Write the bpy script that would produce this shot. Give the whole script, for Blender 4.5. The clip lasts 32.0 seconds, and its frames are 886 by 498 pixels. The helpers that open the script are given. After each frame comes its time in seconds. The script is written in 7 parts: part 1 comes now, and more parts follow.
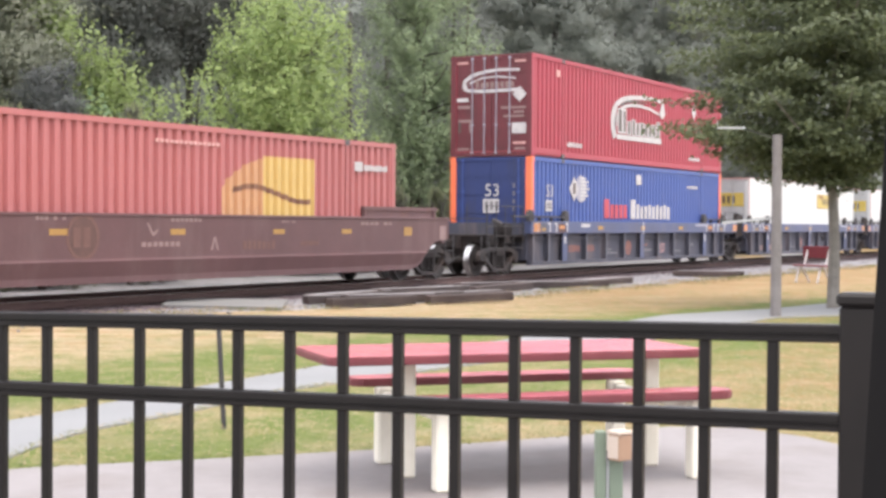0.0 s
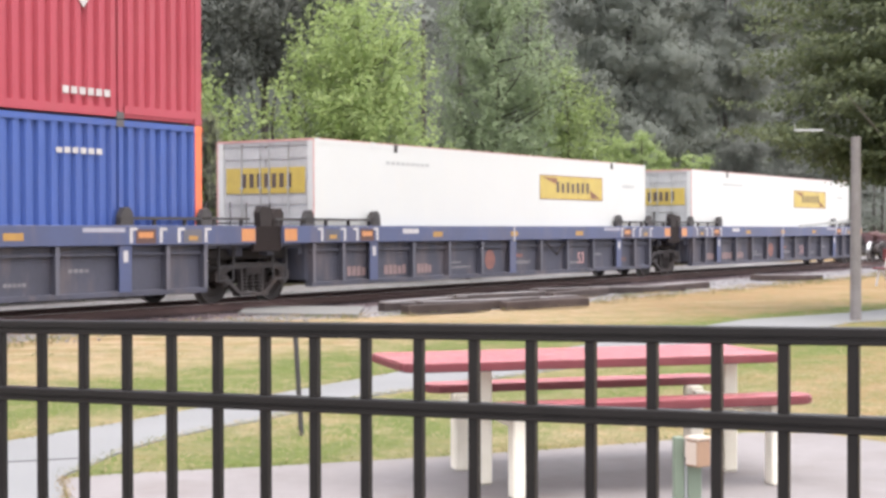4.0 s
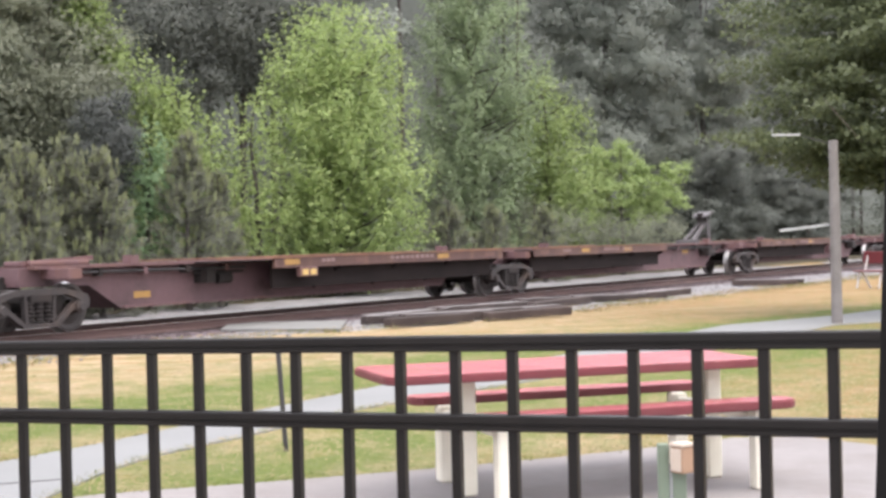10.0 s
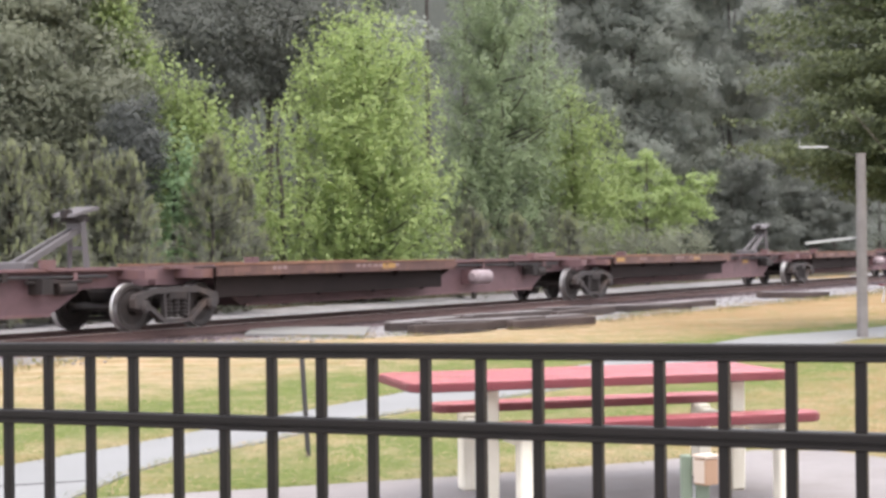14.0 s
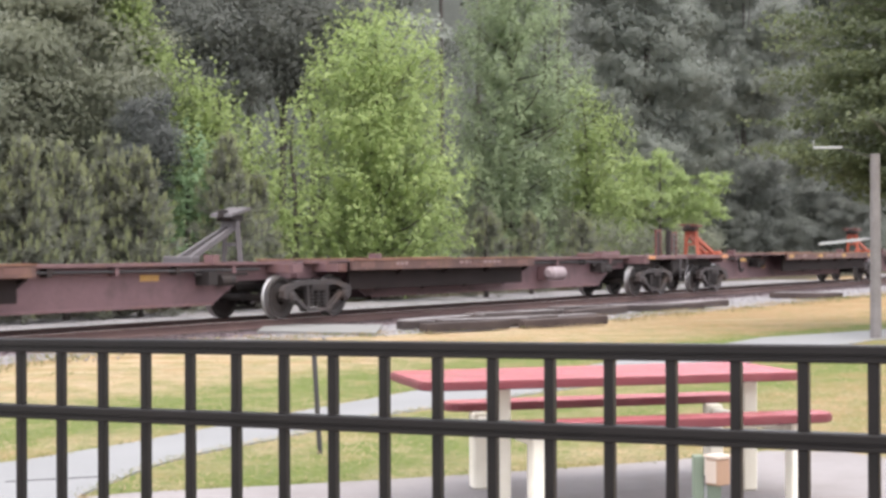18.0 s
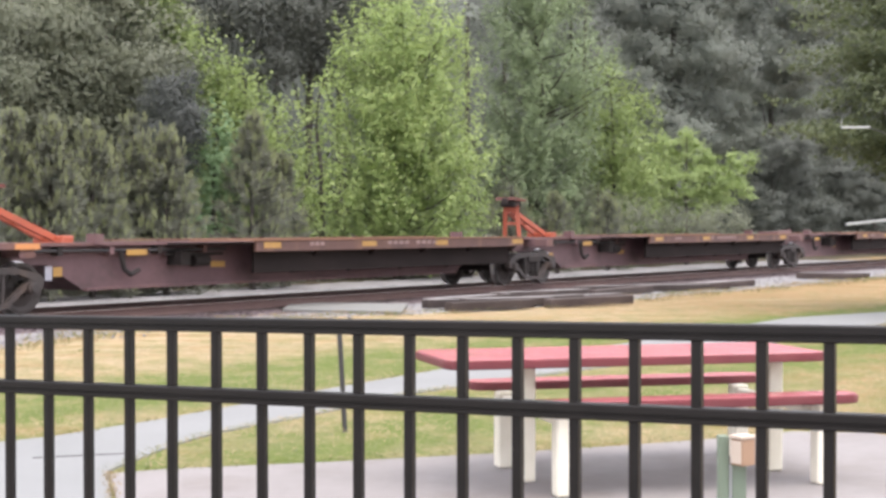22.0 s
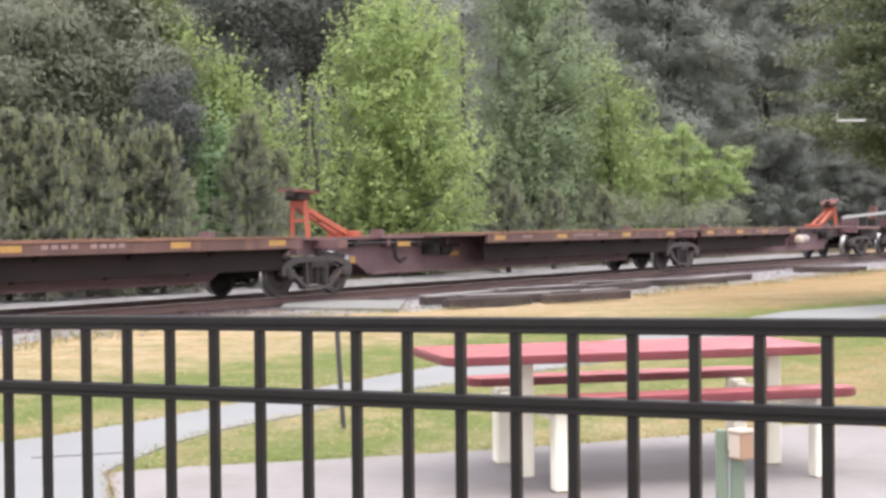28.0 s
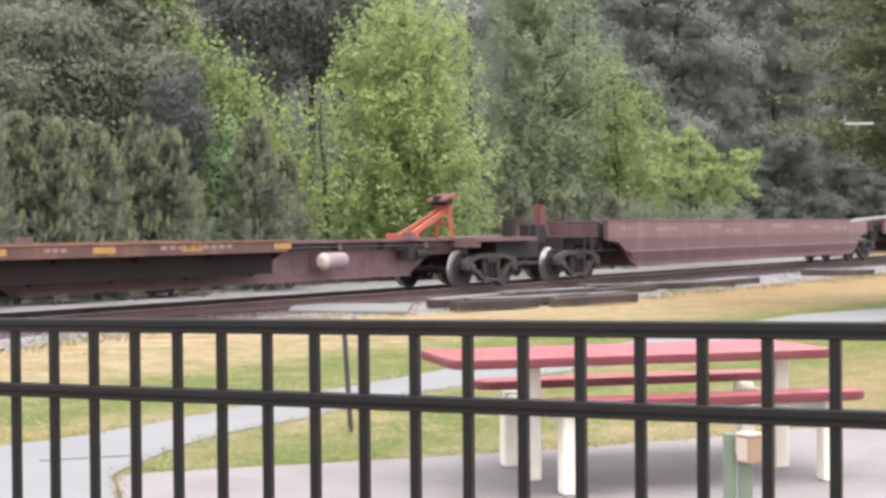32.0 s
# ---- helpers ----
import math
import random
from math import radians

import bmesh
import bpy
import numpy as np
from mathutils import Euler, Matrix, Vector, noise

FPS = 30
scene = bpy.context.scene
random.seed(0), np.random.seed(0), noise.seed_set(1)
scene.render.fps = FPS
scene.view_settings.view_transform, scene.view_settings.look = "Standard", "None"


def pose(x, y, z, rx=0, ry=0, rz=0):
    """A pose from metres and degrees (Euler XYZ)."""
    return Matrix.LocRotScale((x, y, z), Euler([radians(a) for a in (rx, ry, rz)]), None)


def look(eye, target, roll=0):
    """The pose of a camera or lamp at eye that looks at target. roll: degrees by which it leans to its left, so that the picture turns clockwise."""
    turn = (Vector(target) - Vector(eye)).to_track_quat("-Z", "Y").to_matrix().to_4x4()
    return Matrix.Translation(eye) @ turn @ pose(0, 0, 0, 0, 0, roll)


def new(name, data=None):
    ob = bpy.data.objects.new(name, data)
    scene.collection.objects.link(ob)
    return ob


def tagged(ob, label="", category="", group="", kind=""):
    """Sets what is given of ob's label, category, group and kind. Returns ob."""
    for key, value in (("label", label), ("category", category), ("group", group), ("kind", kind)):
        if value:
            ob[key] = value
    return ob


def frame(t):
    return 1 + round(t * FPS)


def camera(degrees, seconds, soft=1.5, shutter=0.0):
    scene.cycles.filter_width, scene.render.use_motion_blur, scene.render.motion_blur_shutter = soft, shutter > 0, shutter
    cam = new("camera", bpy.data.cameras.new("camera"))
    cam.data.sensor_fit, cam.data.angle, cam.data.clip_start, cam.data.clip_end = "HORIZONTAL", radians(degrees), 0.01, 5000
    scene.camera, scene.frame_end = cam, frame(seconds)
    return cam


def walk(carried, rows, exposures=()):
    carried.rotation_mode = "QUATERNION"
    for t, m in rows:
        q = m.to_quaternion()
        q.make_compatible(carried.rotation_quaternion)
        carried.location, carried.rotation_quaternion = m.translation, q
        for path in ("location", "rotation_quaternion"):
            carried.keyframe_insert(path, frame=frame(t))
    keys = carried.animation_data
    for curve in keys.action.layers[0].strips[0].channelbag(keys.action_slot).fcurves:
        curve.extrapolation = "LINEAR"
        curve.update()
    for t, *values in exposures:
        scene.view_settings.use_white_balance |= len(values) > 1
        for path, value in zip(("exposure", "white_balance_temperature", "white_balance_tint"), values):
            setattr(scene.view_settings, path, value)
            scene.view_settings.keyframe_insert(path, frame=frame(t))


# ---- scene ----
# ---- camera and walk ----
cam = camera(32.63, 32.0, soft=3.15)
EYE = 1.59
PATH = (
    (0, -3.091, -0.943, 0.367), (0.5, -0.826, -0.071, 0.014), (1, -0.111, 0.143, 0.185), (1.5, 0.136, -0.034, 0.207),
    (2, -0.101, -0.087, 0.123), (2.5, -0.181, -0.287, 0.116), (3, -0.367, -0.846, 0.256), (3.5, -0.408, -0.769, -0.021),
    (5.5, 0.035, -0.666, -0.321), (6, 0.065, -0.728, -0.358), (6.5, -0.076, -0.880, -0.514), (7, -0.317, -0.948, -0.607),
    (7.5, -0.895, -1.030, -0.330), (8, -1.109, -0.823, -0.205), (8.5, -1.373, -0.813, -0.635), (9, -1.736, -0.799, -1.232),
    (9.5, -1.575, -0.562, -1.125), (10, -0.959, -0.266, -1.400), (10.5, -0.160, -0.156, -1.240), (11, 0.254, -0.124, -0.543),
    (11.5, 0.513, -0.164, -0.387), (12, 0.465, -0.282, -0.418), (12.5, 0.296, -0.344, -0.621), (13, 0.000, -0.187, -0.840),
    (13.5, -0.044, -0.024, -0.639), (14, -0.046, 0.036, -0.599), (14.5, 0.036, -0.008, -0.473), (16.5, 0.067, -0.413, -0.677),
    (17, 0.249, -0.350, -0.338), (17.5, 0.387, -0.215, -0.326), (18, 0.437, -0.020, -0.259), (18.5, 0.664, 0.054, -0.408),
    (19, 1.129, 0.050, -0.453), (19.5, 1.156, -0.844, -0.484), (20, 1.224, -1.328, -0.436), (20.5, 1.232, -1.484, -0.298),
    (21, 1.227, -1.158, -0.218), (21.5, 1.333, -0.918, -0.147), (22, 1.401, -0.811, -0.075), (22.5, 1.436, -0.691, -0.015),
    (23, 1.401, -0.637, -0.086), (23.5, 1.410, -0.709, -0.046), (24, 1.385, -0.772, -0.160), (24.5, 1.356, -0.796, -0.285),
    (25, 1.311, -0.891, -0.406), (25.5, 1.245, -0.926, -0.408), (27.5, 1.274, -0.918, -0.597), (28, 1.285, -0.941, -0.554),
    (28.5, 1.354, -0.892, -0.532), (29, 1.429, -0.903, -0.492), (29.5, 1.501, -0.908, -0.445), (30, 1.477, -0.938, -0.522),
    (30.5, 1.467, -0.903, -0.520), (31, 1.495, -0.941, -0.615), (31.5, 1.498, -0.910, -0.487), (32, 1.565, -0.820, -0.543))
SWAY = {9: 0.0050, 9.5: 0.0042, 10: 0.0056}   # the camera's small step to the right


def facing(yaw, pitch, roll):
    """Turn of the camera: yaw to its left, pitch up, roll to its left."""
    return pose(0, 0, 0, 0, 0, yaw) @ pose(0, 0, 0, 90 + pitch) @ pose(0, 0, 0, 0, 0, roll)


walk(cam, [(t, Matrix.Translation((SWAY.get(t, 0.0), 0, EYE)) @ facing(y, p, r)) for t, y, p, r in PATH], exposures=[(0, 1.94), (32, 1.94)])

# ---- light ----
SUN_TURN, SUN_HEIGHT = 24, 72          # degrees from behind the camera to its right, and up
world = bpy.data.worlds.new("hazy_sky")
scene.world = world
world.use_nodes = True
wn = world.node_tree.nodes
sky = wn.new("ShaderNodeTexSky")
sky.sky_type, sky.sun_disc = "NISHITA", False
sky.sun_elevation, sky.sun_rotation = radians(SUN_HEIGHT), radians(180 - SUN_TURN)
sky.air_density, sky.dust_density, sky.ozone_density = 0.95, 4.5, 1.0
wn["Background"].inputs["Strength"].default_value = 0.15
haze = wn.new("ShaderNodeMix")           # thin even cloud over the whole dome
haze.data_type = "RGBA"
haze.inputs[0].default_value, haze.inputs[7].default_value = 0.80, (5.28, 5.15, 5.46, 1)
world.node_tree.links.new(sky.outputs[0], haze.inputs[6])
world.node_tree.links.new(haze.outputs[2], wn["Background"].inputs["Color"])
sun_data = bpy.data.lights.new("sun", "SUN")
sun_data.energy, sun_data.angle, sun_data.color = 0.5, radians(60), (1.0, 0.925, 0.80)
sun = new("sun", sun_data)
a, b = radians(SUN_TURN), radians(SUN_HEIGHT)
sun_from = Vector((math.sin(a) * math.cos(b), -math.cos(a) * math.cos(b), math.sin(b)))
sun.matrix_world = look(sun_from * 60, (0, 0, 0))


# ---- materials ----
def nodes_of(name):
    m = bpy.data.materials.new(name)
    m.use_nodes = True
    return m, m.node_tree.nodes, m.node_tree.links, m.node_tree.nodes["Principled BSDF"]


def mixed(nt, links, fac, c1, c2, blend="MIX"):
    mx = nt.new("ShaderNodeMix")
    mx.data_type, mx.blend_type = "RGBA", blend
    for sock, val in ((mx.inputs[0], fac), (mx.inputs[6], c1), (mx.inputs[7], c2)):
        if hasattr(val, "links"):
            links.new(val, sock)
        else:
            sock.default_value = val if isinstance(val, float) else (*val, 1)[:4]
    return mx.outputs[2]


def ramp(nt, links, src, lo, hi):
    r = nt.new("ShaderNodeMapRange")
    r.inputs["From Min"].default_value, r.inputs["From Max"].default_value = lo, hi
    links.new(src, r.inputs["Value"])
    return r.outputs[0]


def noisy(nt, links, scale, detail=4, stretch=(1, 1, 1), rough=0.6, turn=0.0):
    co = nt.new("ShaderNodeTexCoord")
    mp = nt.new("ShaderNodeMapping")
    mp.inputs["Scale"].default_value, mp.inputs["Rotation"].default_value = stretch, (0, 0, radians(turn))
    links.new(co.outputs["Object"], mp.inputs[0])
    n = nt.new("ShaderNodeTexNoise")
    n.inputs["Scale"].default_value, n.inputs["Detail"].default_value = scale, detail
    n.inputs["Roughness"].default_value = rough
    links.new(mp.outputs[0], n.inputs["Vector"])
    return n.outputs["Fac"]


def surface(name, col, other=None, rough=0.6, metal=0.0, big=1.2, fine=14, amount=0.5, dirt=None, dirty=0.4, streak=(1, 1, 0.25), bump=0.15, bump_scale=40, per_object=0.0, gloss=0.5):
    """A worn surface: two tones over a large and a fine noise, streaks of dirt, and a fine relief."""
    m, nt, links, p = nodes_of(name)
    other = other or tuple(c * 0.72 for c in col)
    f1 = ramp(nt, links, noisy(nt, links, big), 0.35, 0.68)
    f2 = ramp(nt, links, noisy(nt, links, fine), 0.3, 0.72)
    both = nt.new("ShaderNodeMath")
    both.operation = "MULTIPLY_ADD"
    links.new(f1, both.inputs[0])
    both.inputs[1].default_value = amount
    half = nt.new("ShaderNodeMath")
    half.operation = "MULTIPLY"
    links.new(f2, half.inputs[0])
    half.inputs[1].default_value = amount * 0.5
    links.new(half.outputs[0], both.inputs[2])
    c = mixed(nt, links, both.outputs[0], col, other)
    if dirt:
        f3 = ramp(nt, links, noisy(nt, links, 2.2, 5, streak), 0.5, 0.72)
        k = nt.new("ShaderNodeMath")
        k.operation = "MULTIPLY"
        links.new(f3, k.inputs[0])
        k.inputs[1].default_value = dirty
        c = mixed(nt, links, k.outputs[0], c, dirt)
    if per_object:
        oi = nt.new("ShaderNodeObjectInfo")
        hs = nt.new("ShaderNodeHueSaturation")
        links.new(ramp_out(nt, links, oi.outputs["Random"], 1 - per_object, 1 + per_object), hs.inputs["Value"])
        links.new(c, hs.inputs["Color"])
        c = hs.outputs[0]
    links.new(c, p.inputs["Base Color"])
    p.inputs["Roughness"].default_value, p.inputs["Metallic"].default_value = rough, metal
    p.inputs["Specular IOR Level"].default_value = gloss
    if bump:
        bn = nt.new("ShaderNodeBump")
        bn.inputs["Strength"].default_value, bn.inputs["Distance"].default_value = bump, 0.01
        links.new(noisy(nt, links, bump_scale, 3), bn.inputs["Height"])
        links.new(bn.outputs[0], p.inputs["Normal"])
    return m


def ramp_out(nt, links, src, lo, hi):
    r = nt.new("ShaderNodeMapRange")
    r.inputs["To Min"].default_value, r.inputs["To Max"].default_value = lo, hi
    links.new(src, r.inputs["Value"])
    return r.outputs[0]


def leafy(name, dark, light, glow=0.35, patch=0.9, depth=0.25, stretch=(1, 1, 1)):
    """Leaves: each leaf its own tone between dark and light, some light passing through."""
    m, nt, links, p = nodes_of(name)
    g = nt.new("ShaderNodeNewGeometry")
    each = ramp_out(nt, links, g.outputs["Random Per Island"], 0.0, 0.5)
    clump = nt.new("ShaderNodeMath")
    clump.operation, clump.use_clamp = "MULTIPLY_ADD", True
    links.new(ramp(nt, links, noisy(nt, links, 3.2, 3), 0.34, 0.66), clump.inputs[0])
    clump.inputs[1].default_value = 0.5
    links.new(each, clump.inputs[2])
    c = mixed(nt, links, clump.outputs[0], dark, light)
    n = ramp(nt, links, noisy(nt, links, patch, 3, stretch), 0.35, 0.65)
    c = mixed(nt, links, ramp_out(nt, links, n, 0.0, depth), c, tuple(0.6 * v for v in dark))
    links.new(c, p.inputs["Base Color"])
    p.inputs["Roughness"].default_value = 0.55
    tr = nt.new("ShaderNodeBsdfTranslucent")
    links.new(c, tr.inputs["Color"])
    sh = nt.new("ShaderNodeMixShader")
    sh.inputs[0].default_value = glow
    links.new(p.outputs[0], sh.inputs[1])
    links.new(tr.outputs[0], sh.inputs[2])
    links.new(sh.outputs[0], nt["Material Output"].inputs["Surface"])
    return m


RUST = (0.16, 0.075, 0.045)
BLACK_PAINT = surface("black_paint", (0.006, 0.005, 0.005), (0.0105, 0.0085, 0.008), 0.42, amount=0.7, big=6, bump=0.06, gloss=0.25)
FLAT_BLACK = surface("flat_black", (0.005, 0.0045, 0.0045), (0.008, 0.007, 0.007), 0.85, amount=0.6, bump=0.05, gloss=0.08)
# Board tops paler, edges darker: sky sheen and wear put into the colours.
TABLE_TOP = surface("worn_sheen_pink_coating", (0.46, 0.150, 0.172), (0.36, 0.10, 0.12), 0.27, amount=0.7, big=3, dirt=(0.33, 0.15, 0.14), dirty=0.35)
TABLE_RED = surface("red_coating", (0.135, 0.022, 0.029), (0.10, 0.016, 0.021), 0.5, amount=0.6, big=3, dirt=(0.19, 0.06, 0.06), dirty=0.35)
CREAM = surface("cream_concrete", (0.74, 0.70, 0.60), (0.62, 0.58, 0.47), 0.8, dirt=(0.32, 0.28, 0.2), dirty=0.35, amount=0.5, big=4)
CONCRETE = surface("pale_concrete", (0.226, 0.209, 0.207), (0.170, 0.155, 0.153), 0.85, big=0.7, fine=9, amount=0.65, dirt=(0.14, 0.115, 0.105), dirty=0.6, streak=(0.4, 0.4, 1), bump=0.2)
ASPHALT = surface("pale_asphalt", (0.20, 0.203, 0.204), (0.16, 0.163, 0.164), 0.9, big=0.6, fine=22, bump=0.3, bump_scale=90)
PANEL_GREY = surface("panel_concrete", (0.175, 0.174, 0.165), (0.14, 0.138, 0.131), 0.85, big=1.5)
TIE_WOOD = surface("creosoted_wood", (0.026, 0.017, 0.0155), (0.052, 0.037, 0.033), 0.85, big=2.5, fine=18, amount=0.8, per_object=0.3)
TIE_GREY = surface("weathered_wood", (0.235, 0.222, 0.225), (0.13, 0.115, 0.112), 0.9, big=2, fine=16, amount=0.9, per_object=0.25)
POLE_WOOD = surface("grey_pole_wood", (0.195, 0.18, 0.175), (0.14, 0.127, 0.123), 0.9, big=3, fine=20, amount=0.8)
RAIL_STEEL = surface("rusty_rail", (0.085, 0.049, 0.047), (0.115, 0.07, 0.06), 0.7, 0.3, amount=0.7)
BRIGHT_STEEL = surface("worn_steel", (0.55, 0.54, 0.52), (0.4, 0.38, 0.36), 0.35, 0.9, amount=0.5)
TREAD_STEEL = surface("polished_tread_steel", (0.58, 0.57, 0.565), (0.36, 0.35, 0.345), 0.30, 0.9, amount=0.5, bump=0.04)
TRUCK_CAST = surface("dusty_cast_steel", (0.048, 0.040, 0.039), (0.028, 0.024, 0.024), 0.75, 0.0, amount=0.8, dirt=(0.12, 0.08, 0.06), dirty=0.4, gloss=0.4)
TRUCK_STEEL = surface("grimy_steel", (0.016, 0.014, 0.0135), (0.032, 0.026, 0.025), 0.8, 0.1, amount=0.8, dirt=(0.08, 0.05, 0.04), dirty=0.25, gloss=0.3)
WHEEL_STEEL = surface("wheel_steel", (0.022, 0.019, 0.018), (0.044, 0.034, 0.031), 0.65, 0.3, amount=0.8)
CAR_BROWN = surface("oxide_red_paint", (0.108, 0.050, 0.051), (0.082, 0.038, 0.039), 0.6, amount=0.8, big=0.8, dirt=(0.135, 0.08, 0.076), dirty=0.6, streak=(0.9, 1, 0.2))
SPINE_BROWN = surface("rusty_brown_paint", (0.150, 0.082, 0.086), (0.106, 0.058, 0.061), 0.75, amount=0.8, big=0.7, dirt=RUST, dirty=0.55, streak=(0.6, 1, 0.2))
# Blotches are soot and, in part, the deck's shade put into the colour.
SILL_BROWN = surface("sooty_shaded_sill_paint", (0.136, 0.076, 0.082), (0.094, 0.052, 0.057), 0.75, amount=0.8, big=0.6, dirt=(0.03, 0.021, 0.021), dirty=0.75, streak=(0.45, 1, 0.5))
TANK_LILAC = surface("faded_lilac_paint", (0.27, 0.215, 0.225), (0.20, 0.155, 0.165), 0.6, amount=0.7, big=3, dirt=(0.12, 0.08, 0.08), dirty=0.4)
LIP_RUST = surface("bright_rust_edge", (0.27, 0.135, 0.08), (0.16, 0.08, 0.055), 0.8, amount=0.9, big=1.4)
# Near-black: the shade below the decks put into colour; also the joint plates.
GIRDER_BROWN = surface("deck_shade_and_joint_brown", (0.013, 0.0095, 0.009), (0.022, 0.0155, 0.0145), 0.9, amount=0.8, big=0.8, gloss=0.2)
DECK_RUST = surface("rust_edge", (0.122, 0.062, 0.051), (0.074, 0.039, 0.035), 0.75, amount=0.9, big=0.9, dirt=(0.27, 0.15, 0.085), dirty=0.35)
HITCH_ORANGE = surface("orange_red_paint", (0.40, 0.088, 0.043), (0.25, 0.060, 0.038), 0.6, amount=0.7, dirt=RUST, dirty=0.5)
HITCH_RUST = surface("rusty_red_paint", (0.15, 0.043, 0.034), (0.10, 0.034, 0.03), 0.7, amount=0.8, dirt=RUST, dirty=0.5)
HITCH_GREY = surface("grey_steel", (0.11, 0.10, 0.105), (0.075, 0.07, 0.07), 0.6, 0.2, amount=0.6)
WELL_BLUE = surface("blue_paint", (0.058, 0.076, 0.165), (0.054, 0.062, 0.115), 0.55, amount=0.7, big=0.8, dirt=(0.12, 0.10, 0.12), dirty=0.5)
WELL_RIB = surface("worn_grey_blue_paint", (0.105, 0.105, 0.125), (0.075, 0.076, 0.098), 0.7, amount=0.8, big=1.5, dirt=(0.17, 0.13, 0.12), dirty=0.4)
FADED_BROWN = surface("faded_oxide_paint", (0.165, 0.092, 0.088), (0.13, 0.07, 0.068), 0.7, amount=0.8, big=0.8, dirt=(0.22, 0.13, 0.12), dirty=0.6, streak=(0.9, 1, 0.2))
PALE_MARK = surface("pale_lavender_sheet", (0.33, 0.32, 0.36), (0.25, 0.25, 0.30), 0.6, amount=0.7, big=5)
ORANGE_MARK = surface("faded_orange_lettering", (0.25, 0.095, 0.07), (0.17, 0.075, 0.065), 0.7, amount=0.9, big=6)
WELL_GREY = surface("grimy_grey_paint", (0.062, 0.063, 0.088), (0.045, 0.045, 0.06), 0.75, amount=0.8, big=0.7, dirt=(0.17, 0.13, 0.12), dirty=0.5, streak=(0.8, 1, 0.2))
BOX_RED = surface("dark_red_paint", (0.37, 0.068, 0.092), (0.32, 0.057, 0.077), 0.55, gloss=0.25, amount=0.5, big=0.6, dirt=(0.30, 0.085, 0.09), dirty=0.4)
BOX_BLUE = surface("container_blue", (0.045, 0.09, 0.30), (0.04, 0.075, 0.25), 0.5, amount=0.5, big=0.6, dirt=(0.08, 0.09, 0.2), dirty=0.3)
BOX_CORAL = surface("coral_red_paint", (0.39, 0.128, 0.125), (0.33, 0.104, 0.102), 0.5, amount=0.5, big=0.6, dirt=(0.4, 0.12, 0.1), dirty=0.3)
BOX_WHITE = surface("white_paint", (0.52, 0.53, 0.52), (0.48, 0.49, 0.48), 0.45, amount=0.4, big=0.5, dirt=(0.55, 0.54, 0.5), dirty=0.25, bump=0.03)
# Darker copies of the box paints: the shade of the ends, plus grime.
DOOR_RED = surface("grimy_shaded_door_red", (0.125, 0.019, 0.026), (0.085, 0.014, 0.019), 0.6, amount=0.7, big=1.5, dirt=(0.05, 0.02, 0.02), dirty=0.5)
DOOR_BLUE = surface("grimy_shaded_door_blue", (0.02, 0.036, 0.135), (0.016, 0.028, 0.10), 0.6, amount=0.7, big=1.5, dirt=(0.03, 0.03, 0.05), dirty=0.5)
DOOR_WHITE = surface("greyed_shaded_door_white", (0.43, 0.435, 0.435), (0.34, 0.345, 0.35), 0.55, amount=0.6, big=2, dirt=(0.24, 0.23, 0.22), dirty=0.4)
POST_ORANGE = surface("orange_paint", (0.78, 0.17, 0.07), (0.66, 0.14, 0.06), 0.5, amount=0.5)
YELLOW = surface("yellow_sheet", (0.56, 0.385, 0.13), (0.50, 0.335, 0.11), 0.5, amount=0.5, big=3)
GOLD = surface("gold_sheet", (0.50, 0.275, 0.135), (0.43, 0.22, 0.115), 0.5, amount=0.6, big=2)
OCHRE = surface("ochre_paint", (0.37, 0.21, 0.05), (0.28, 0.155, 0.045), 0.6, amount=0.7, big=4, dirt=(0.3, 0.16, 0.06), dirty=0.5)
WHITE_MARK = surface("white_lettering", (0.52, 0.50, 0.49), (0.38, 0.36, 0.36), 0.6, amount=0.8, big=5)
FADED_OCHRE = surface("faded_ochre", (0.142, 0.073, 0.056), (0.118, 0.058, 0.049), 0.7, amount=0.9, big=5)
FADED_MARK = surface("faded_lettering", (0.27, 0.18, 0.17), (0.19, 0.125, 0.12), 0.7, amount=0.8, big=6)
PINK_MARK = surface("pink_lettering", (0.60, 0.34, 0.31), (0.5, 0.26, 0.24), 0.6, amount=0.8, big=5)
GREY_MARK = surface("greyed_lettering", (0.21, 0.20, 0.21), (0.15, 0.14, 0.15), 0.7, amount=0.9, big=5)
RED_MARK = surface("red_lettering", (0.46, 0.05, 0.07), (0.36, 0.05, 0.07), 0.6, amount=0.5)
DARK_MARK = surface("dark_lettering", (0.06, 0.045, 0.04), (0.09, 0.06, 0.05), 0.6, amount=0.5)
DARK_STEEL = surface("dark_steel", (0.028, 0.026, 0.028), (0.05, 0.045, 0.045), 0.7, amount=0.7)
GALV = surface("galvanised_bar", (0.42, 0.43, 0.43), (0.33, 0.34, 0.34), 0.5, 0.5, amount=0.5)
GREEN_POST = surface("green_paint", (0.16, 0.20, 0.145), (0.125, 0.16, 0.115), 0.6, amount=0.6)
TAN_BOX = surface("tan_enamel", (0.31, 0.195, 0.125), (0.25, 0.155, 0.10), 0.55, amount=0.5)
PALE_TAN = surface("pale_tan_enamel", (0.47, 0.39, 0.32), (0.38, 0.31, 0.25), 0.55, amount=0.5)
ORANGE_REFLECTOR = surface("orange_reflective_sheet", (0.50, 0.21, 0.075), (0.40, 0.17, 0.06), 0.5, amount=0.6, big=4)
LEMON = surface("lemon_yellow_sheet", (0.47, 0.355, 0.075), (0.39, 0.29, 0.065), 0.5, amount=0.6, big=4)
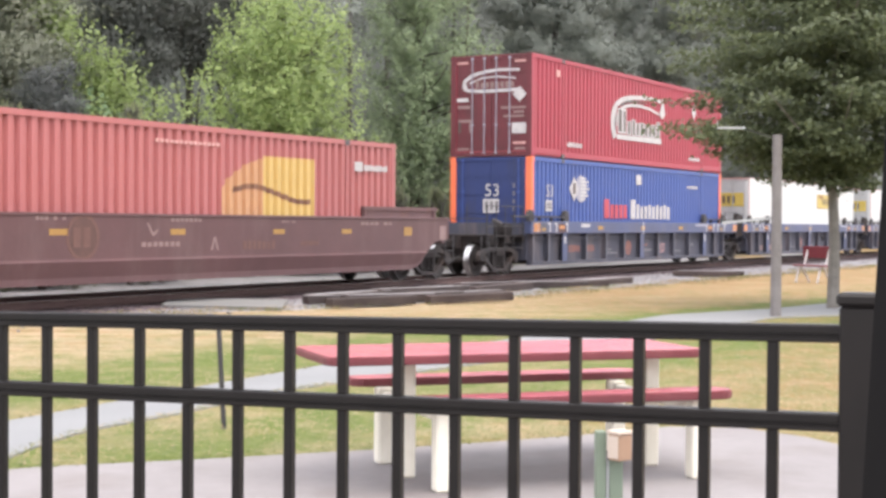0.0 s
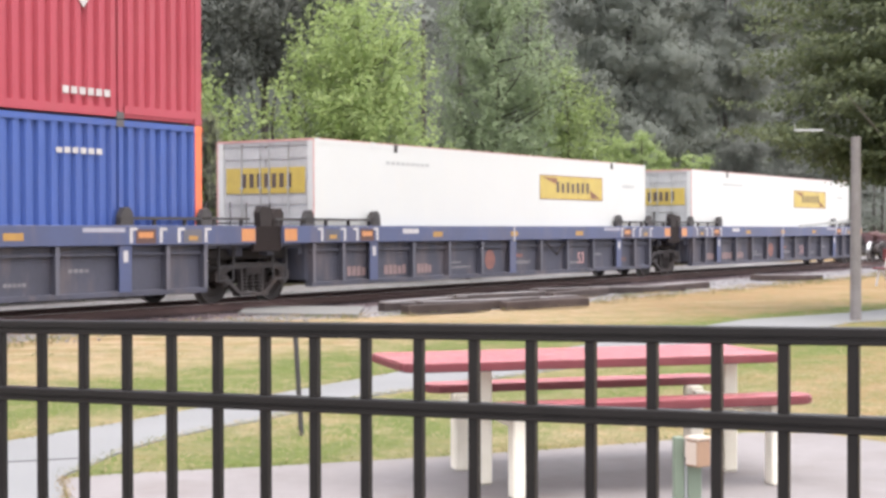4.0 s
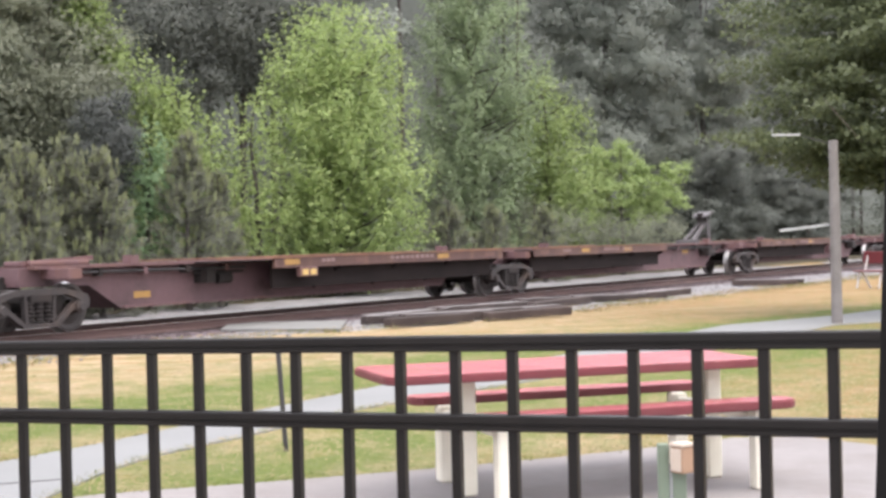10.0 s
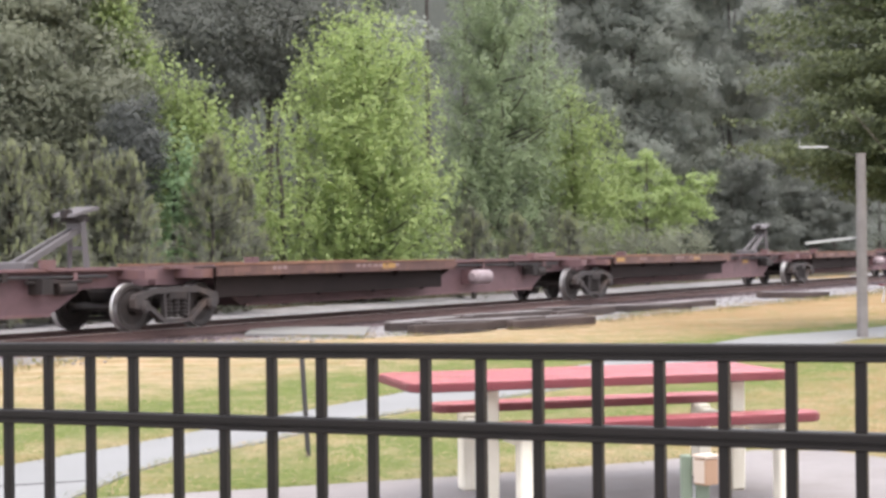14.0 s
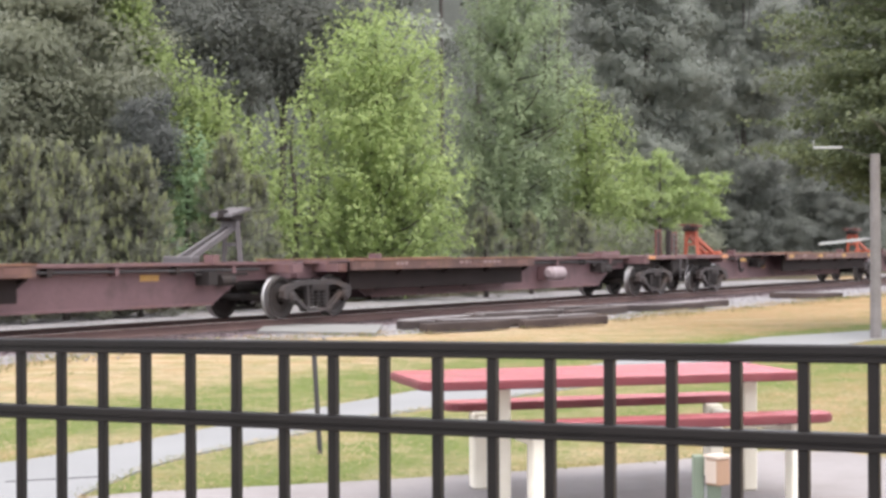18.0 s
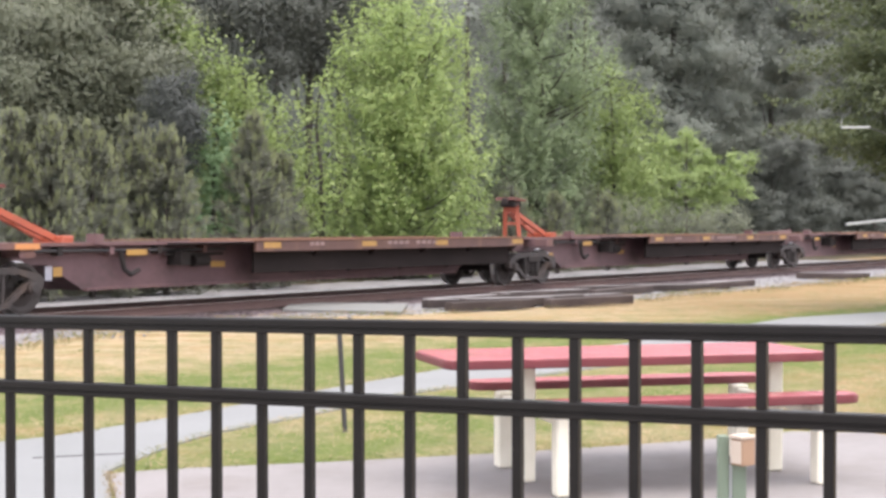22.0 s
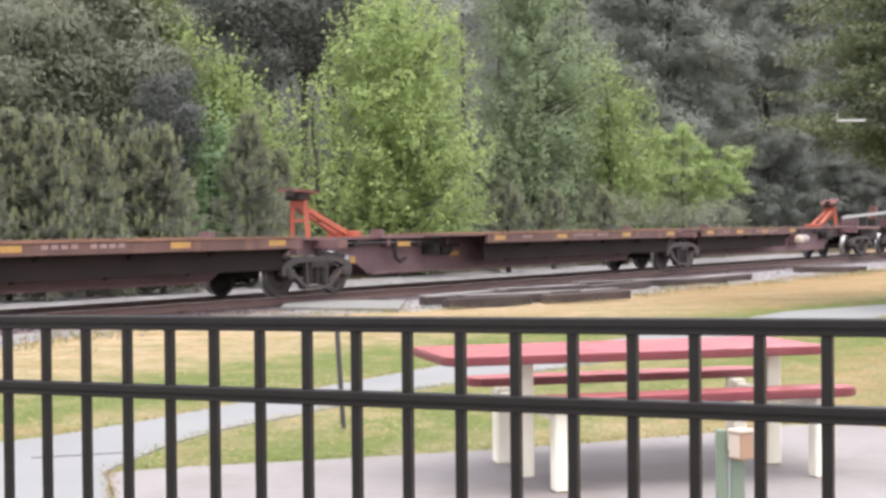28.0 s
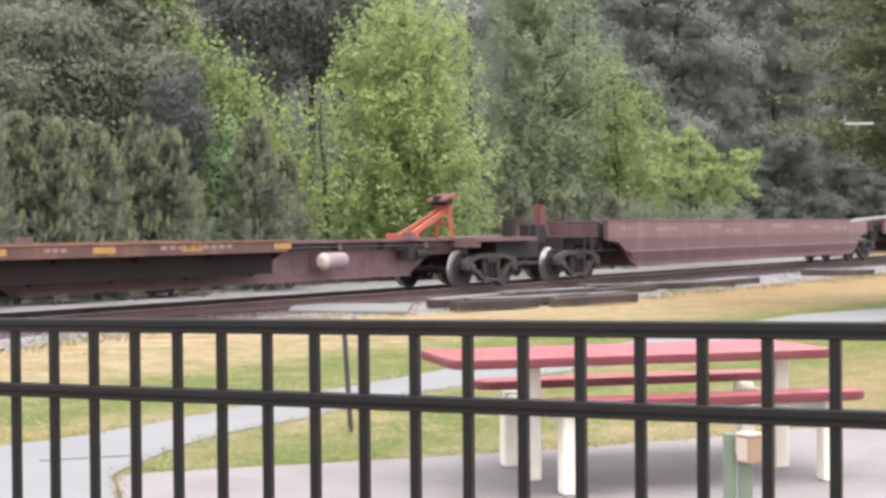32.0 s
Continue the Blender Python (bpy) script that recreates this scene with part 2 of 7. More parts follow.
SMOOTH_BARK = surface("smooth_grey_bark", (0.20, 0.185, 0.165), (0.13, 0.12, 0.105), 0.9, big=4, fine=25, amount=0.8, bump=0.3)
BARK = surface("bark", (0.075, 0.064, 0.056), (0.05, 0.043, 0.039), 0.95, big=5, fine=25, amount=0.9, bump=0.5)
BALLAST = surface("ballast_stone", (0.24, 0.229, 0.232), (0.15, 0.142, 0.145), 0.9, big=1.2, fine=30, amount=0.8, bump=0.3, bump_scale=25)
BROWN_BALLAST = surface("rust_stained_ballast", (0.090, 0.064, 0.072), (0.060, 0.043, 0.050), 0.95, big=0.9, fine=22, amount=0.8, dirt=(0.2, 0.15, 0.14), dirty=0.5, bump=0.6, bump_scale=25)
LEAF_BRIGHT = leafy("spring_leaf", (0.235, 0.322, 0.115), (0.455, 0.54, 0.215), 0.5)
LEAF_FRESH = leafy("fresh_leaf", (0.228, 0.302, 0.112), (0.395, 0.475, 0.188), 0.5)
LEAF_COOL = leafy("bluish_green_leaf", (0.180, 0.280, 0.143), (0.290, 0.410, 0.220), 0.5)
LEAF_BUSH = leafy("bush_leaf", (0.245, 0.330, 0.122), (0.390, 0.470, 0.200), 0.5)
LEAF_MID = leafy("green_leaf", (0.205, 0.265, 0.152), (0.352, 0.428, 0.240), 0.5)
LEAF_DARK = leafy("dark_leaf", (0.165, 0.182, 0.147), (0.220, 0.242, 0.195), 0.5, 0.8, 0.5, (0.5, 0.5, 1.6))
LEAF_OLIVE = leafy("olive_leaf", (0.200, 0.216, 0.157), (0.295, 0.312, 0.218), 0.5, 0.6, 0.6, (0.5, 0.5, 1.6))
LEAF_GREY = leafy("grey_green_leaf", (0.222, 0.244, 0.212), (0.286, 0.312, 0.270), 0.45, 0.75, 0.5)
LEAF_PINE = leafy("pine_needles", (0.166, 0.175, 0.140), (0.258, 0.268, 0.204), 0.45, 1.0, 0.4)
LEAF_SHOOT = leafy("pine_shoots", (0.215, 0.238, 0.128), (0.335, 0.355, 0.19), 0.4)
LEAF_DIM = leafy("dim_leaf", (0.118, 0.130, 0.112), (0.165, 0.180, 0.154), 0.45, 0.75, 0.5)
LEAF_SHADE = leafy("shade_tree_leaf", (0.085, 0.106, 0.064), (0.212, 0.248, 0.118), 0.5, 0.9, 0.35, (0.5, 0.5, 1.6))
LEAF_SLATE = leafy("blue_grey_leaf", (0.085, 0.093, 0.087), (0.112, 0.122, 0.112), 0.4)
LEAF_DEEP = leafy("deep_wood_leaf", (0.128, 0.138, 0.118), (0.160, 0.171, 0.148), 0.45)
DRY_GRASS = leafy("dry_grass", (0.245, 0.185, 0.10), (0.36, 0.275, 0.155), 0.2)
GREEN_GRASS = leafy("mown_grass", (0.092, 0.113, 0.028), (0.18, 0.18, 0.055), 0.2)


def ground_material():
    """Mown grass in bands along the railway: straw beside the gravel, green, a dry middle, green by the paving; litter in the wood."""
    m, nt, links, p = nodes_of("mown_ground")
    green = mixed(nt, links, ramp(nt, links, noisy(nt, links, 14, 5), 0.3, 0.7), (0.076, 0.110, 0.026), (0.142, 0.163, 0.050))
    straw = mixed(nt, links, ramp(nt, links, noisy(nt, links, 6, 6, (1, 0.6, 1), 0.7), 0.36, 0.64), (0.36, 0.282, 0.188), (0.205, 0.158, 0.09))
    straw = mixed(nt, links, ramp_out(nt, links, ramp(nt, links, noisy(nt, links, 1.5, 5, (1, 0.7, 1), 0.65), 0.42, 0.62), 0.0, 0.7), straw, (0.265, 0.175, 0.075))
    streaks = ramp(nt, links, noisy(nt, links, 1.5, 5, (0.22, 1.5, 1), 0.65, -57.6), 0.40, 0.60)
    straw = mixed(nt, links, ramp_out(nt, links, streaks, 0.0, 0.7), straw, (0.38, 0.30, 0.195))
    rusty = ramp(nt, links, noisy(nt, links, 1.1, 4, (0.25, 1.2, 1), 0.6, -52), 0.54, 0.66)
    straw = mixed(nt, links, ramp_out(nt, links, rusty, 0.0, 0.8), straw, (0.265, 0.155, 0.078))
    co = nt.new("ShaderNodeTexCoord")
    dot = nt.new("ShaderNodeVectorMath")
    dot.operation = "DOT_PRODUCT"
    links.new(co.outputs["Object"], dot.inputs[0])
    dot.inputs[1].default_value = (-0.8439, 0.5364, 0)
    sep = nt.new("ShaderNodeSeparateXYZ")
    links.new(co.outputs["Object"], sep.inputs[0])

    def plus(a, k, b):
        q = nt.new("ShaderNodeMath")
        q.operation = "MULTIPLY_ADD"
        links.new(a, q.inputs[0])
        q.inputs[1].default_value = k
        links.new(b, q.inputs[2])
        return q.outputs[0]

    far = ramp(nt, links, sep.outputs["Y"], 22, 62)
    burnt = nt.new("ShaderNodeMath")
    burnt.operation = "MULTIPLY"
    links.new(ramp(nt, links, sep.outputs["X"], 0.5, 5.0), burnt.inputs[0])
    links.new(ramp_out(nt, links, ramp(nt, links, noisy(nt, links, 1.3, 5, (0.3, 1.1, 1), 0.65, -52), 0.38, 0.60), 0.35, 1.0), burnt.inputs[1])
    straw = mixed(nt, links, burnt.outputs[0], straw, (0.24, 0.152, 0.075))
    wob = plus(noisy(nt, links, 0.8, 4), 1.8, plus(far, 10.0, dot.outputs["Value"]))
    cr = nt.new("ShaderNodeValToRGB")
    bands = ((0.0, 0.75), (0.12, 0.65), (0.20, 0.08), (0.245, 0.1), (0.30, 0.45), (0.44, 0.55), (0.50, 0.04), (0.60, 0.08), (0.69, 0.75), (0.84, 0.85), (1.0, 1.0))
    while len(cr.color_ramp.elements) < len(bands):
        cr.color_ramp.elements.new(0.5)
    for e, (at, v) in zip(cr.color_ramp.elements, bands):
        e.position, e.color = at, (v, v, v, 1)
    links.new(ramp(nt, links, wob, 4.9, 16.9), cr.inputs[0])
    mott = ramp_out(nt, links, ramp(nt, links, noisy(nt, links, 1.7, 6, (1.2, 0.8, 1), 0.7), 0.34, 0.66), -0.5, 0.38)
    amount = nt.new("ShaderNodeMath")
    amount.operation, amount.use_clamp = "ADD", True
    links.new(cr.outputs[0], amount.inputs[0])
    links.new(mott, amount.inputs[1])
    c = mixed(nt, links, amount.outputs[0], green, straw)
    litter = mixed(nt, links, ramp(nt, links, noisy(nt, links, 6, 4), 0.35, 0.65), (0.085, 0.065, 0.045), (0.05, 0.05, 0.03))
    c = mixed(nt, links, ramp(nt, links, dot.outputs["Value"], 24.0, 25.0), c, litter)
    links.new(c, p.inputs["Base Color"])
    p.inputs["Roughness"].default_value = 0.95
    p.inputs["Specular IOR Level"].default_value = 0.1
    bn = nt.new("ShaderNodeBump")
    bn.inputs["Strength"].default_value, bn.inputs["Distance"].default_value = 0.7, 0.03
    links.new(noisy(nt, links, 30, 4), bn.inputs["Height"])
    links.new(bn.outputs[0], p.inputs["Normal"])
    return m


GROUND = ground_material()


# ---- mesh helpers ----
def slab(bm, x0, x1, y0, y1, z0, z1, bevel=0.0):
    made = bmesh.ops.create_cube(bm, size=1)["verts"]
    for v in made:
        v.co = Vector(((x0 + x1) / 2 + v.co.x * (x1 - x0), (y0 + y1) / 2 + v.co.y * (y1 - y0), (z0 + z1) / 2 + v.co.z * (z1 - z0)))
    if bevel:
        edges = list({e for v in made for e in v.link_edges})
        bmesh.ops.bevel(bm, geom=edges, offset=bevel, segments=1, affect="EDGES")
    return made


def bar(bm, p, q, w, h=None):
    """A beam from p to q, w wide and h high."""
    p, q = Vector(p), Vector(q)
    h = h or w
    n = (q - p).length
    turn = (q - p).to_track_quat("X", "Z").to_matrix().to_4x4()
    made = slab(bm, 0, n, -w / 2, w / 2, -h / 2, h / 2)
    for v in made:
        v.co = p + turn @ v.co
    return made


def rod(bm, p, q, r0, r1=None, sides=12):
    p, q = Vector(p), Vector(q)
    r1 = r0 if r1 is None else r1
    turn = (q - p).to_track_quat("Z", "Y").to_matrix().to_4x4()
    made = bmesh.ops.create_cone(bm, cap_ends=True, segments=sides, radius1=r0, radius2=r1, depth=(q - p).length)["verts"]
    for v in made:
        v.co = (p + q) / 2 + turn @ v.co
    return made


def prism(bm, outline, y0, y1):
    """An outline in x and z, given thickness from y0 to y1."""
    a = [bm.verts.new((x, y0, z)) for x, z in outline]
    b = [bm.verts.new((x, y1, z)) for x, z in outline]
    bm.faces.new(a)
    bm.faces.new(b[::-1])
    for i in range(len(a)):
        j = (i + 1) % len(a)
        bm.faces.new((a[j], a[i], b[i], b[j]))


def finish(bm, name, material):
    bmesh.ops.recalc_face_normals(bm, faces=bm.faces)
    me = bpy.data.meshes.new(name)
    bm.to_mesh(me)
    bm.free()
    me.materials.append(material)
    return me


def part(name, bm, material, parent=None, label="", place=None):
    me = bm if isinstance(bm, bpy.types.Mesh) else finish(bm, name, material)
    ob = new(name, me)
    if parent:
        ob.parent = parent
    if place is not None:
        ob.matrix_basis = place
    if label:
        ob["label"] = label
    return ob


def block(name, dims, material, parent=None, label="", bevel=0.0):
    bm = bmesh.new()
    slab(bm, *dims, bevel=bevel)
    return part(name, bm, material, parent, label)


def thing(name, label, category, place=None, group="", kind=""):
    ob = new(name)
    ob.empty_display_size = 0.3
    if place is not None:
        ob.matrix_basis = place
    return tagged(ob, label, category, group, kind)


def raw(name, verts, faces, material):
    me = bpy.data.meshes.new(name)
    me.from_pydata(verts, [], faces)
    me.materials.append(material)
    return me


# ---- ground, paving and railway ----
TH = radians(32.442)
ALONG, ACROSS = Vector((math.sin(TH), math.cos(TH), 0)), Vector((-math.cos(TH), math.sin(TH), 0))
TRACK, RAIL_TOP, TURN = 20.06, 0.19, 90 - 32.442


def on_track(s, lat=0.0, z=0.0):
    return ACROSS * (TRACK + lat) + ALONG * s + Vector((0, 0, z))


def track_pose(s, z=RAIL_TOP):
    p = on_track(s, 0, z)
    return pose(p.x, p.y, p.z, 0, 0, TURN)


def sheet(name, outline, z, thick, material, label, kind="structure", category=""):
    bm = bmesh.new()
    top = [bm.verts.new((x, y, z)) for x, y in outline]
    low = [bm.verts.new((x, y, z - thick)) for x, y in outline]
    bm.faces.new(top)
    bm.faces.new(low[::-1])
    for i in range(len(top)):
        j = (i + 1) % len(top)
        bm.faces.new((top[j], top[i], low[i], low[j]))
    return tagged(part(name, bm, material), label, category or name, kind=kind)


def rolling_ground():
    """One sheet: level round the camera, rising a little in the wood, out to the horizon."""
    steps = [-900, -300, -120, -60, -30, -10] + [i * 2.0 for i in range(-3, 36)] + [85, 110, 160, 300, 900]
    steps_x = [-900, -300, -120, -60] + [i * 2.0 for i in range(-20, 31)] + [80, 120, 300, 900]
    verts, faces = [], []
    for y in steps:
        for x in steps_x:
            lat = -0.8439 * x + 0.5364 * y - TRACK
            rise = min(max((lat - 6) / 12, 0), 1) * 0.8
            verts.append((x, y, -0.007 + 0.005 * noise.noise((x * 0.3, y * 0.3, 0)) * (1 if 13 < y < 80 else 0.0) + rise))
    w = len(steps_x)
    for j in range(len(steps) - 1):
        for i in range(w - 1):
            faces.append((j * w + i, j * w + i + 1, (j + 1) * w + i + 1, (j + 1) * w + i))
    ob = new("ground", raw("ground", verts, faces, GROUND))
    return tagged(ob, "mown lawn with dry straw patches towards the railway", "ground", kind="structure")


rolling_ground()
sheet("pavement", [(-2.40, 9.70), (-2.04, 9.91), (-1.18, 10.16), (-0.03, 10.57), (1.0, 11.0), (1.66, 11.33), (2.42, 11.8), (3.0, 11.72), (3.36, 11.2), (3.55, 10.6), (4.6, 6), (4.6, -4), (-6, -4), (-6, 2.0), (-1.55, 5.0), (-1.90, 7.4), (-2.15, 8.87)],
      0.004, 0.06, CONCRETE, "pale concrete pad with worn stains", category="pavement")
sheet("path", [(-7.5, 1.2), (-1.57, 5.03), (-1.93, 7.4), (-2.18, 8.87), (-2.43, 9.8), (-2.34, 10.4), (-2.25, 11.0), (-2.05, 11.65), (-1.82, 12.1), (-1.47, 12.7), (-1.25, 13.2), (-0.69, 14.45), (0.6, 16.2), (3.0, 19.2), (7.15, 25.87), (8.42, 26.5), (12, 30.2), (22, 39), (22, 42),
                (9.92, 31.13), (7.88, 28.7), (5.4, 26.6), (1.9, 20.6), (-0.2, 17.4), (-0.8, 16.2), (-1.57, 14.7), (-2.64, 12.48), (-3.27, 11.4), (-6.5, 8.2)],
      0.007, 0.06, ASPHALT, "pale grey asphalt footpath through the lawn", category="path")
# a crack across the path
bm = bmesh.new()
slab(bm, 0, 0.62, -0.012, 0.012, 0, 0.004)
tagged(part("path_joint", bm, DARK_STEEL, place=pose(-3.08, 10.33, 0.007, 0, 0, 20)), "dark joint across the asphalt footpath", "joint", kind="structure")


def bed():
    """Ballast: a rust-stained middle, pale stone on both shoulders."""
    rng = random.Random(5)
    strips = ((-6.0, -2.25, 0.014, BALLAST, "gravel_verge", "pale grey gravel beside the railway track"),
              (-2.25, 1.15, 0.015, BROWN_BALLAST, "track_bed", "rust-stained ballast under the railway track"),
              (1.15, 7.0, 0.03, BALLAST, "ballast_shoulder", "pale crushed-stone shoulder behind the track"))
    for lo, hi, z, material, name, label in strips:
        verts, faces = [], []
        ns, nl = 320, 10
        for i in range(ns + 1):
            for j in range(nl + 1):
                s = -25 + 0.55 * i
                outer = lo
                if lo == -6.0:
                    outer = float(np.interp(s, (10, 13.7, 15.5, 16.7, 21, 25, 40), (-4.6, -4.1, -3.2, -2.9, -3.2, -5.0, -5.2))) + 0.5 * noise.noise((s * 0.6, lo, 3))
                lat = outer + (hi - outer) * j / nl
                p = on_track(s, lat, z + 0.025 * noise.noise((s * 1.7, lat * 2.3, 1)) - (0.05 if lo == -6.0 and j == 0 else 0.0))
                verts.append(tuple(p))
        for i in range(ns):
            for j in range(nl):
                k = i * (nl + 1) + j
                faces.append((k, k + nl + 1, k + nl + 2, k + 1))
        tagged(new(name, raw(name, verts, faces, material)), label, "ballast", kind="structure")
    # loose stones
    for name, lo, hi, count, material in (("ballast_stones", 1.1, 4.0, 9000, BALLAST), ("stained_stones", -2.3, 1.2, 6000, BROWN_BALLAST), ("gravel", -4.2, -2.2, 1500, BALLAST)):
        verts, faces = [], []
        for _ in range(count):
            s, lat, r = rng.uniform(8, 75) if rng.random() < 0.8 else rng.uniform(75, 120), rng.uniform(lo, hi), rng.uniform(0.02, 0.05)
            p = on_track(s, lat, 0.02)
            k = len(verts)
            for dx, dy, dz in ((1, 0, 0), (-1, 0, 0), (0, 1, 0), (0, -1, 0), (0, 0, 1), (0, 0, -1)):
                q = r * rng.uniform(0.7, 1.3)
                verts.append((p.x + dx * q, p.y + dy * q, p.z + dz * q * 0.55 + r * 0.15))
            faces += [(k, k + 2, k + 4), (k + 2, k + 1, k + 4), (k + 1, k + 3, k + 4), (k + 3, k, k + 4), (k + 2, k, k + 5), (k + 1, k + 2, k + 5), (k + 3, k + 1, k + 5), (k, k + 3, k + 5)]
        tagged(new(name, raw(name, verts, faces, material)), "crushed stone lying loose along the track", "stones", kind="stuff")


bed()


def rails():
    track = thing("railway_track", "rusty steel rails on dark wooden ties", "railway track", track_pose(0, 0), kind="structure")
    for y in (-0.76, 0.76):
        bm = bmesh.new()
        prof = [(-0.07, 0.03), (0.07, 0.03), (0.07, 0.045), (0.012, 0.065), (0.012, 0.15), (0.036, 0.16), (0.036, 0.187), (-0.036, 0.187), (-0.036, 0.16), (-0.012, 0.15), (-0.012, 0.065), (-0.07, 0.045)]
        ends = []
        for x in (-40, 160):
            ends.append([bm.verts.new((x, y + py, pz)) for py, pz in prof])
        for i in range(len(prof)):
            j = (i + 1) % len(prof)
            bm.faces.new((ends[0][i], ends[0][j], ends[1][j], ends[1][i]))
        rail = part("rail", bm, RAIL_STEEL, track)
        bm = bmesh.new()
        slab(bm, -40, 160, y - 0.026, y + 0.026, 0.187, 0.190)
        part("running_surface", bm, BRIGHT_STEEL, rail, "polished top of the rail")
    bm = bmesh.new()
    slab(bm, -0.115, 0.115, -1.3, 1.3, -0.08, 0.032, bevel=0.008)
    tie = finish(bm, "tie", TIE_WOOD)
    rng = random.Random(2)
    for i in range(230):
        part("tie", tie, TIE_WOOD, track, place=pose(-12 + 0.54 * i, rng.uniform(-0.05, 0.05), rng.uniform(-0.006, 0.004), 0, 0, rng.uniform(-1.2, 1.2)))


rails()
sheet("crossing_panel", [(-3.85, 30.9), (-1.45, 30.5), (-1.43, 27.5), (-3.7, 28.3)], 0.065, 0.15, PANEL_GREY, "flat grey concrete panel beside the track", kind="", category="concrete panel")


def loose_ties():
    """Old timbers: grey and split on top, still dark with creosote on their sides."""
    meshes = {}
    for kind, topping in (("dark", TIE_WOOD), ("grey", TIE_GREY)):
        bm = bmesh.new()
        slab(bm, -1.0, 1.0, -0.115, 0.115, 0, 0.17, bevel=0.014)
        me = finish(bm, "loose_tie", TIE_WOOD)
        me.materials.append(topping)
        for f in me.polygons:
            f.material_index = 1 if f.normal.z > 0.6 else 0
        meshes[kind] = me
    spots = ((0.2, 28.95, 40, 2.1, 0, "dark"), (2.2, 30.5, 33, 2.1, 0, "dark"), (-0.3, 29.7, 36, 1.9, 0, "grey"), (0.55, 29.95, 43, 2.4, 0.02, "grey"), (1.25, 31.0, 45, 2.4, 0, "grey"), (-0.25, 31.1, 44, 2.3, 0, "grey"),
             (0.95, 32.6, 57, 2.4, 0.03, "grey"), (1.9, 34.3, 61, 2.3, 0, "grey"), (2.3, 32.4, 48, 2.2, -0.03, "grey"), (3.3, 35.3, 54, 2.6, 0, "dark"), (3.0, 36.1, 52, 2.4, 0.02, "grey"), (4.7, 37.5, 34, 2.4, 0, "grey"),
             (5.5, 38.2, 20, 1.7, 0, "dark"), (6.3, 39.6, 40, 2.4, 0, "grey"), (10.5, 45.9, -14, 1.9, 0, "dark"), (10.9, 46.8, 10, 2.2, 0, "grey"))
    for i, (x, y, rz, n, z, kind) in enumerate(spots):
        ob = part("loose_tie", meshes[kind], TIE_WOOD, place=pose(x, y, z + 0.02, (0, 2, -2, 1)[i % 4], (0, -1, 1, 1)[i % 4], rz) @ Matrix.Diagonal((n / 2, 1, 1, 1)))
        tagged(ob, "old weathered wooden railway tie lying on the gravel" if kind == "grey" else "old dark wooden railway tie lying on the gravel", "railway tie", "discarded ties beside the track")


loose_ties()


# ---- fence ----
def fence():
    step, p0 = Vector((0.10749, -0.05555, 0.0021)), Vector((-0.89426, 3.43214, 0))
    yaw = math.degrees(math.atan2(-0.05555, 0.10749))
    f = thing("fence", "black metal picket fence with two upper rails", "fence", pose(0, 0, 0))
    bm = bmesh.new()
    slab(bm, -0.0097, 0.0097, -0.0097, 0.0097, 0.06, 1.375, bevel=0.002)
    picket = finish(bm, "picket", BLACK_PAINT)
    for i in range(-11, 16):
        p = p0 + step * i
        part("picket", picket, BLACK_PAINT, f, place=pose(p.x, p.y, p.z, 0, 0, yaw))
    lo, hi = p0 + step * -11.6, p0 + step * 16.0
    for z, h, name in ((1.374, 0.031, "top_rail"), (1.2215, 0.031, "second_rail"), (0.16, 0.031, "bottom_rail")):
        bm = bmesh.new()
        u = (hi - lo).normalized()
        w = Vector((-u.y, u.x, 0)).normalized()
        half = ((-0.017, -h / 2 + 0.002), (-0.015, -h / 2), (0.015, -h / 2), (0.017, -h / 2 + 0.002), (0.017, -0.0065), (0.0135, -0.005), (0.0135, -0.0015), (0.017, 0), (0.017, h / 2 - 0.003), (0.014, h / 2), (-0.014, h / 2), (-0.017, h / 2 - 0.003), (-0.017, 0), (-0.0135, -0.0015), (-0.0135, -0.005), (-0.017, -0.0065))
        ends = [[bm.verts.new(e + w * a + Vector((0, 0, z + b))) for a, b in half] for e in (lo, hi)]
        for k in range(len(half)):
            bm.faces.new((ends[0][k], ends[0][(k + 1) % len(half)], ends[1][(k + 1) % len(half)], ends[1][k]))
        bm.faces.new(ends[0][::-1])
        bm.faces.new(ends[1])
        part(name, bm, BLACK_PAINT, f)
    for i in (-11.8, 16.22):
        p = p0 + step * i
        bm = bmesh.new()
        slab(bm, -0.031, 0.031, -0.031, 0.031, 0, 1.455, bevel=0.004)
        post = part("post", bm, BLACK_PAINT, f, place=pose(p.x, p.y, 0, 0, 0, yaw))
        bm = bmesh.new()
        slab(bm, -0.036, 0.036, -0.036, 0.036, 1.455, 1.478, bevel=0.006)
        part("cap", bm, BLACK_PAINT, post)
    bm = bmesh.new()
    slab(bm, 0, 0.05, 0, 0.03, 0, 2.5, bevel=0.003)
    lean = 3.1
    x0 = 0.0511 - 1.59 * math.tan(radians(lean))
    tagged(part("black_post", bm, FLAT_BLACK, place=pose(x0, 0.12, 0.0, 0, lean, 0)), "leaning black metal post standing on the concrete pad", "post")


fence()


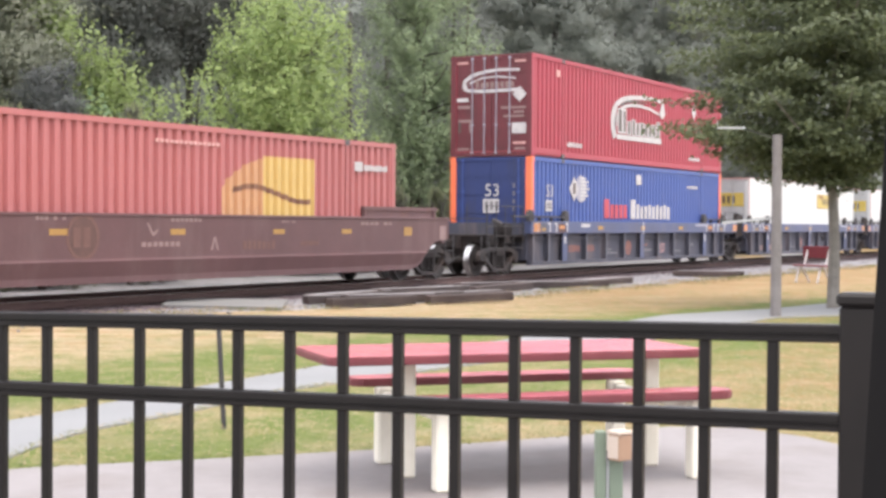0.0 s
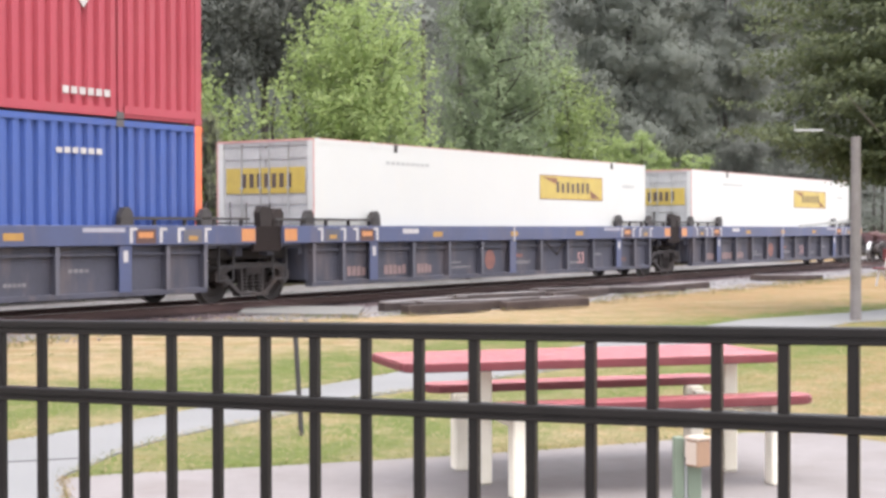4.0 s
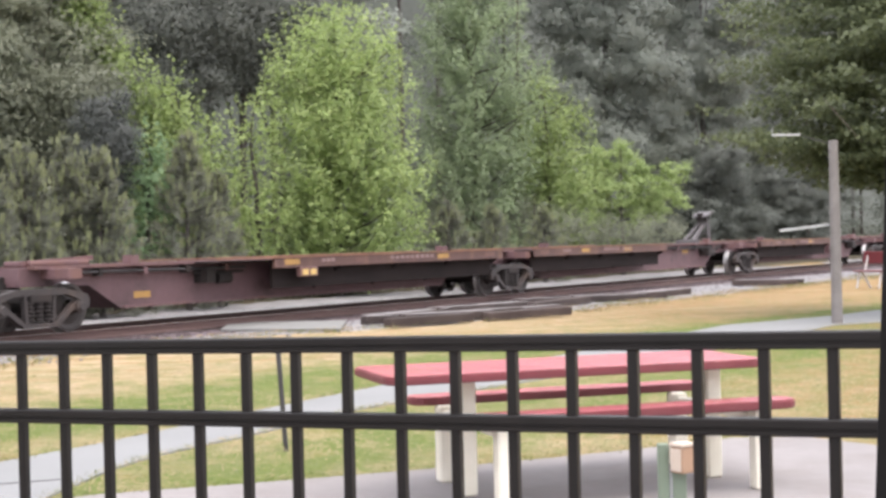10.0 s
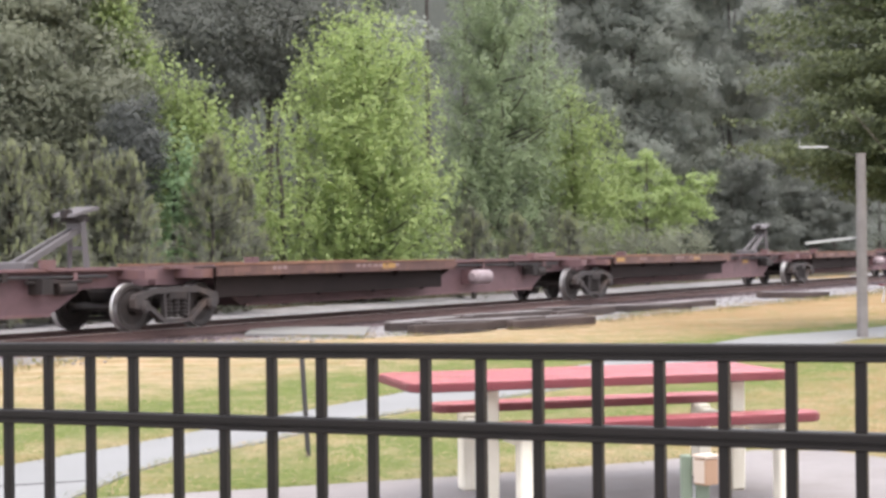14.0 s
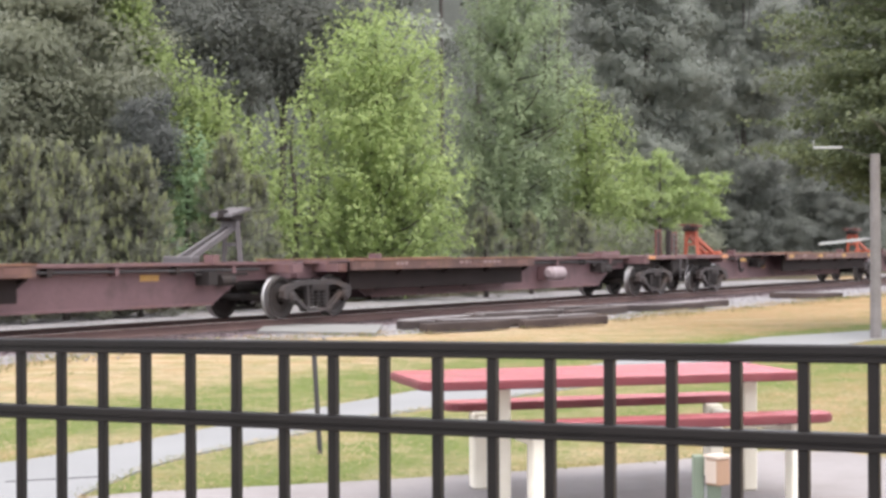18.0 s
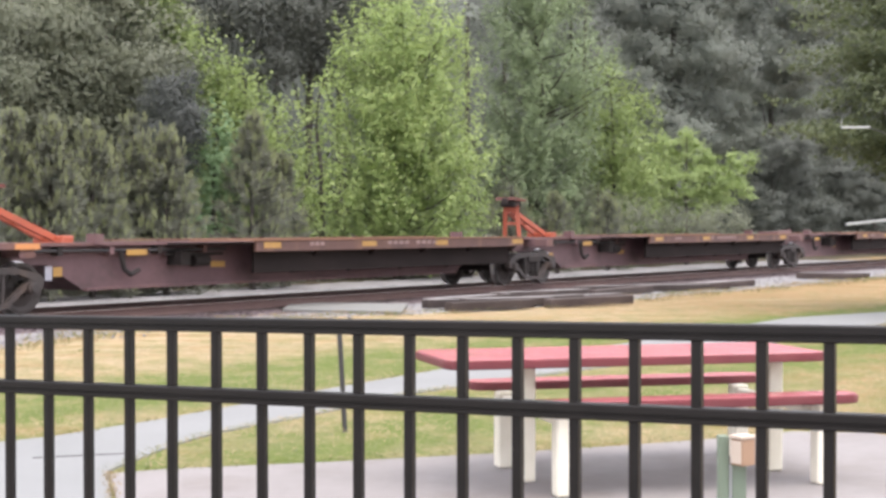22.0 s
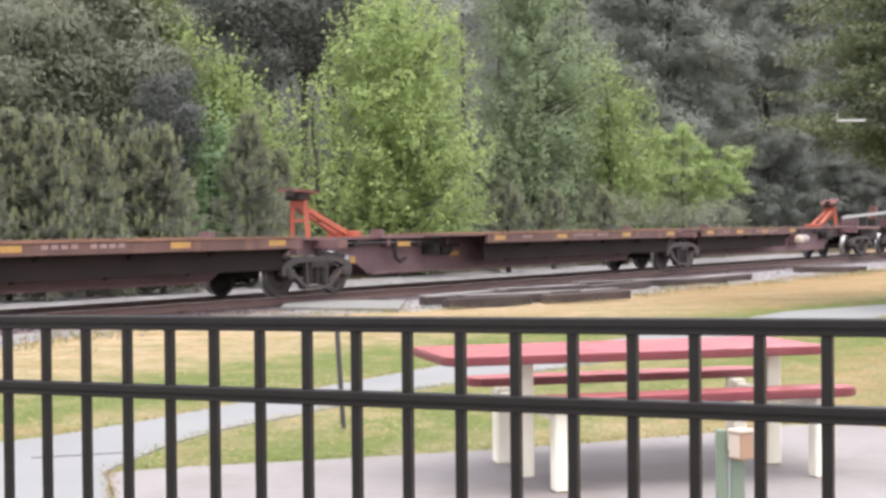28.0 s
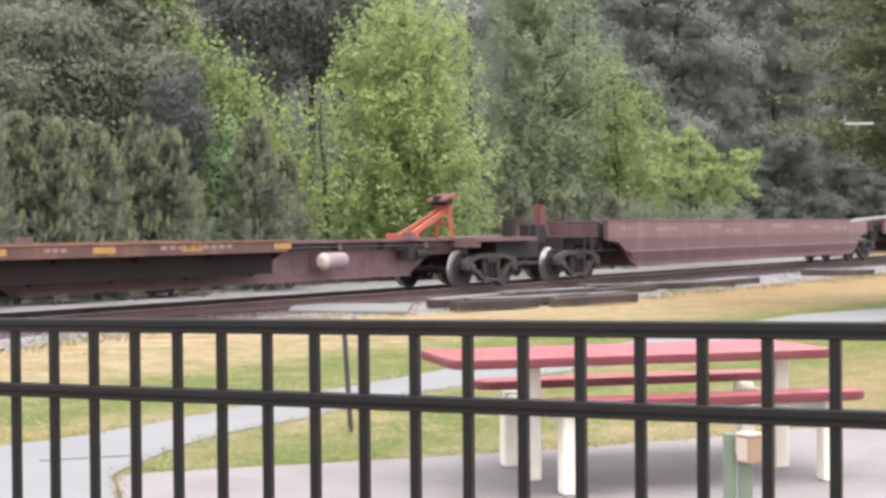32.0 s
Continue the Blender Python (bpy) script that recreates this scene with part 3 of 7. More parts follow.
# ---- picnic table and small things of the lawn ----
def plank_top(bm, centre, u, length, width, z0, z1, r=0.12):
    """A thick board with rounded corners, along u."""
    u = Vector(u).normalized()
    v = Vector((-u.y, u.x, 0))
    outline = []
    for cx, cy, a0 in ((length / 2 - r, width / 2 - r, 0), (-length / 2 + r, width / 2 - r, 90), (-length / 2 + r, -width / 2 + r, 180), (length / 2 - r, -width / 2 + r, 270)):
        for k in range(5):
            a = radians(a0 + 22.5 * k)
            outline.append((cx + r * math.cos(a), cy + r * math.sin(a)))
    c = Vector(centre)
    top = [bm.verts.new(c + u * x + v * y + Vector((0, 0, z1))) for x, y in outline]
    low = [bm.verts.new(c + u * x + v * y + Vector((0, 0, z0))) for x, y in outline]
    bm.faces.new(top)
    bm.faces.new(low[::-1])
    for i in range(len(top)):
        j = (i + 1) % len(top)
        bm.faces.new((top[j], top[i], low[i], low[j]))
    bmesh.ops.bevel(bm, geom=[e for e in bm.edges if abs(e.verts[0].co.z - e.verts[1].co.z) < 1e-4], offset=0.01, segments=2, affect="EDGES")


def picnic_table():
    t = thing("picnic_table", "concrete picnic table with red top and benches on cream legs", "picnic table", pose(1.125, 9.70, 0.004, 0, 0, 16))
    for name, x, y, length, width, z0, z1 in (("tabletop", -0.25, 0.0, 2.50, 0.94, 0.747, 0.80), ("bench_seat", 0.02, 0.72, 2.15, 0.28, 0.505, 0.56), ("bench_seat", -0.09, -0.56, 2.36, 0.28, 0.505, 0.56)):
        bm = bmesh.new()
        plank_top(bm, (x, y, 0), (1, 0, 0), length, width, z0, z1)
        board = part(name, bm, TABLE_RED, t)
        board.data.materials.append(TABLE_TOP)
        # pale top faces carry the sheen, dark red edges the shade
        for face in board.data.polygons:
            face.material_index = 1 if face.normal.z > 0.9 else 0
    for x in (-0.845, 0.845):
        for y, w, h, dx in ((0.0, 0.12, 0.747, -0.033), (0.57, 0.12, 0.505, 0.0), (-0.56, 0.11, 0.505, 0.02)):
            bm = bmesh.new()
            slab(bm, x + dx - 0.052, x + dx + 0.052, y - w / 2, y + w / 2, 0, h, bevel=0.012)
            part("leg", bm, CREAM, t)
        bm = bmesh.new()
        slab(bm, x - 0.03, x + 0.03, -0.5, 0.52, 0.42, 0.48, bevel=0.01)
        part("support_beam", bm, CREAM, t)


picnic_table()


def meter_post():
    t = thing("outlet_post", "green metal post carrying a small tan outlet box", "outlet post", pose(0, 0, 0.004))
    x, y = 1.155, 6.9
    block("post", (x - 0.075, x - 0.028, y - 0.03, y + 0.03, 0, 0.64), GREEN_POST, t, bevel=0.004)
    block("post", (x - 0.012, x + 0.05, y - 0.03, y + 0.03, 0, 0.60), GREEN_POST, t, bevel=0.004)
    block("conduit", (x - 0.025, x - 0.013, y - 0.02, y + 0.02, 0, 0.5), GALV, t, "grey conduit")
    turn = pose(x + 0.026, y - 0.066, 0, 0, 0, 35)
    bm = bmesh.new()
    slab(bm, -0.042, 0.042, -0.042, 0.034, 0.515, 0.635, bevel=0.006)
    b = part("outlet_box", bm, TAN_BOX, t, "tan enamelled outlet box", turn)
    bm = bmesh.new()
    slab(bm, -0.047, 0.047, -0.047, 0.039, 0.635, 0.652, bevel=0.004)
    part("lid", bm, PALE_TAN, b, "pale lid")
    # Added pale plate: the lit left face of the box put into colour.
    bm = bmesh.new()
    slab(bm, -0.046, -0.0425, -0.036, 0.030, 0.525, 0.628, bevel=0.001)
    part("cover", bm, PALE_TAN, b, "pale plate for the lit left face")


meter_post()
bm = bmesh.new()
rod(bm, (0.02, 0, 0), (-0.028, 0, 0.88), 0.02, 0.02, 10)
tagged(part("marker_stake", bm, DARK_STEEL, place=pose(-1.07, 11.75, -0.05, 0, 0, 0)), "thin dark stake standing in the grass", "stake")


def wooden_post():
    t = thing("wooden_post", "weathered grey wooden post with two short side arms", "wooden post", pose(7.31, 26.34, -0.02))
    bm = bmesh.new()
    rod(bm, (0, 0, 0), (0, 0, 3.22), 0.098, 0.082, 14)
    part("post", bm, POLE_WOOD, t)
    bm = bmesh.new()
    bar(bm, (-0.98, 0.0, 1.66), (0.02, 0.1, 1.76), 0.05, 0.045)
    part("side_arm", bm, GALV, t, "pale grey side arm")
    bm = bmesh.new()
    bar(bm, (-1.08, -0.05, 3.33), (-0.60, -0.05, 3.33), 0.10, 0.035)
    bar(bm, (-1.075, -0.05, 3.34), (-1.075, -0.05, 3.46), 0.012)
    a = part("lamp_head", bm, GALV, t, "pale flat lamp head")
    bm = bmesh.new()
    bar(bm, (-0.62, -0.05, 3.325), (0.0, 0.0, 3.14), 0.018)
    part("arm", bm, DARK_STEEL, a)


wooden_post()


def park_bench():
    t = thing("park_bench", "red bench on a bent white metal frame in the grass", "bench", pose(12.75, 42.2, 0, 0, 0, -62))
    for z, y in ((0.48, 0.0), (0.86, 0.24)):
        bm = bmesh.new()
        slab(bm, -0.6, 0.6, y - (0.2 if z < 0.6 else 0.025), y + (0.2 if z < 0.6 else 0.025), z - (0.025 if z < 0.6 else 0.17), z + (0.025 if z < 0.6 else 0.17), bevel=0.012)
        part("seat" if z < 0.6 else "backrest", bm, TABLE_RED, t)
    for x in (-0.42, 0.42):
        bm = bmesh.new()
        for p, q in (((x, -0.22, 0), (x, -0.1, 0.46)), ((x, 0.3, 0), (x, 0.0, 0.46)), ((x, 0.1, 0.46), (x, 0.26, 1.0))):
            rod(bm, p, q, 0.03, 0.03, 8)
        part("leg", bm, WHITE_MARK, t, "white metal leg")


park_bench()


# ---- the train ----
WHEELS = []      # wheelsets, keyed in motions()
CARS = []        # (car or load, its place along the train, its height over the rails)


def truck_meshes():
    """The pieces of a truck: one side frame, a spring, the bolster with its brake beams, and a wheelset."""
    bm = bmesh.new()
    y = 0.0
    prism(bm, [(-1.12, 0.57), (-1.06, 0.66), (-0.52, 0.78), (0.52, 0.78), (1.06, 0.66), (1.12, 0.57), (1.12, 0.43), (1.01, 0.40), (0.95, 0.55), (0.60, 0.665), (-0.60, 0.665), (-0.95, 0.55), (-1.01, 0.40), (-1.12, 0.43)], y - 0.07, y + 0.07)
    for sx in (-1, 1):
        bar(bm, (sx * 0.94, y, 0.58), (sx * 0.36, y, 0.17), 0.12, 0.085)
        bar(bm, (sx * 0.33, y, 0.74), (sx * 0.30, y, 0.18), 0.10, 0.06)
        rod(bm, (sx * 0.89, y - 0.12, 0.44), (sx * 0.89, y + 0.10, 0.44), 0.115, 0.115, 14)
        rod(bm, (sx * 0.89, y - 0.15, 0.44), (sx * 0.89, y - 0.12, 0.44), 0.075, 0.09, 12)
    prism(bm, [(-0.42, 0.13), (0.42, 0.13), (0.46, 0.20), (-0.46, 0.20)], y - 0.09, y + 0.09)
    side = finish(bm, "side_frame", TRUCK_CAST)
    bm = bmesh.new()
    rings = [[bm.verts.new((r * math.cos(6.2832 * k / 9), r * math.sin(6.2832 * k / 9), z)) for k in range(9)] for i in range(5) for r, z in ((0.06, 0.225 + 0.07 * i), (0.088, 0.245 + 0.07 * i), (0.088, 0.27 + 0.07 * i), (0.06, 0.29 + 0.07 * i))]
    for i in range(len(rings) - 1):
        for k in range(9):
            bm.faces.new((rings[i][k], rings[i][(k + 1) % 9], rings[i + 1][(k + 1) % 9], rings[i + 1][k]))
    springs = finish(bm, "spring", TRUCK_STEEL)
    bm = bmesh.new()
    slab(bm, -0.24, 0.24, -1.12, 1.12, 0.55, 0.69, bevel=0.012)
    slab(bm, -0.2, 0.2, -0.95, 0.95, 0.50, 0.76, bevel=0.02)
    rod(bm, (0, 0, 0.74), (0, 0, 0.86), 0.2, 0.2, 14)
    for sx in (-1, 1):
        slab(bm, min(sx * 0.55, sx * 0.62), max(sx * 0.55, sx * 0.62), -0.8, 0.8, 0.34, 0.46)
        for sy in (-0.76, 0.76):
            slab(bm, min(sx * 0.42, sx * 0.48), max(sx * 0.42, sx * 0.48), sy - 0.06, sy + 0.06, 0.26, 0.56)
    bolster = finish(bm, "bolster", TRUCK_STEEL)
    bm = bmesh.new()
    rod(bm, (0, -1.05, 0), (0, 1.05, 0), 0.08, 0.08, 10)
    for s in (-1, 1):
        rings = []
        for r, y in ((0.10, 0.70), (0.14, 0.83), (0.30, 0.80), (0.36, 0.835), (0.42, 0.835), (0.425, 0.72), (0.445, 0.705), (0.445, 0.68), (0.36, 0.69), (0.30, 0.74), (0.12, 0.72)):
            rings.append([bm.verts.new((r * math.cos(2 * math.pi * k / 36), s * y, r * math.sin(2 * math.pi * k / 36))) for k in range(36)])
        for i in range(len(rings) - 1):
            for k in range(36):
                bm.faces.new((rings[i][k], rings[i][(k + 1) % 36], rings[i + 1][(k + 1) % 36], rings[i + 1][k]))
        for k in range(3):
            aa = 2 * math.pi * k / 3
            rod(bm, (0.06 * math.cos(aa), s * 1.05, 0.06 * math.sin(aa)), (0.06 * math.cos(aa), s * 1.18, 0.06 * math.sin(aa)), 0.014, 0.014, 6)
    for f in bm.faces:
        if all((v.co.x ** 2 + v.co.z ** 2) ** 0.5 > 0.41 for v in f.verts):
            f.material_index = 1
    wheel_mesh = finish(bm, "wheelset", WHEEL_STEEL)
    wheel_mesh.materials.append(TREAD_STEEL)
    return side, springs, bolster, wheel_mesh


SIDE_FRAME, SPRINGS, BOLSTER, WHEELSET = truck_meshes()


def truck(car, x):
    tr = part("truck", BOLSTER, TRUCK_STEEL, car, "grimy cast-steel truck", pose(x, 0, 0))
    for y in (-1.03, 1.03):
        part("side_frame", SIDE_FRAME, TRUCK_CAST, tr, "dusty cast-steel side frame", pose(0, y, 0, 0, 0, 0 if y < 0 else 180))
        for dx in (-0.2, 0, 0.2):
            part("spring", SPRINGS, TRUCK_STEEL, tr, place=pose(dx, y, 0))
    for dx in (-0.89, 0.89):
        w = part("wheelset", WHEELSET, WHEEL_STEEL, tr, place=pose(dx, 0, 0.425))
        WHEELS.append(w)


def car_at(name, s, label, category, group=""):
    c = thing(name, label, category, track_pose(s), group)
    CARS.append((c, s, 0.0))
    return c


def place_of(car):
    return next(s for c, s, z in CARS if c is car)


def mark(parent, x0, x1, z0, z1, y, material, name="marking", label=""):
    """A thin painted or stuck-on patch on the side that faces the camera."""
    bm = bmesh.new()
    slab(bm, x0, x1, y - 0.004, y, z0, z1)
    return part(name, bm, material, parent, label)


def bars(parent, x0, x1, z0, z1, y, material, count, seed=1, name="lettering", gap=0.28):
    """Letters too faint or not to be spelt: one bar each, in one part."""
    rng = random.Random(seed)
    w = (x1 - x0) / count
    for i in range(count):
        if count > 6 and material is FADED_MARK and rng.random() < 0.12:
            continue
        mark(parent, x0 + w * i, x0 + w * (i + 1 - gap), z0, z1 - (z1 - z0) * rng.choice((0, 0, 0, 0.12)), y, material, name)


def words(parent, body, x, z, y, size, material, name="lettering", rz=0):
    cu = bpy.data.curves.new("text", "FONT")
    cu.body, cu.size, cu.extrude = body, size, 0.001
    tmp = bpy.data.objects.new("text", cu)
    me = bpy.data.meshes.new_from_object(tmp)
    bpy.data.objects.remove(tmp)
    me.materials.clear()
    me.materials.append(material)
    return part(name, me, material, parent, place=pose(x, y, z, 90, 0, rz))


def corrugated(length, pitch=0.275, depth=0.08):
    """Profile along x of a pressed side, its outer ribs at y = 0."""
    pts, x = [], 0.0
    while x < length - 0.01:
        for dx, y in ((0, depth), (pitch * 0.30, depth), (pitch * 0.44, 0), (pitch * 0.86, 0)):
            if x + dx < length:
                pts.append((x + dx, y))
        x += pitch
    pts.append((length, depth))
    return pts


def pressed_panel(name, x0, x1, z0, z1, y, out, material, parent, pitch=0.275):
    bm = bmesh.new()
    low, top = [], []
    for x, d in corrugated(x1 - x0, pitch):
        yy = y - out * d
        low.append(bm.verts.new((x0 + x, yy, z0)))
        top.append(bm.verts.new((x0 + x, yy, z1)))
    for i in range(len(low) - 1):
        bm.faces.new((low[i], low[i + 1], top[i + 1], top[i]))
    return part(name, bm, material, parent)


def container(car, x, z, material, kind, length=16.15, post_mat=None, label=""):
    """A 53-foot box on the car: kind is 'pressed' or 'smooth'. Origin at its end nearest the camera, near side at y = -1.3."""
    hw, h = 1.295, 2.9
    root = thing("container", label, "shipping container", track_pose(place_of(car) + x, RAIL_TOP + z), "containers on the train")
    CARS.append((root, place_of(car) + x, z))
    bm = bmesh.new()
    slab(bm, 0.02, length - 0.02, -hw + 0.02, hw - 0.02, 0.03, 0.15)
    part("floor", bm, material, root)
    pm = post_mat or material
    for s in (-1, 1):
        if kind == "pressed":
            pressed_panel("side_panel", 0.12, 2.01, 0.16, h - 0.10, s * (hw - 0.012), s, material, root)
            pressed_panel("side_panel", 2.17, length - 2.17, 0.16, h - 0.10, s * (hw - 0.012), s, material, root)
            pressed_panel("side_panel", length - 2.01, length - 0.12, 0.16, h - 0.10, s * (hw - 0.012), s, material, root)
            for px in (2.05, length - 2.15):
                block("intermediate_post", (px, px + 0.10, min(s * 1.20, s * 1.303), max(s * 1.20, s * 1.303), 0.0, h), material, root)
        else:
            block("side_panel", (0.1, length - 0.1, min(s * hw, s * (hw - 0.04)), max(s * hw, s * (hw - 0.04)), 0.12, h - 0.08), material, root)
        block("top_rail", (0, length, min(s * (hw + 0.004), s * (hw - 0.08)), max(s * (hw + 0.004), s * (hw - 0.08)), h - 0.11, h), material, root)
        for xa, xb, za in ((0, 2.0, 0.09), (2.2, length - 2.2, 0.035), (length - 2.0, length, 0.09)) if kind == "pressed" else ((0, length, 0.0),):
            block("bottom_rail", (xa, xb, min(s * (hw + 0.004), s * (hw - 0.08)), max(s * (hw + 0.004), s * (hw - 0.08)), za, za + 0.15), material, root)
        for px in (0.0, length - 0.16):
            block("corner_post", (px - 0.003, px + 0.163, min(s * (hw + 0.006), s * (hw - 0.17)), max(s * (hw + 0.006), s * (hw - 0.17)), 0.0, h), pm, root)
        for px in (0.0, 2.02, length - 2.2, length - 0.178):
            for pz in (0, h - 0.12):
                block("corner_casting", (px - 0.006, px + 0.184, min(s * (hw + 0.012), s * (hw - 0.16)), max(s * (hw + 0.012), s * (hw - 0.16)), pz - 0.001, pz + 0.122), HITCH_GREY if kind == "pressed" and 1 < px < length - 1 else pm, root)
    bm = bmesh.new()
    slab(bm, 0.02, length - 0.02, -hw + 0.02, hw - 0.02, h - 0.06, h - 0.012)
    part("roof", bm, material, root)
    block("front_wall", (length - 0.05, length - 0.005, -hw + 0.1, hw - 0.1, 0.05, h - 0.05), material, root)
    # doors on the end that comes first, grimy, with the end's shade in their colour
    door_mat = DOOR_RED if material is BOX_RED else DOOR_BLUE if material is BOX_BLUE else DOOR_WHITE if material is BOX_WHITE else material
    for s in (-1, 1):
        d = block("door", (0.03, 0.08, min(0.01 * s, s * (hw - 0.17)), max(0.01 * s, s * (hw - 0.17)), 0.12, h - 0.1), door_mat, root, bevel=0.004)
        if kind == "pressed":
            for k in range(5):
                block("door_rib", (0.016, 0.03, min(0.1 * s, s * (hw - 0.25)), max(0.1 * s, s * (hw - 0.25)), 0.25 + 0.52 * k, 0.45 + 0.52 * k), door_mat, d)
    # added strips that carry the end's shade over the red corner posts
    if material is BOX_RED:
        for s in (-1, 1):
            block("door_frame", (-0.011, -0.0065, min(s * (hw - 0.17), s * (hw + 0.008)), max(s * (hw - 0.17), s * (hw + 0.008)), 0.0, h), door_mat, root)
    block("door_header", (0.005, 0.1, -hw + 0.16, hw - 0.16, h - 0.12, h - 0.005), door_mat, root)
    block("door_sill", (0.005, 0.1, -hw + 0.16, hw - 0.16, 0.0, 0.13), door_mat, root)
    return root


def lock_rods(root, ys, material, h=2.9):
    for y in ys:
        bm = bmesh.new()
        rod(bm, (-0.01, y, 0.08), (-0.01, y, h - 0.06), 0.016, 0.016, 8)
        for z in (0.1, 0.9, 1.9, h - 0.1):
            slab(bm, -0.03, 0.02, y - 0.04, y + 0.04, z - 0.022, z + 0.022)
        part("lock_rod", bm, material, root)


def end_walkway(car, x0, x1, deck_mat, rail_mat, side=-1):
    """The platform over a truck: deck, end sill, grab irons and hand brake."""
    block("end_platform", (x0, x1, -1.2, 1.2, 1.06, 1.12), deck_mat, car)
    block("end_sill", (x0, x1, -0.35, 0.35, 0.72, 1.06), TRUCK_STEEL, car)
    for x in (x0 + 0.15, (x0 + x1) / 2, x1 - 0.15):
        block("cross_bearer", (x - 0.07, x + 0.07, -1.25, 1.25, 0.92, 1.06), deck_mat, car)
    bm = bmesh.new()
    xe = x0 if side < 0 else x1
    for y in (-1.15, -0.55, 0.55, 1.15):
        rod(bm, (xe, y, 1.1), (xe, y, 1.95), 0.014, 0.014, 6)
    rod(bm, (xe, -1.15, 1.55), (xe, 1.15, 1.55), 0.013, 0.013, 6)
    part("handrail", bm, rail_mat, car)
    xm = x1 - 0.55 if side > 0 else x0 + 0.1
    block("draft_box", (xm, xm + 0.45, -0.62, 0.62, 0.50, 1.06), TRUCK_STEEL, car, bevel=0.02)
    block("reservoir", (x0 + 0.35, x1 - 0.35, -1.05, -0.72, 0.84, 1.06), TRUCK_STEEL, car, bevel=0.05)
    bm = bmesh.new()
    for z in (0.45, 0.72):
        bar(bm, (xe, -1.22, z), (xe + 0.42 * side, -1.22, z), 0.03, 0.03)
    for x in (xe, xe + 0.42 * side):
        bar(bm, (x, -1.22, 0.44), (x, -1.22, 1.1), 0.03, 0.03)
    part("step", bm, DARK_STEEL, car)


def end_gear(car, x0, x1, tall):
    """Railings and brake gear crowded on an end platform, on the near side."""
    for i in range(5):
        x = x0 + (x1 - x0) * i / 4
        bm = bmesh.new()
        rod(bm, (x, -1.22, 0.7), (x, -1.22, tall), 0.015, 0.015, 6)
        part("rail_post", bm, DARK_STEEL, car)
    for z in (0.75, 1.35, tall):
        bm = bmesh.new()
        rod(bm, (x0, -1.22, z), (x1, -1.22, z), 0.014, 0.014, 6)
        part("rail_bar", bm, DARK_STEEL, car)
    w = x1 - x0
    block("brake_cylinder", (x0 + 0.15 * w, x0 + 0.5 * w, -1.05, -0.6, 0.78, 1.05), TRUCK_STEEL, car, bevel=0.06)
    block("valve_box", (x0 + 0.58 * w, x0 + 0.8 * w, -1.12, -0.75, 1.12, 1.42), TRUCK_STEEL, car, bevel=0.03)
    bm = bmesh.new()
    rod(bm, (x0 + 0.3 * w, -1.2, 1.5), (x0 + 0.3 * w, -1.16, 1.42), 0.15, 0.15, 14)
    part("brake_wheel", bm, DARK_STEEL, car)


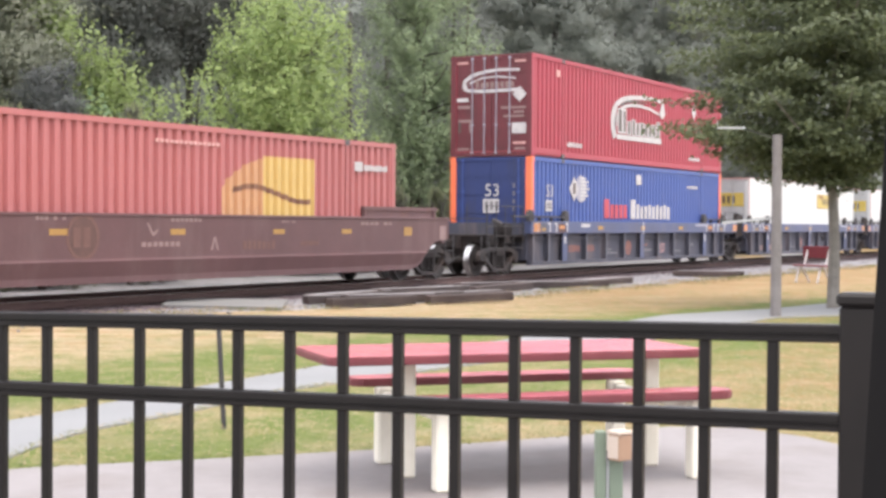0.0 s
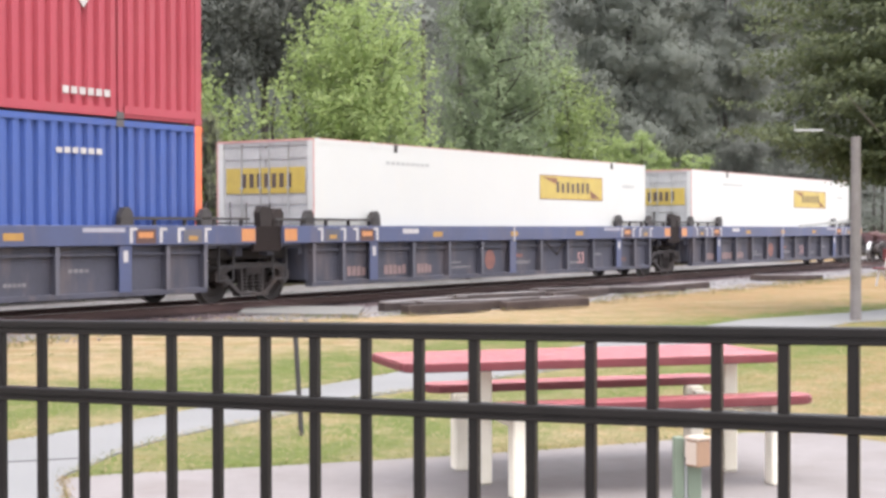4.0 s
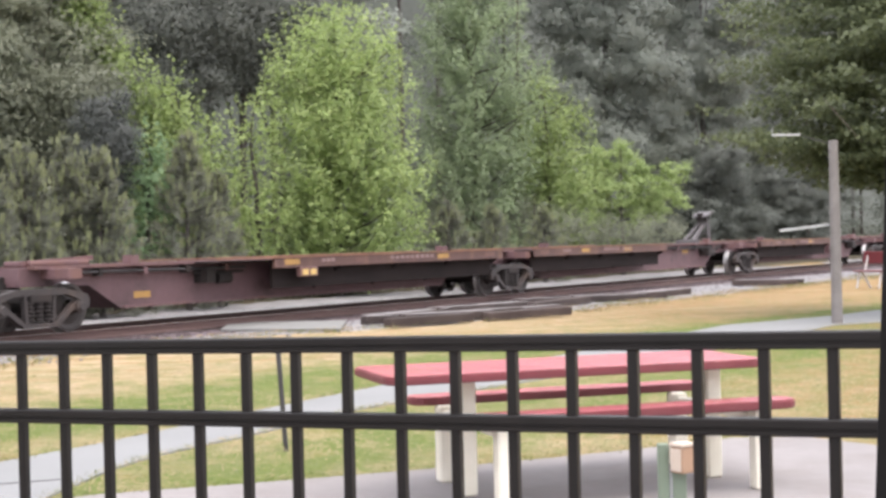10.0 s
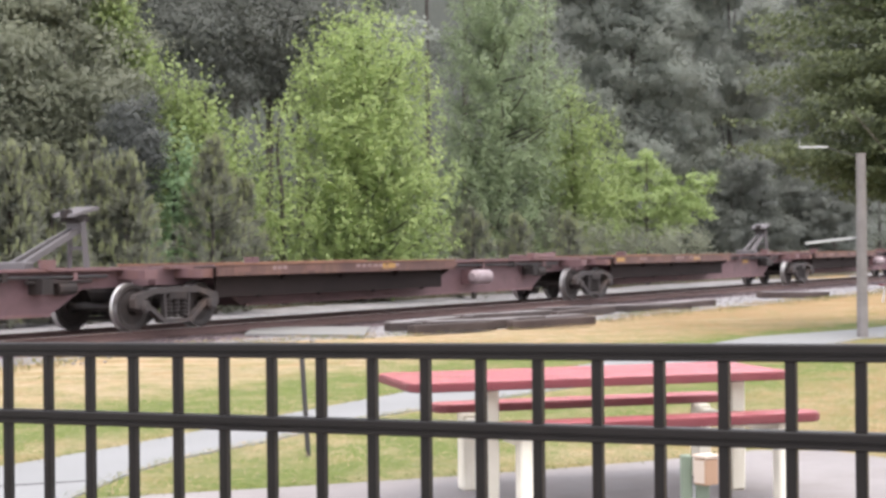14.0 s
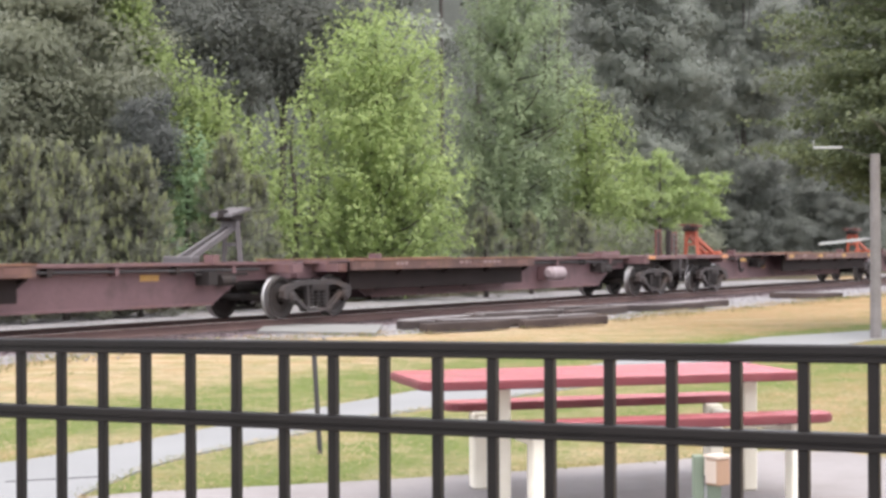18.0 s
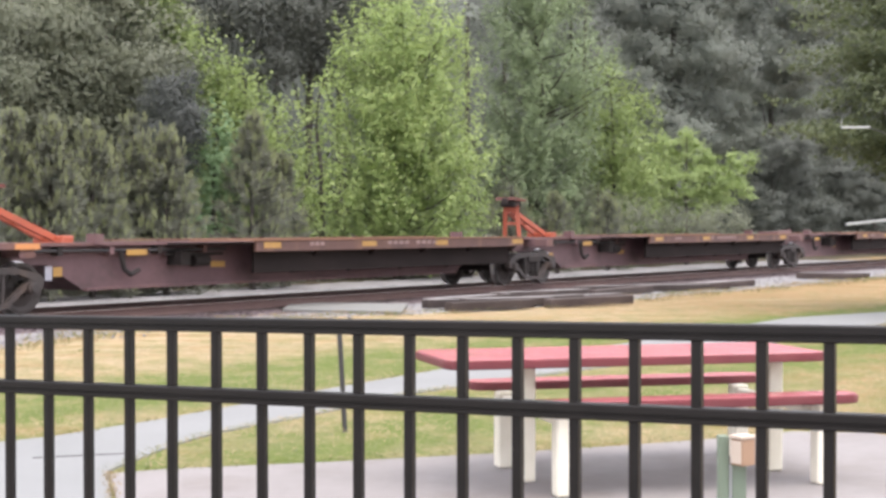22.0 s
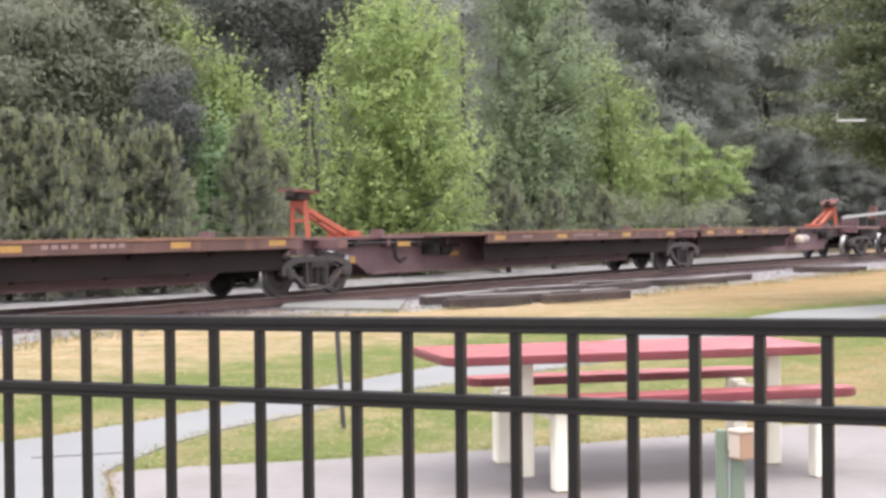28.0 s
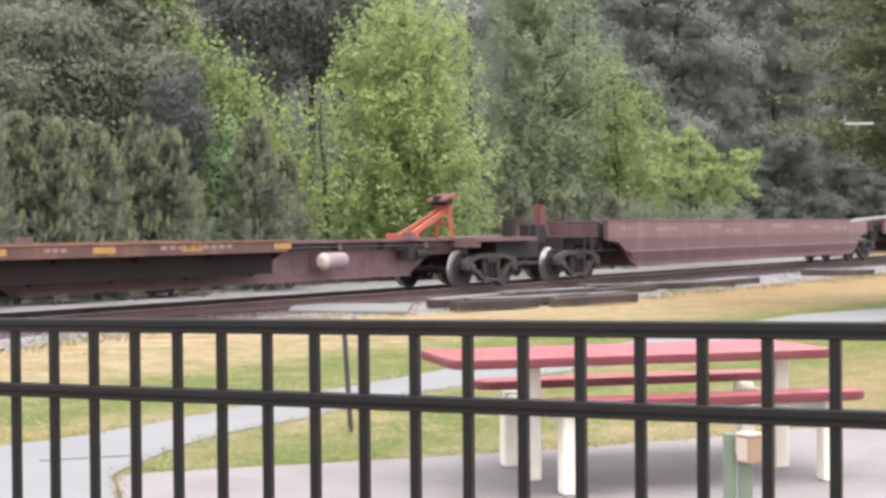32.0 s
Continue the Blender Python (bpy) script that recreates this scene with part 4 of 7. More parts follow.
def well_car(s_well0, s_well1, trucks, style, label, free_end=False, number_at=0.62):
    """A well unit: two deep sides, chords, ends over the trucks. style: 'ribbed' blue or 'plain' oxide red."""
    car = car_at("well_car", s_well0, label, "well car", "freight train")
    n = s_well1 - s_well0
    hw = 1.49
    if style == "ribbed":
        chord, web = WELL_BLUE, WELL_GREY
        for s in (-1, 1):
            def yy(a, b):
                return (min(s * a, s * b), max(s * a, s * b))
            block("side_plate", (0, n, *yy(hw - 0.20, hw - 0.18), 0.32, 1.16), web, car)
            block("top_chord", (-0.15 if free_end else -0.98, n + 1.35, *yy(hw - 0.22, hw), 1.15, 1.50), chord, car, bevel=0.012)
            block("upper_flange", (0, n, *yy(hw - 0.18, hw - 0.10), 0.98, 1.02), web, car)
            block("bottom_sill", (0, n, *yy(hw - 0.24, hw - 0.05), 0.26, 0.36), web, car, bevel=0.01)
            if s < 0:
                for i, f in enumerate((0.004, 0.066, 0.132, 0.228, 0.32, 0.41, 0.50, 0.59, 0.68, 0.772, 0.868, 0.934, 0.996)):
                    x = n * f
                    post = i in (2, 6, 10)
                    r = block("rib", (x - 0.02, x + 0.02, *yy(hw - 0.18, hw - 0.04), 0.34, 1.16), web, car)
                    wide = 0.15 if post else 0.045
                    block("flange", (x - wide, x + wide, *yy(hw - 0.045, hw - 0.03), 0.34, 1.155), chord if post else WELL_RIB, r, "blue post" if post else "")
                    if i in (2, 10):
                        mark(car, x - 0.05, x + 0.06, 0.86, 1.06, -hw + 0.03, WHITE_MARK, "stencil")
        for way, spots in ((-1, (0.28, 1.07, 1.52, 2.26)), (1, (n - 2.05, n - 1.3, n - 0.83, n - 0.1))):
            for x in spots:
                bm = bmesh.new()
                slab(bm, x - 0.035, x + 0.035, -hw - 0.004, -hw, 1.19, 1.46)
                slab(bm, min(x, x + 0.15 * way), max(x, x + 0.15 * way), -hw - 0.004, -hw, 1.41, 1.46)
                part("grab_mark", bm, WHITE_MARK, car, "white painted corner mark")
            xa, xb = sorted(spots)[0 if way < 0 else 2], sorted(spots)[2 if way < 0 else 0]
            mark(car, xa + 0.12, xa + 0.62, 1.18, 1.43, -hw + 0.002, WELL_RIB, "repaint", "worn grey patch of paint")
            mark(car, xb + 0.12, xb + 0.62, 1.18, 1.43, -hw + 0.002, DECK_RUST, "repaint", "rust-brown patch of paint")
            mark(car, xa + 0.26, xa + 0.50, 1.23, 1.31, -hw, OCHRE, "reflector", "ochre reflective patch")
            mark(car, xb + 0.18, xb + 0.55, 1.28, 1.38, -hw, ORANGE_REFLECTOR, "reflector", "orange reflective patch")
        for x, w in ((4.7, 0.4), (n / 2, 0.35), (n - 4.7, 0.42)):
            mark(car, x - w / 2, x + w / 2, 1.25, 1.37, -hw, OCHRE, "reflector", "ochre reflective patch")
        bars(car, 3.25, 3.9, 1.33, 1.44, -hw, WHITE_MARK, 5, 3, "stencil", 0.12)
        mark(car, n - 3.2, n - 2.2, 1.38, 1.455, -hw, PALE_MARK, "stencil", "pale stencilled band")
        mark(car, n / 2 - 0.03, n / 2 + 0.03, 1.12, 1.52, -hw - 0.004, WHITE_MARK, "marking", "white upright stripe")
        for x, w, z, h, k, m in (((2.75, 0.82, 0.60, 0.2, 4, ORANGE_MARK), (3.9, 0.75, 0.60, 0.2, 4, ORANGE_MARK)) if free_end else ((1.4, 0.7, 0.44, 0.2, 4, FADED_MARK), (2.78, 0.88, 0.44, 0.2, 5, FADED_MARK), (4.1, 0.62, 0.44, 0.2, 4, FADED_MARK), (n - 1.9, 0.5, 0.5, 0.12, 3, FADED_OCHRE))) + ( (5.5, 0.5, 0.62, 0.05, 5, GREY_MARK), (5.5, 0.95, 0.50, 0.06, 9, GREY_MARK), (8.4, 0.6, 0.72, 0.08, 5, ORANGE_MARK), (8.4, 1.0, 0.55, 0.08, 9, GREY_MARK), (11.6, 0.5, 0.5, 0.06, 5, GREY_MARK), (13.0, 0.5, 0.7, 0.06, 4, GREY_MARK)):
            bars(car, x, x + w, z, z + h, -hw + 0.178, m, k, k, "stencil", 0.25)
        bm = bmesh.new()
        rod(bm, (7.35, -hw + 0.174, 0.68), (7.35, -hw + 0.178, 0.68), 0.24, 0.24, 20)
        part("emblem", bm, ORANGE_MARK, car, "faded round orange emblem")
        x = 0.02 if free_end else -0.95
        mark(car, x, x + 0.40, 1.20, 1.44, -hw, ORANGE_REFLECTOR, "reflector", "orange reflective patch")
        mark(car, n + 0.92, n + 1.32, 1.20, 1.44, -hw, ORANGE_REFLECTOR, "reflector", "orange reflective patch")
        if not free_end:      # the joint shared with the next unit
            block("joint_plate", (-1.85, -0.99, -hw + 0.06, -hw + 0.12, 1.0, 1.49), GIRDER_BROWN, car, "rusty brown plate over the shared truck")
            for xa, xb, top in ((-1.62, -1.28, 1.88), (-1.22, -0.92, 1.84)):
                bm = bmesh.new()
                prism(bm, [(xa, 1.49), (xb, 1.49), (xb + 0.02, top - 0.1), (xb - 0.06, top), (xa + 0.05, top), (xa - 0.03, top - 0.12)], -hw + 0.06, -hw + 0.22)
                part("joint_gear", bm, TRUCK_STEEL, car)
        # guides for the boxes
        for x in (-0.1, 2.26, n - 2.12, n - 0.05):
            bm = bmesh.new()
            prism(bm, [(x - 0.16, 1.5), (x + 0.16, 1.5), (x + 0.14, 1.72), (x + 0.05, 1.82), (x - 0.08, 1.80), (x - 0.15, 1.66)], -hw + 0.02, -hw + 0.14)
            part("container_guide", bm, DARK_STEEL, car)
        for x0, x1 in ((-1.2, 2.3), (n - 2.3, n + 1.2)):
            bm = bmesh.new()
            slab(bm, x0, x1, -hw + 0.02, -hw + 0.12, 1.60, 1.65)
            for k in range(5):
                x = x0 + (x1 - x0) * (k + 0.1) / 4.4
                slab(bm, x, x + 0.05, -hw + 0.04, -hw + 0.1, 1.5, 1.62)
            part("walkway_rail", bm, DARK_STEEL, car)
        words(car, "53", n * number_at, 0.50, -hw + 0.174, 0.42, PINK_MARK)
    else:
        for s in (-1, 1):
            bm = bmesh.new()
            prism(bm, [(-1.9, 1.50), (n + 1.9, 1.50), (n + 1.9, 1.02), (n + 1.2, 0.95), (n + 0.85, 0.72), (n + 0.5, 0.42), (n + 0.1, 0.30), (-0.1, 0.30), (-0.5, 0.42), (-0.85, 0.72), (-1.2, 0.95), (-1.9, 1.02)], min(s * (hw - 0.10), s * hw), max(s * (hw - 0.10), s * hw))
            part("side_plate", bm, CAR_BROWN, car)
            bm = bmesh.new()
            ring = [[bm.verts.new((x, s * y, z)) for x, y, z in ((a, hw, 0.74), (a, hw + 0.07, 0.70), (c, hw - 0.03, 0.30), (c, hw - 0.09, 0.30))] for a, c in ((-0.75, -0.1), (n + 0.75, n + 0.1))]
            for k in range(4):
                bm.faces.new((ring[0][k], ring[0][(k + 1) % 4], ring[1][(k + 1) % 4], ring[1][k]))
            bm.faces.new(ring[0])
            bm.faces.new(ring[1][::-1])
            part("lower_chord", bm, CAR_BROWN, car)
            block("top_chord", (-1.9, n + 1.9, min(s * (hw - 0.16), s * (hw + 0.02)), max(s * (hw - 0.16), s * (hw + 0.02)), 1.50, 1.56), CAR_BROWN, car, bevel=0.01)
        if label.startswith("empty"):
            block("upper_panel", (-1.85, n + 1.85, -hw - 0.012, -hw, 1.06, 1.49), FADED_BROWN, car, "faded pinkish upper band of the side")
            for i, (x, w, z) in enumerate(((-1.2, 0.9, 1.32), (1.0, 1.4, 1.3), (4.6, 0.8, 1.34), (5.8, 1.2, 1.22), (9.5, 1.6, 1.34), (13.0, 1.0, 1.3), (15.2, 1.4, 1.24))):
                bars(car, x, x + w, z - 0.05, z + 0.06, -hw - 0.012, FADED_MARK, 7, 20 + i, "stencil")
        else:
            for x, w, h in ((2.0, 0.42, 0.1), (5.3, 0.46, 0.11), (8.5, 0.44, 0.11), (11.8, 0.40, 0.10), (14.4, 0.40, 0.10), (17.1, 0.36, 0.20)):
                mark(car, x - w / 2, x + w / 2, 1.22 - h / 2, 1.22 + h / 2, -hw, OCHRE, "reflector", "ochre reflective patch")
            for i, (x, w, z, h, m) in enumerate(((4.75, 0.75, 1.46, 0.06, FADED_MARK), (8.3, 0.95, 1.45, 0.07, FADED_MARK), (7.45, 1.15, 0.99, 0.09, FADED_MARK), (10.55, 1.15, 0.95, 0.17, FADED_OCHRE), (12.6, 0.7, 0.97, 0.1, FADED_OCHRE), (15.0, 1.4, 1.40, 0.06, FADED_MARK), (11.9, 0.5, 1.43, 0.05, FADED_MARK), (1.2, 1.0, 1.0, 0.09, FADED_MARK), (2.4, 1.2, 1.44, 0.06, FADED_MARK))):
                bars(car, x, x + w, z - h / 2, z + h / 2, -hw, m, 7, 20 + i, "stencil")
            bm = bmesh.new()
            prism(bm, [(9.5, 0.86), (9.56, 0.86), (9.63, 1.06), (9.70, 0.86), (9.76, 0.86), (9.66, 1.12), (9.60, 1.12)], -hw - 0.004, -hw)
            part("stencil", bm, FADED_MARK, car)
            bm = bmesh.new()
            for p, q in (((7.62, 1.38), (7.78, 1.16)), ((7.78, 1.16), (7.92, 1.26))):
                bar(bm, (p[0], -hw - 0.002, p[1]), (q[0], -hw - 0.002, q[1]), 0.004, 0.05)
            part("scrape", bm, FADED_MARK, car, "pale scrape in the paint")
            mark(car, n + 1.45, n + 1.75, 1.0, 1.35, -hw, FADED_MARK, "placard", "faded notice plate")
        for x0, x1 in () if label.startswith("empty") else ((-1.6, 1.6), (n - 1.9, n + 1.5)):
            bm = bmesh.new()
            slab(bm, x0, x1, -hw + 0.1, -hw + 0.5, 1.72, 1.80)
            for x in (x0 + 0.1, x1 - 0.1):
                slab(bm, x - 0.06, x + 0.06, -hw + 0.12, -hw + 0.45, 1.5, 1.73)
            slab(bm, x0 + 0.2, x1 - 0.2, -hw + 0.14, -hw + 0.2, 1.56, 1.74)
            part("end_walkway", bm, SPINE_BROWN, car)
    for x in (0.0, n):
        block("bulkhead", (x - 0.05, x + 0.05, -hw + 0.2, hw - 0.2, 0.4, 1.45), WELL_GREY if style == "ribbed" else CAR_BROWN, car)
    for k in range(7):
        x = n * (k + 0.5) / 7
        block("floor_beam", (x - 0.12, x + 0.12, -hw + 0.2, hw - 0.2, 0.28, 0.40), TRUCK_STEEL, car)
    for t in trucks:
        truck(car, t - s_well0)
    if free_end or label.startswith("empty"):
        end_gear(car, -2.3, -0.15, 1.62 if style == "plain" else 1.9)
    end_walkway(car, -2.2, 0.0, TRUCK_STEEL if free_end or style == "plain" else WELL_GREY, DARK_STEEL, -1)
    end_walkway(car, n, n + 2.2, WELL_GREY if style == "ribbed" else CAR_BROWN, DARK_STEEL, 1)
    return car, n


def coupler(car, x0, x1):
    bm = bmesh.new()
    slab(bm, x0, x1, -0.12, 0.12, 0.78, 0.98, bevel=0.02)
    slab(bm, (x0 + x1) / 2 - 0.22, (x0 + x1) / 2 + 0.22, -0.2, 0.2, 0.74, 1.02, bevel=0.04)
    part("coupler", bm, TRUCK_STEEL, car)
    cu = bmesh.new()
    for k in range(6):
        a0, a1 = math.pi * k / 6, math.pi * (k + 1) / 6
        mid, r = (x0 + x1) / 2, (x1 - x0) / 2
        rod(cu, (mid - r * math.cos(a0), -0.3, 0.75 - 0.35 * math.sin(a0)), (mid - r * math.cos(a1), -0.3, 0.75 - 0.35 * math.sin(a1)), 0.022, 0.022, 6)
    part("air_hose", cu, DARK_STEEL, car)


# oxide-red well car with a coral box
red_car, n = well_car(14.2, 31.4, (12.6, 33.0), "plain", "oxide-red well car with faded stencils under a coral-red container")
box = container(red_car, 31.01 - 16.15 - 14.2, 0.40, BOX_CORAL, "pressed", label="coral-red corrugated container with a gold swoosh, in a well car")


def rib_patch(name, x0, x1, low_of, top_of, material, parent, label, out=0.004):
    """Paint that follows the pressed ribs of a long side, between low_of(x) and top_of(x)."""
    xs = sorted({x0, x1} | {2.17 + 0.275 * (k + f) for k in range(44) for f in (0, 0.30, 0.44, 0.86) if x0 < 2.17 + 0.275 * (k + f) < x1})
    bm = bmesh.new()
    low, top = [], []
    for x in xs:
        f = (x - 2.17) % 0.275 / 0.275
        d = 0.08 * float(np.interp(f, (0, 0.30, 0.44, 0.86, 1), (1, 1, 0, 0, 1)))
        low.append(bm.verts.new((x, -1.283 - out + d, low_of(x))))
        top.append(bm.verts.new((x, -1.283 - out + d, top_of(x))))
    for k in range(len(low) - 1):
        bm.faces.new((low[k], low[k + 1], top[k + 1], top[k]))
    part(name, bm, material, parent, label)


def wave(x):
    return float(np.interp(x, (9.8, 10.3, 10.7, 11.3, 12.0, 12.4, 12.75), (1.66, 1.76, 1.76, 1.64, 1.48, 1.46, 1.49)))


rib_patch("gold_panel", 10.85, 12.75, lambda x: 1.0, lambda x: 2.4, YELLOW, box, "yellow part of the sail-shaped emblem")
rib_patch("gold_panel", 9.45, 10.845, lambda x: 1.0, lambda x: float(np.interp(x, (9.45, 9.75, 10.25, 10.85), (1.7, 1.95, 2.2, 2.35))), GOLD, box, "faded gold part of the sail-shaped emblem")
rib_patch("emblem_stripe", 9.8, 12.7, lambda x: wave(x) - 0.06, lambda x: wave(x) + 0.05, LIP_RUST, box, "brown wave through the emblem", 0.008)
mark(box, 16.15 - 1.8, 16.15 - 1.45, 2.2, 2.42, -1.299, WHITE_MARK, "emblem")
bars(box, 16.15 - 1.4, 16.15 - 0.35, 2.22, 2.36, -1.299, WHITE_MARK, 8, 3, gap=0.2)
bars(box, 7.4, 9.4, 2.52, 2.59, -1.299, PINK_MARK, 14, 4)
bm = bmesh.new()
rod(bm, (5.9, -1.494, 1.13), (5.9, -1.49, 1.13), 0.42, 0.42, 28)
part("emblem", bm, FADED_OCHRE, red_car, "faded round ochre emblem")
bm = bmesh.new()
rod(bm, (5.9, -1.4945, 1.13), (5.9, -1.493, 1.13), 0.35, 0.35, 28)
part("emblem", bm, DECK_RUST, red_car)
bars(red_car, 5.65, 6.15, 0.95, 1.3, -1.497, FADED_OCHRE, 2, 7, "emblem")
coupler(red_car, 19.4, 22.2)

# blue three-unit well car
blue_a, n = well_car(38.2, 54.56, (36.9, 56.3), "ribbed", "grimy blue ribbed well car carrying two stacked containers", True)
low = container(blue_a, 0.21, 0.43, BOX_BLUE, "pressed", post_mat=POST_ORANGE, label="blue corrugated container with orange corner posts, under a red one")
top = container(blue_a, 0.21, 3.35, BOX_RED, "pressed", label="dark red corrugated container with white emblem, stacked on a blue one")
lock_rods(top, (-0.6, -0.17, 0.21, 0.6), PALE_MARK)
lock_rods(low, (0.9, -0.9), BOX_BLUE)
Y = -1.3
# white arched emblem over a base bar, the letters as plain bars edged in white
bm = bmesh.new()
prism(bm, [(6.15, 0.79), (10.02, 0.80), (10.02, 0.97), (6.12, 0.94)], Y - 0.004, Y)
part("emblem_base", bm, WHITE_MARK, top, "white base bar of the emblem")


def ribbon(pts, widths, y0, y1):
    """A curved band through pts in x and z, of the given widths."""
    left, right = [], []
    for i, (x, z) in enumerate(pts):
        a, b = pts[max(i - 1, 0)], pts[min(i + 1, len(pts) - 1)]
        d = Vector((b[0] - a[0], b[1] - a[1])).normalized()
        h = float(np.interp(i / (len(pts) - 1), np.linspace(0, 1, len(widths)), widths)) / 2
        left.append((x - d.y * h, z + d.x * h))
        right.append((x + d.y * h, z - d.x * h))
    bm = bmesh.new()
    prism(bm, left + right[::-1], y0, y1)
    bmesh.ops.triangulate(bm, faces=[f for f in bm.faces if len(f.verts) > 4])
    return bm


part("emblem", ribbon([(5.98, 0.82), (5.82, 1.1), (5.78, 1.4), (5.86, 1.66), (6.1, 1.88), (6.5, 2.04), (7.0, 2.14), (7.6, 2.2), (8.4, 2.25), (9.2, 2.26), (9.95, 2.24)], (0.26, 0.24, 0.18, 0.13, 0.10), Y - 0.004, Y), WHITE_MARK, top, "white arch of the emblem")
part("emblem", ribbon([(6.12, 1.2), (6.14, 1.45), (6.3, 1.68), (6.7, 1.84), (7.3, 1.93), (8.1, 1.96), (8.9, 1.92), (9.75, 1.80)], (0.10, 0.12, 0.10, 0.08), Y - 0.004, Y), WHITE_MARK, top, "inner white arch of the emblem")
part("emblem", ribbon([(6.35, 1.86), (7.0, 2.03), (7.8, 2.08), (8.6, 2.09)], (0.03, 0.09, 0.06, 0.02), Y - 0.004, Y), DARK_MARK, top, "dark shade line of the emblem")
bm = bmesh.new()
prism(bm, [(9.82, 1.80), (10.06, 1.64), (10.36, 1.82), (10.1, 2.34)], Y - 0.006, Y)
part("emblem", bm, WHITE_MARK, top, "white spearhead of the emblem")
bm = bmesh.new()
prism(bm, [(6.22, 0.98), (6.92, 0.98), (6.92, 1.78), (6.22, 1.78)], Y - 0.003, Y)
part("emblem_initial", bm, WHITE_MARK, top, "white edge of the initial")
block("emblem_initial", (6.30, 6.52, Y - 0.006, Y - 0.003, 1.04, 1.74), DARK_MARK, top, "dark initial of the emblem")
block("emblem_initial", (6.70, 6.84, Y - 0.006, Y - 0.003, 1.04, 1.70), DARK_MARK, top, "dark initial of the emblem")
for k in range(8):
    x, tall = 7.0 + 0.365 * k, (0.44, 0.52, 0.42, 0.46, 0.42, 0.42, 0.46, 0.56)[k]
    b = mark(top, x, x + 0.33, 0.97, 0.97 + tall, Y, WHITE_MARK, "lettering", "white edge of a letter")
    mark(b, x + 0.09, x + 0.24, 1.0, 0.94 + tall, Y - 0.004, DARK_MARK, "lettering", "dark letter")
bars(top, 2.4, 3.5, 0.36, 0.50, Y, WHITE_MARK, 9, 12)
bars(top, 12.7, 13.85, 0.36, 0.48, Y, WHITE_MARK, 6, 13)
bars(top, 12.4, 13.5, 2.48, 2.58, Y, PINK_MARK, 7, 14)
bm = bmesh.new()
prism(bm, [(13.18, 2.40), (13.40, 2.1), (13.18, 1.82), (12.96, 2.1)], Y - 0.004, Y)
part("placard", bm, WHITE_MARK, top, "white diamond placard")
for x, z, w in ((14.45, 2.4, 0.22), (1.62, 2.36, 0.24)):
    mark(top, x, x + w, z, z + 0.2, Y, PINK_MARK, "placard")
# the doors of the red box
for y0, y1, z0, z1, mt in ((-1.15, -0.67, 0.64, 0.94, WHITE_MARK), (0.74, 1.13, 1.58, 1.68, WHITE_MARK), (0.68, 1.09, 1.38, 1.46, FADED_MARK), (0.63, 1.06, 0.98, 1.06, FADED_MARK), (0.63, 0.70, 0.68, 1.0, FADED_MARK), (0.98, 1.06, 0.68, 1.0, DARK_MARK),
                           (-1.11, -0.32, 1.34, 1.41, FADED_MARK), (-1.05, -0.72, 1.22, 1.28, FADED_MARK), (-1.05, -0.40, 1.10, 1.16, FADED_MARK), (-1.1, -0.7, 0.34, 0.40, PINK_MARK), (0.75, 1.1, 2.66, 2.72, PINK_MARK), (-1.1, -0.75, 2.66, 2.72, PINK_MARK), (0.7, 1.1, 0.18, 0.24, FADED_MARK), (-1.1, -0.75, 0.18, 0.24, FADED_MARK)):
    block("door_mark", (0.009, 0.013, y0, y1, z0, z1), mt, top)
bm = bmesh.new()
prism(bm, [(-0.91, 1.97), (-0.69, 1.75), (-0.91, 1.53), (-1.13, 1.75)], 0.0, 0.004)
part("placard", bm, WHITE_MARK, top, "white diamond placard on the door", pose(0.005, 0, 0, 0, 0, 90))
for name, pts, wid in (("emblem", [(0.80, 1.90), (0.88, 2.02), (0.86, 2.16), (0.62, 2.32), (0.2, 2.42), (-0.3, 2.46), (-0.9, 2.44)], (0.12, 0.10, 0.07)), ("emblem", [(0.72, 2.10), (0.3, 2.24), (-0.2, 2.27), (-0.8, 2.20)], (0.05, 0.04)), ("emblem_base", [(0.80, 1.90), (0.3, 1.86), (-0.88, 1.88)], (0.09, 0.09))):
    part(name, ribbon(pts, wid, 0.0, 0.004), WHITE_MARK, top, "white arched emblem on the doors", pose(0.012, 0, 0, 0, 0, 90))
for k in range(8):
    block("lettering", (0.004, 0.008, 0.50 - 0.16 * k - 0.11, 0.50 - 0.16 * k, 1.95, 2.12 if k else 2.2), FADED_MARK, top)
# blue box
words(low, "53", 0.98, 1.78, Y, 0.50, WHITE_MARK)
for x0, x1, z0, z1 in ((0.94, 1.39, 1.36, 1.68),):
    pl = mark(low, x0, x1, z0, z1, Y, WHITE_MARK, "placard", "white number plate with dark bars")
    bars(pl, x0 + 0.06, x1 - 0.02, z0 + 0.06, z1 - 0.06, Y - 0.004, GREY_MARK, 3, 5)
words(low, "53", -0.005, 1.78, 0.19, 0.50, WHITE_MARK, rz=-90)
pl = block("placard", (-0.006, -0.002, -0.28, 0.23, 1.30, 1.70), WHITE_MARK, low, "white number plate with dark bars")
for k in range(3):
    block("lettering", (-0.009, -0.006, 0.16 - 0.16 * k - 0.09, 0.16 - 0.16 * k, 1.37, 1.63), GREY_MARK, pl)
for k in range(4):
    block("door_mark", (-0.004, 0.002, -0.78, -0.72, 1.35 + 0.22 * k, 1.48 + 0.22 * k), GREY_MARK, low)
mark(low, 5.19, 5.58, 1.19, 1.78, Y, RED_MARK, "lettering", "red letter")
bars(low, 5.68, 7.12, 1.19, 1.62, Y, RED_MARK, 4, 15, gap=0.3)
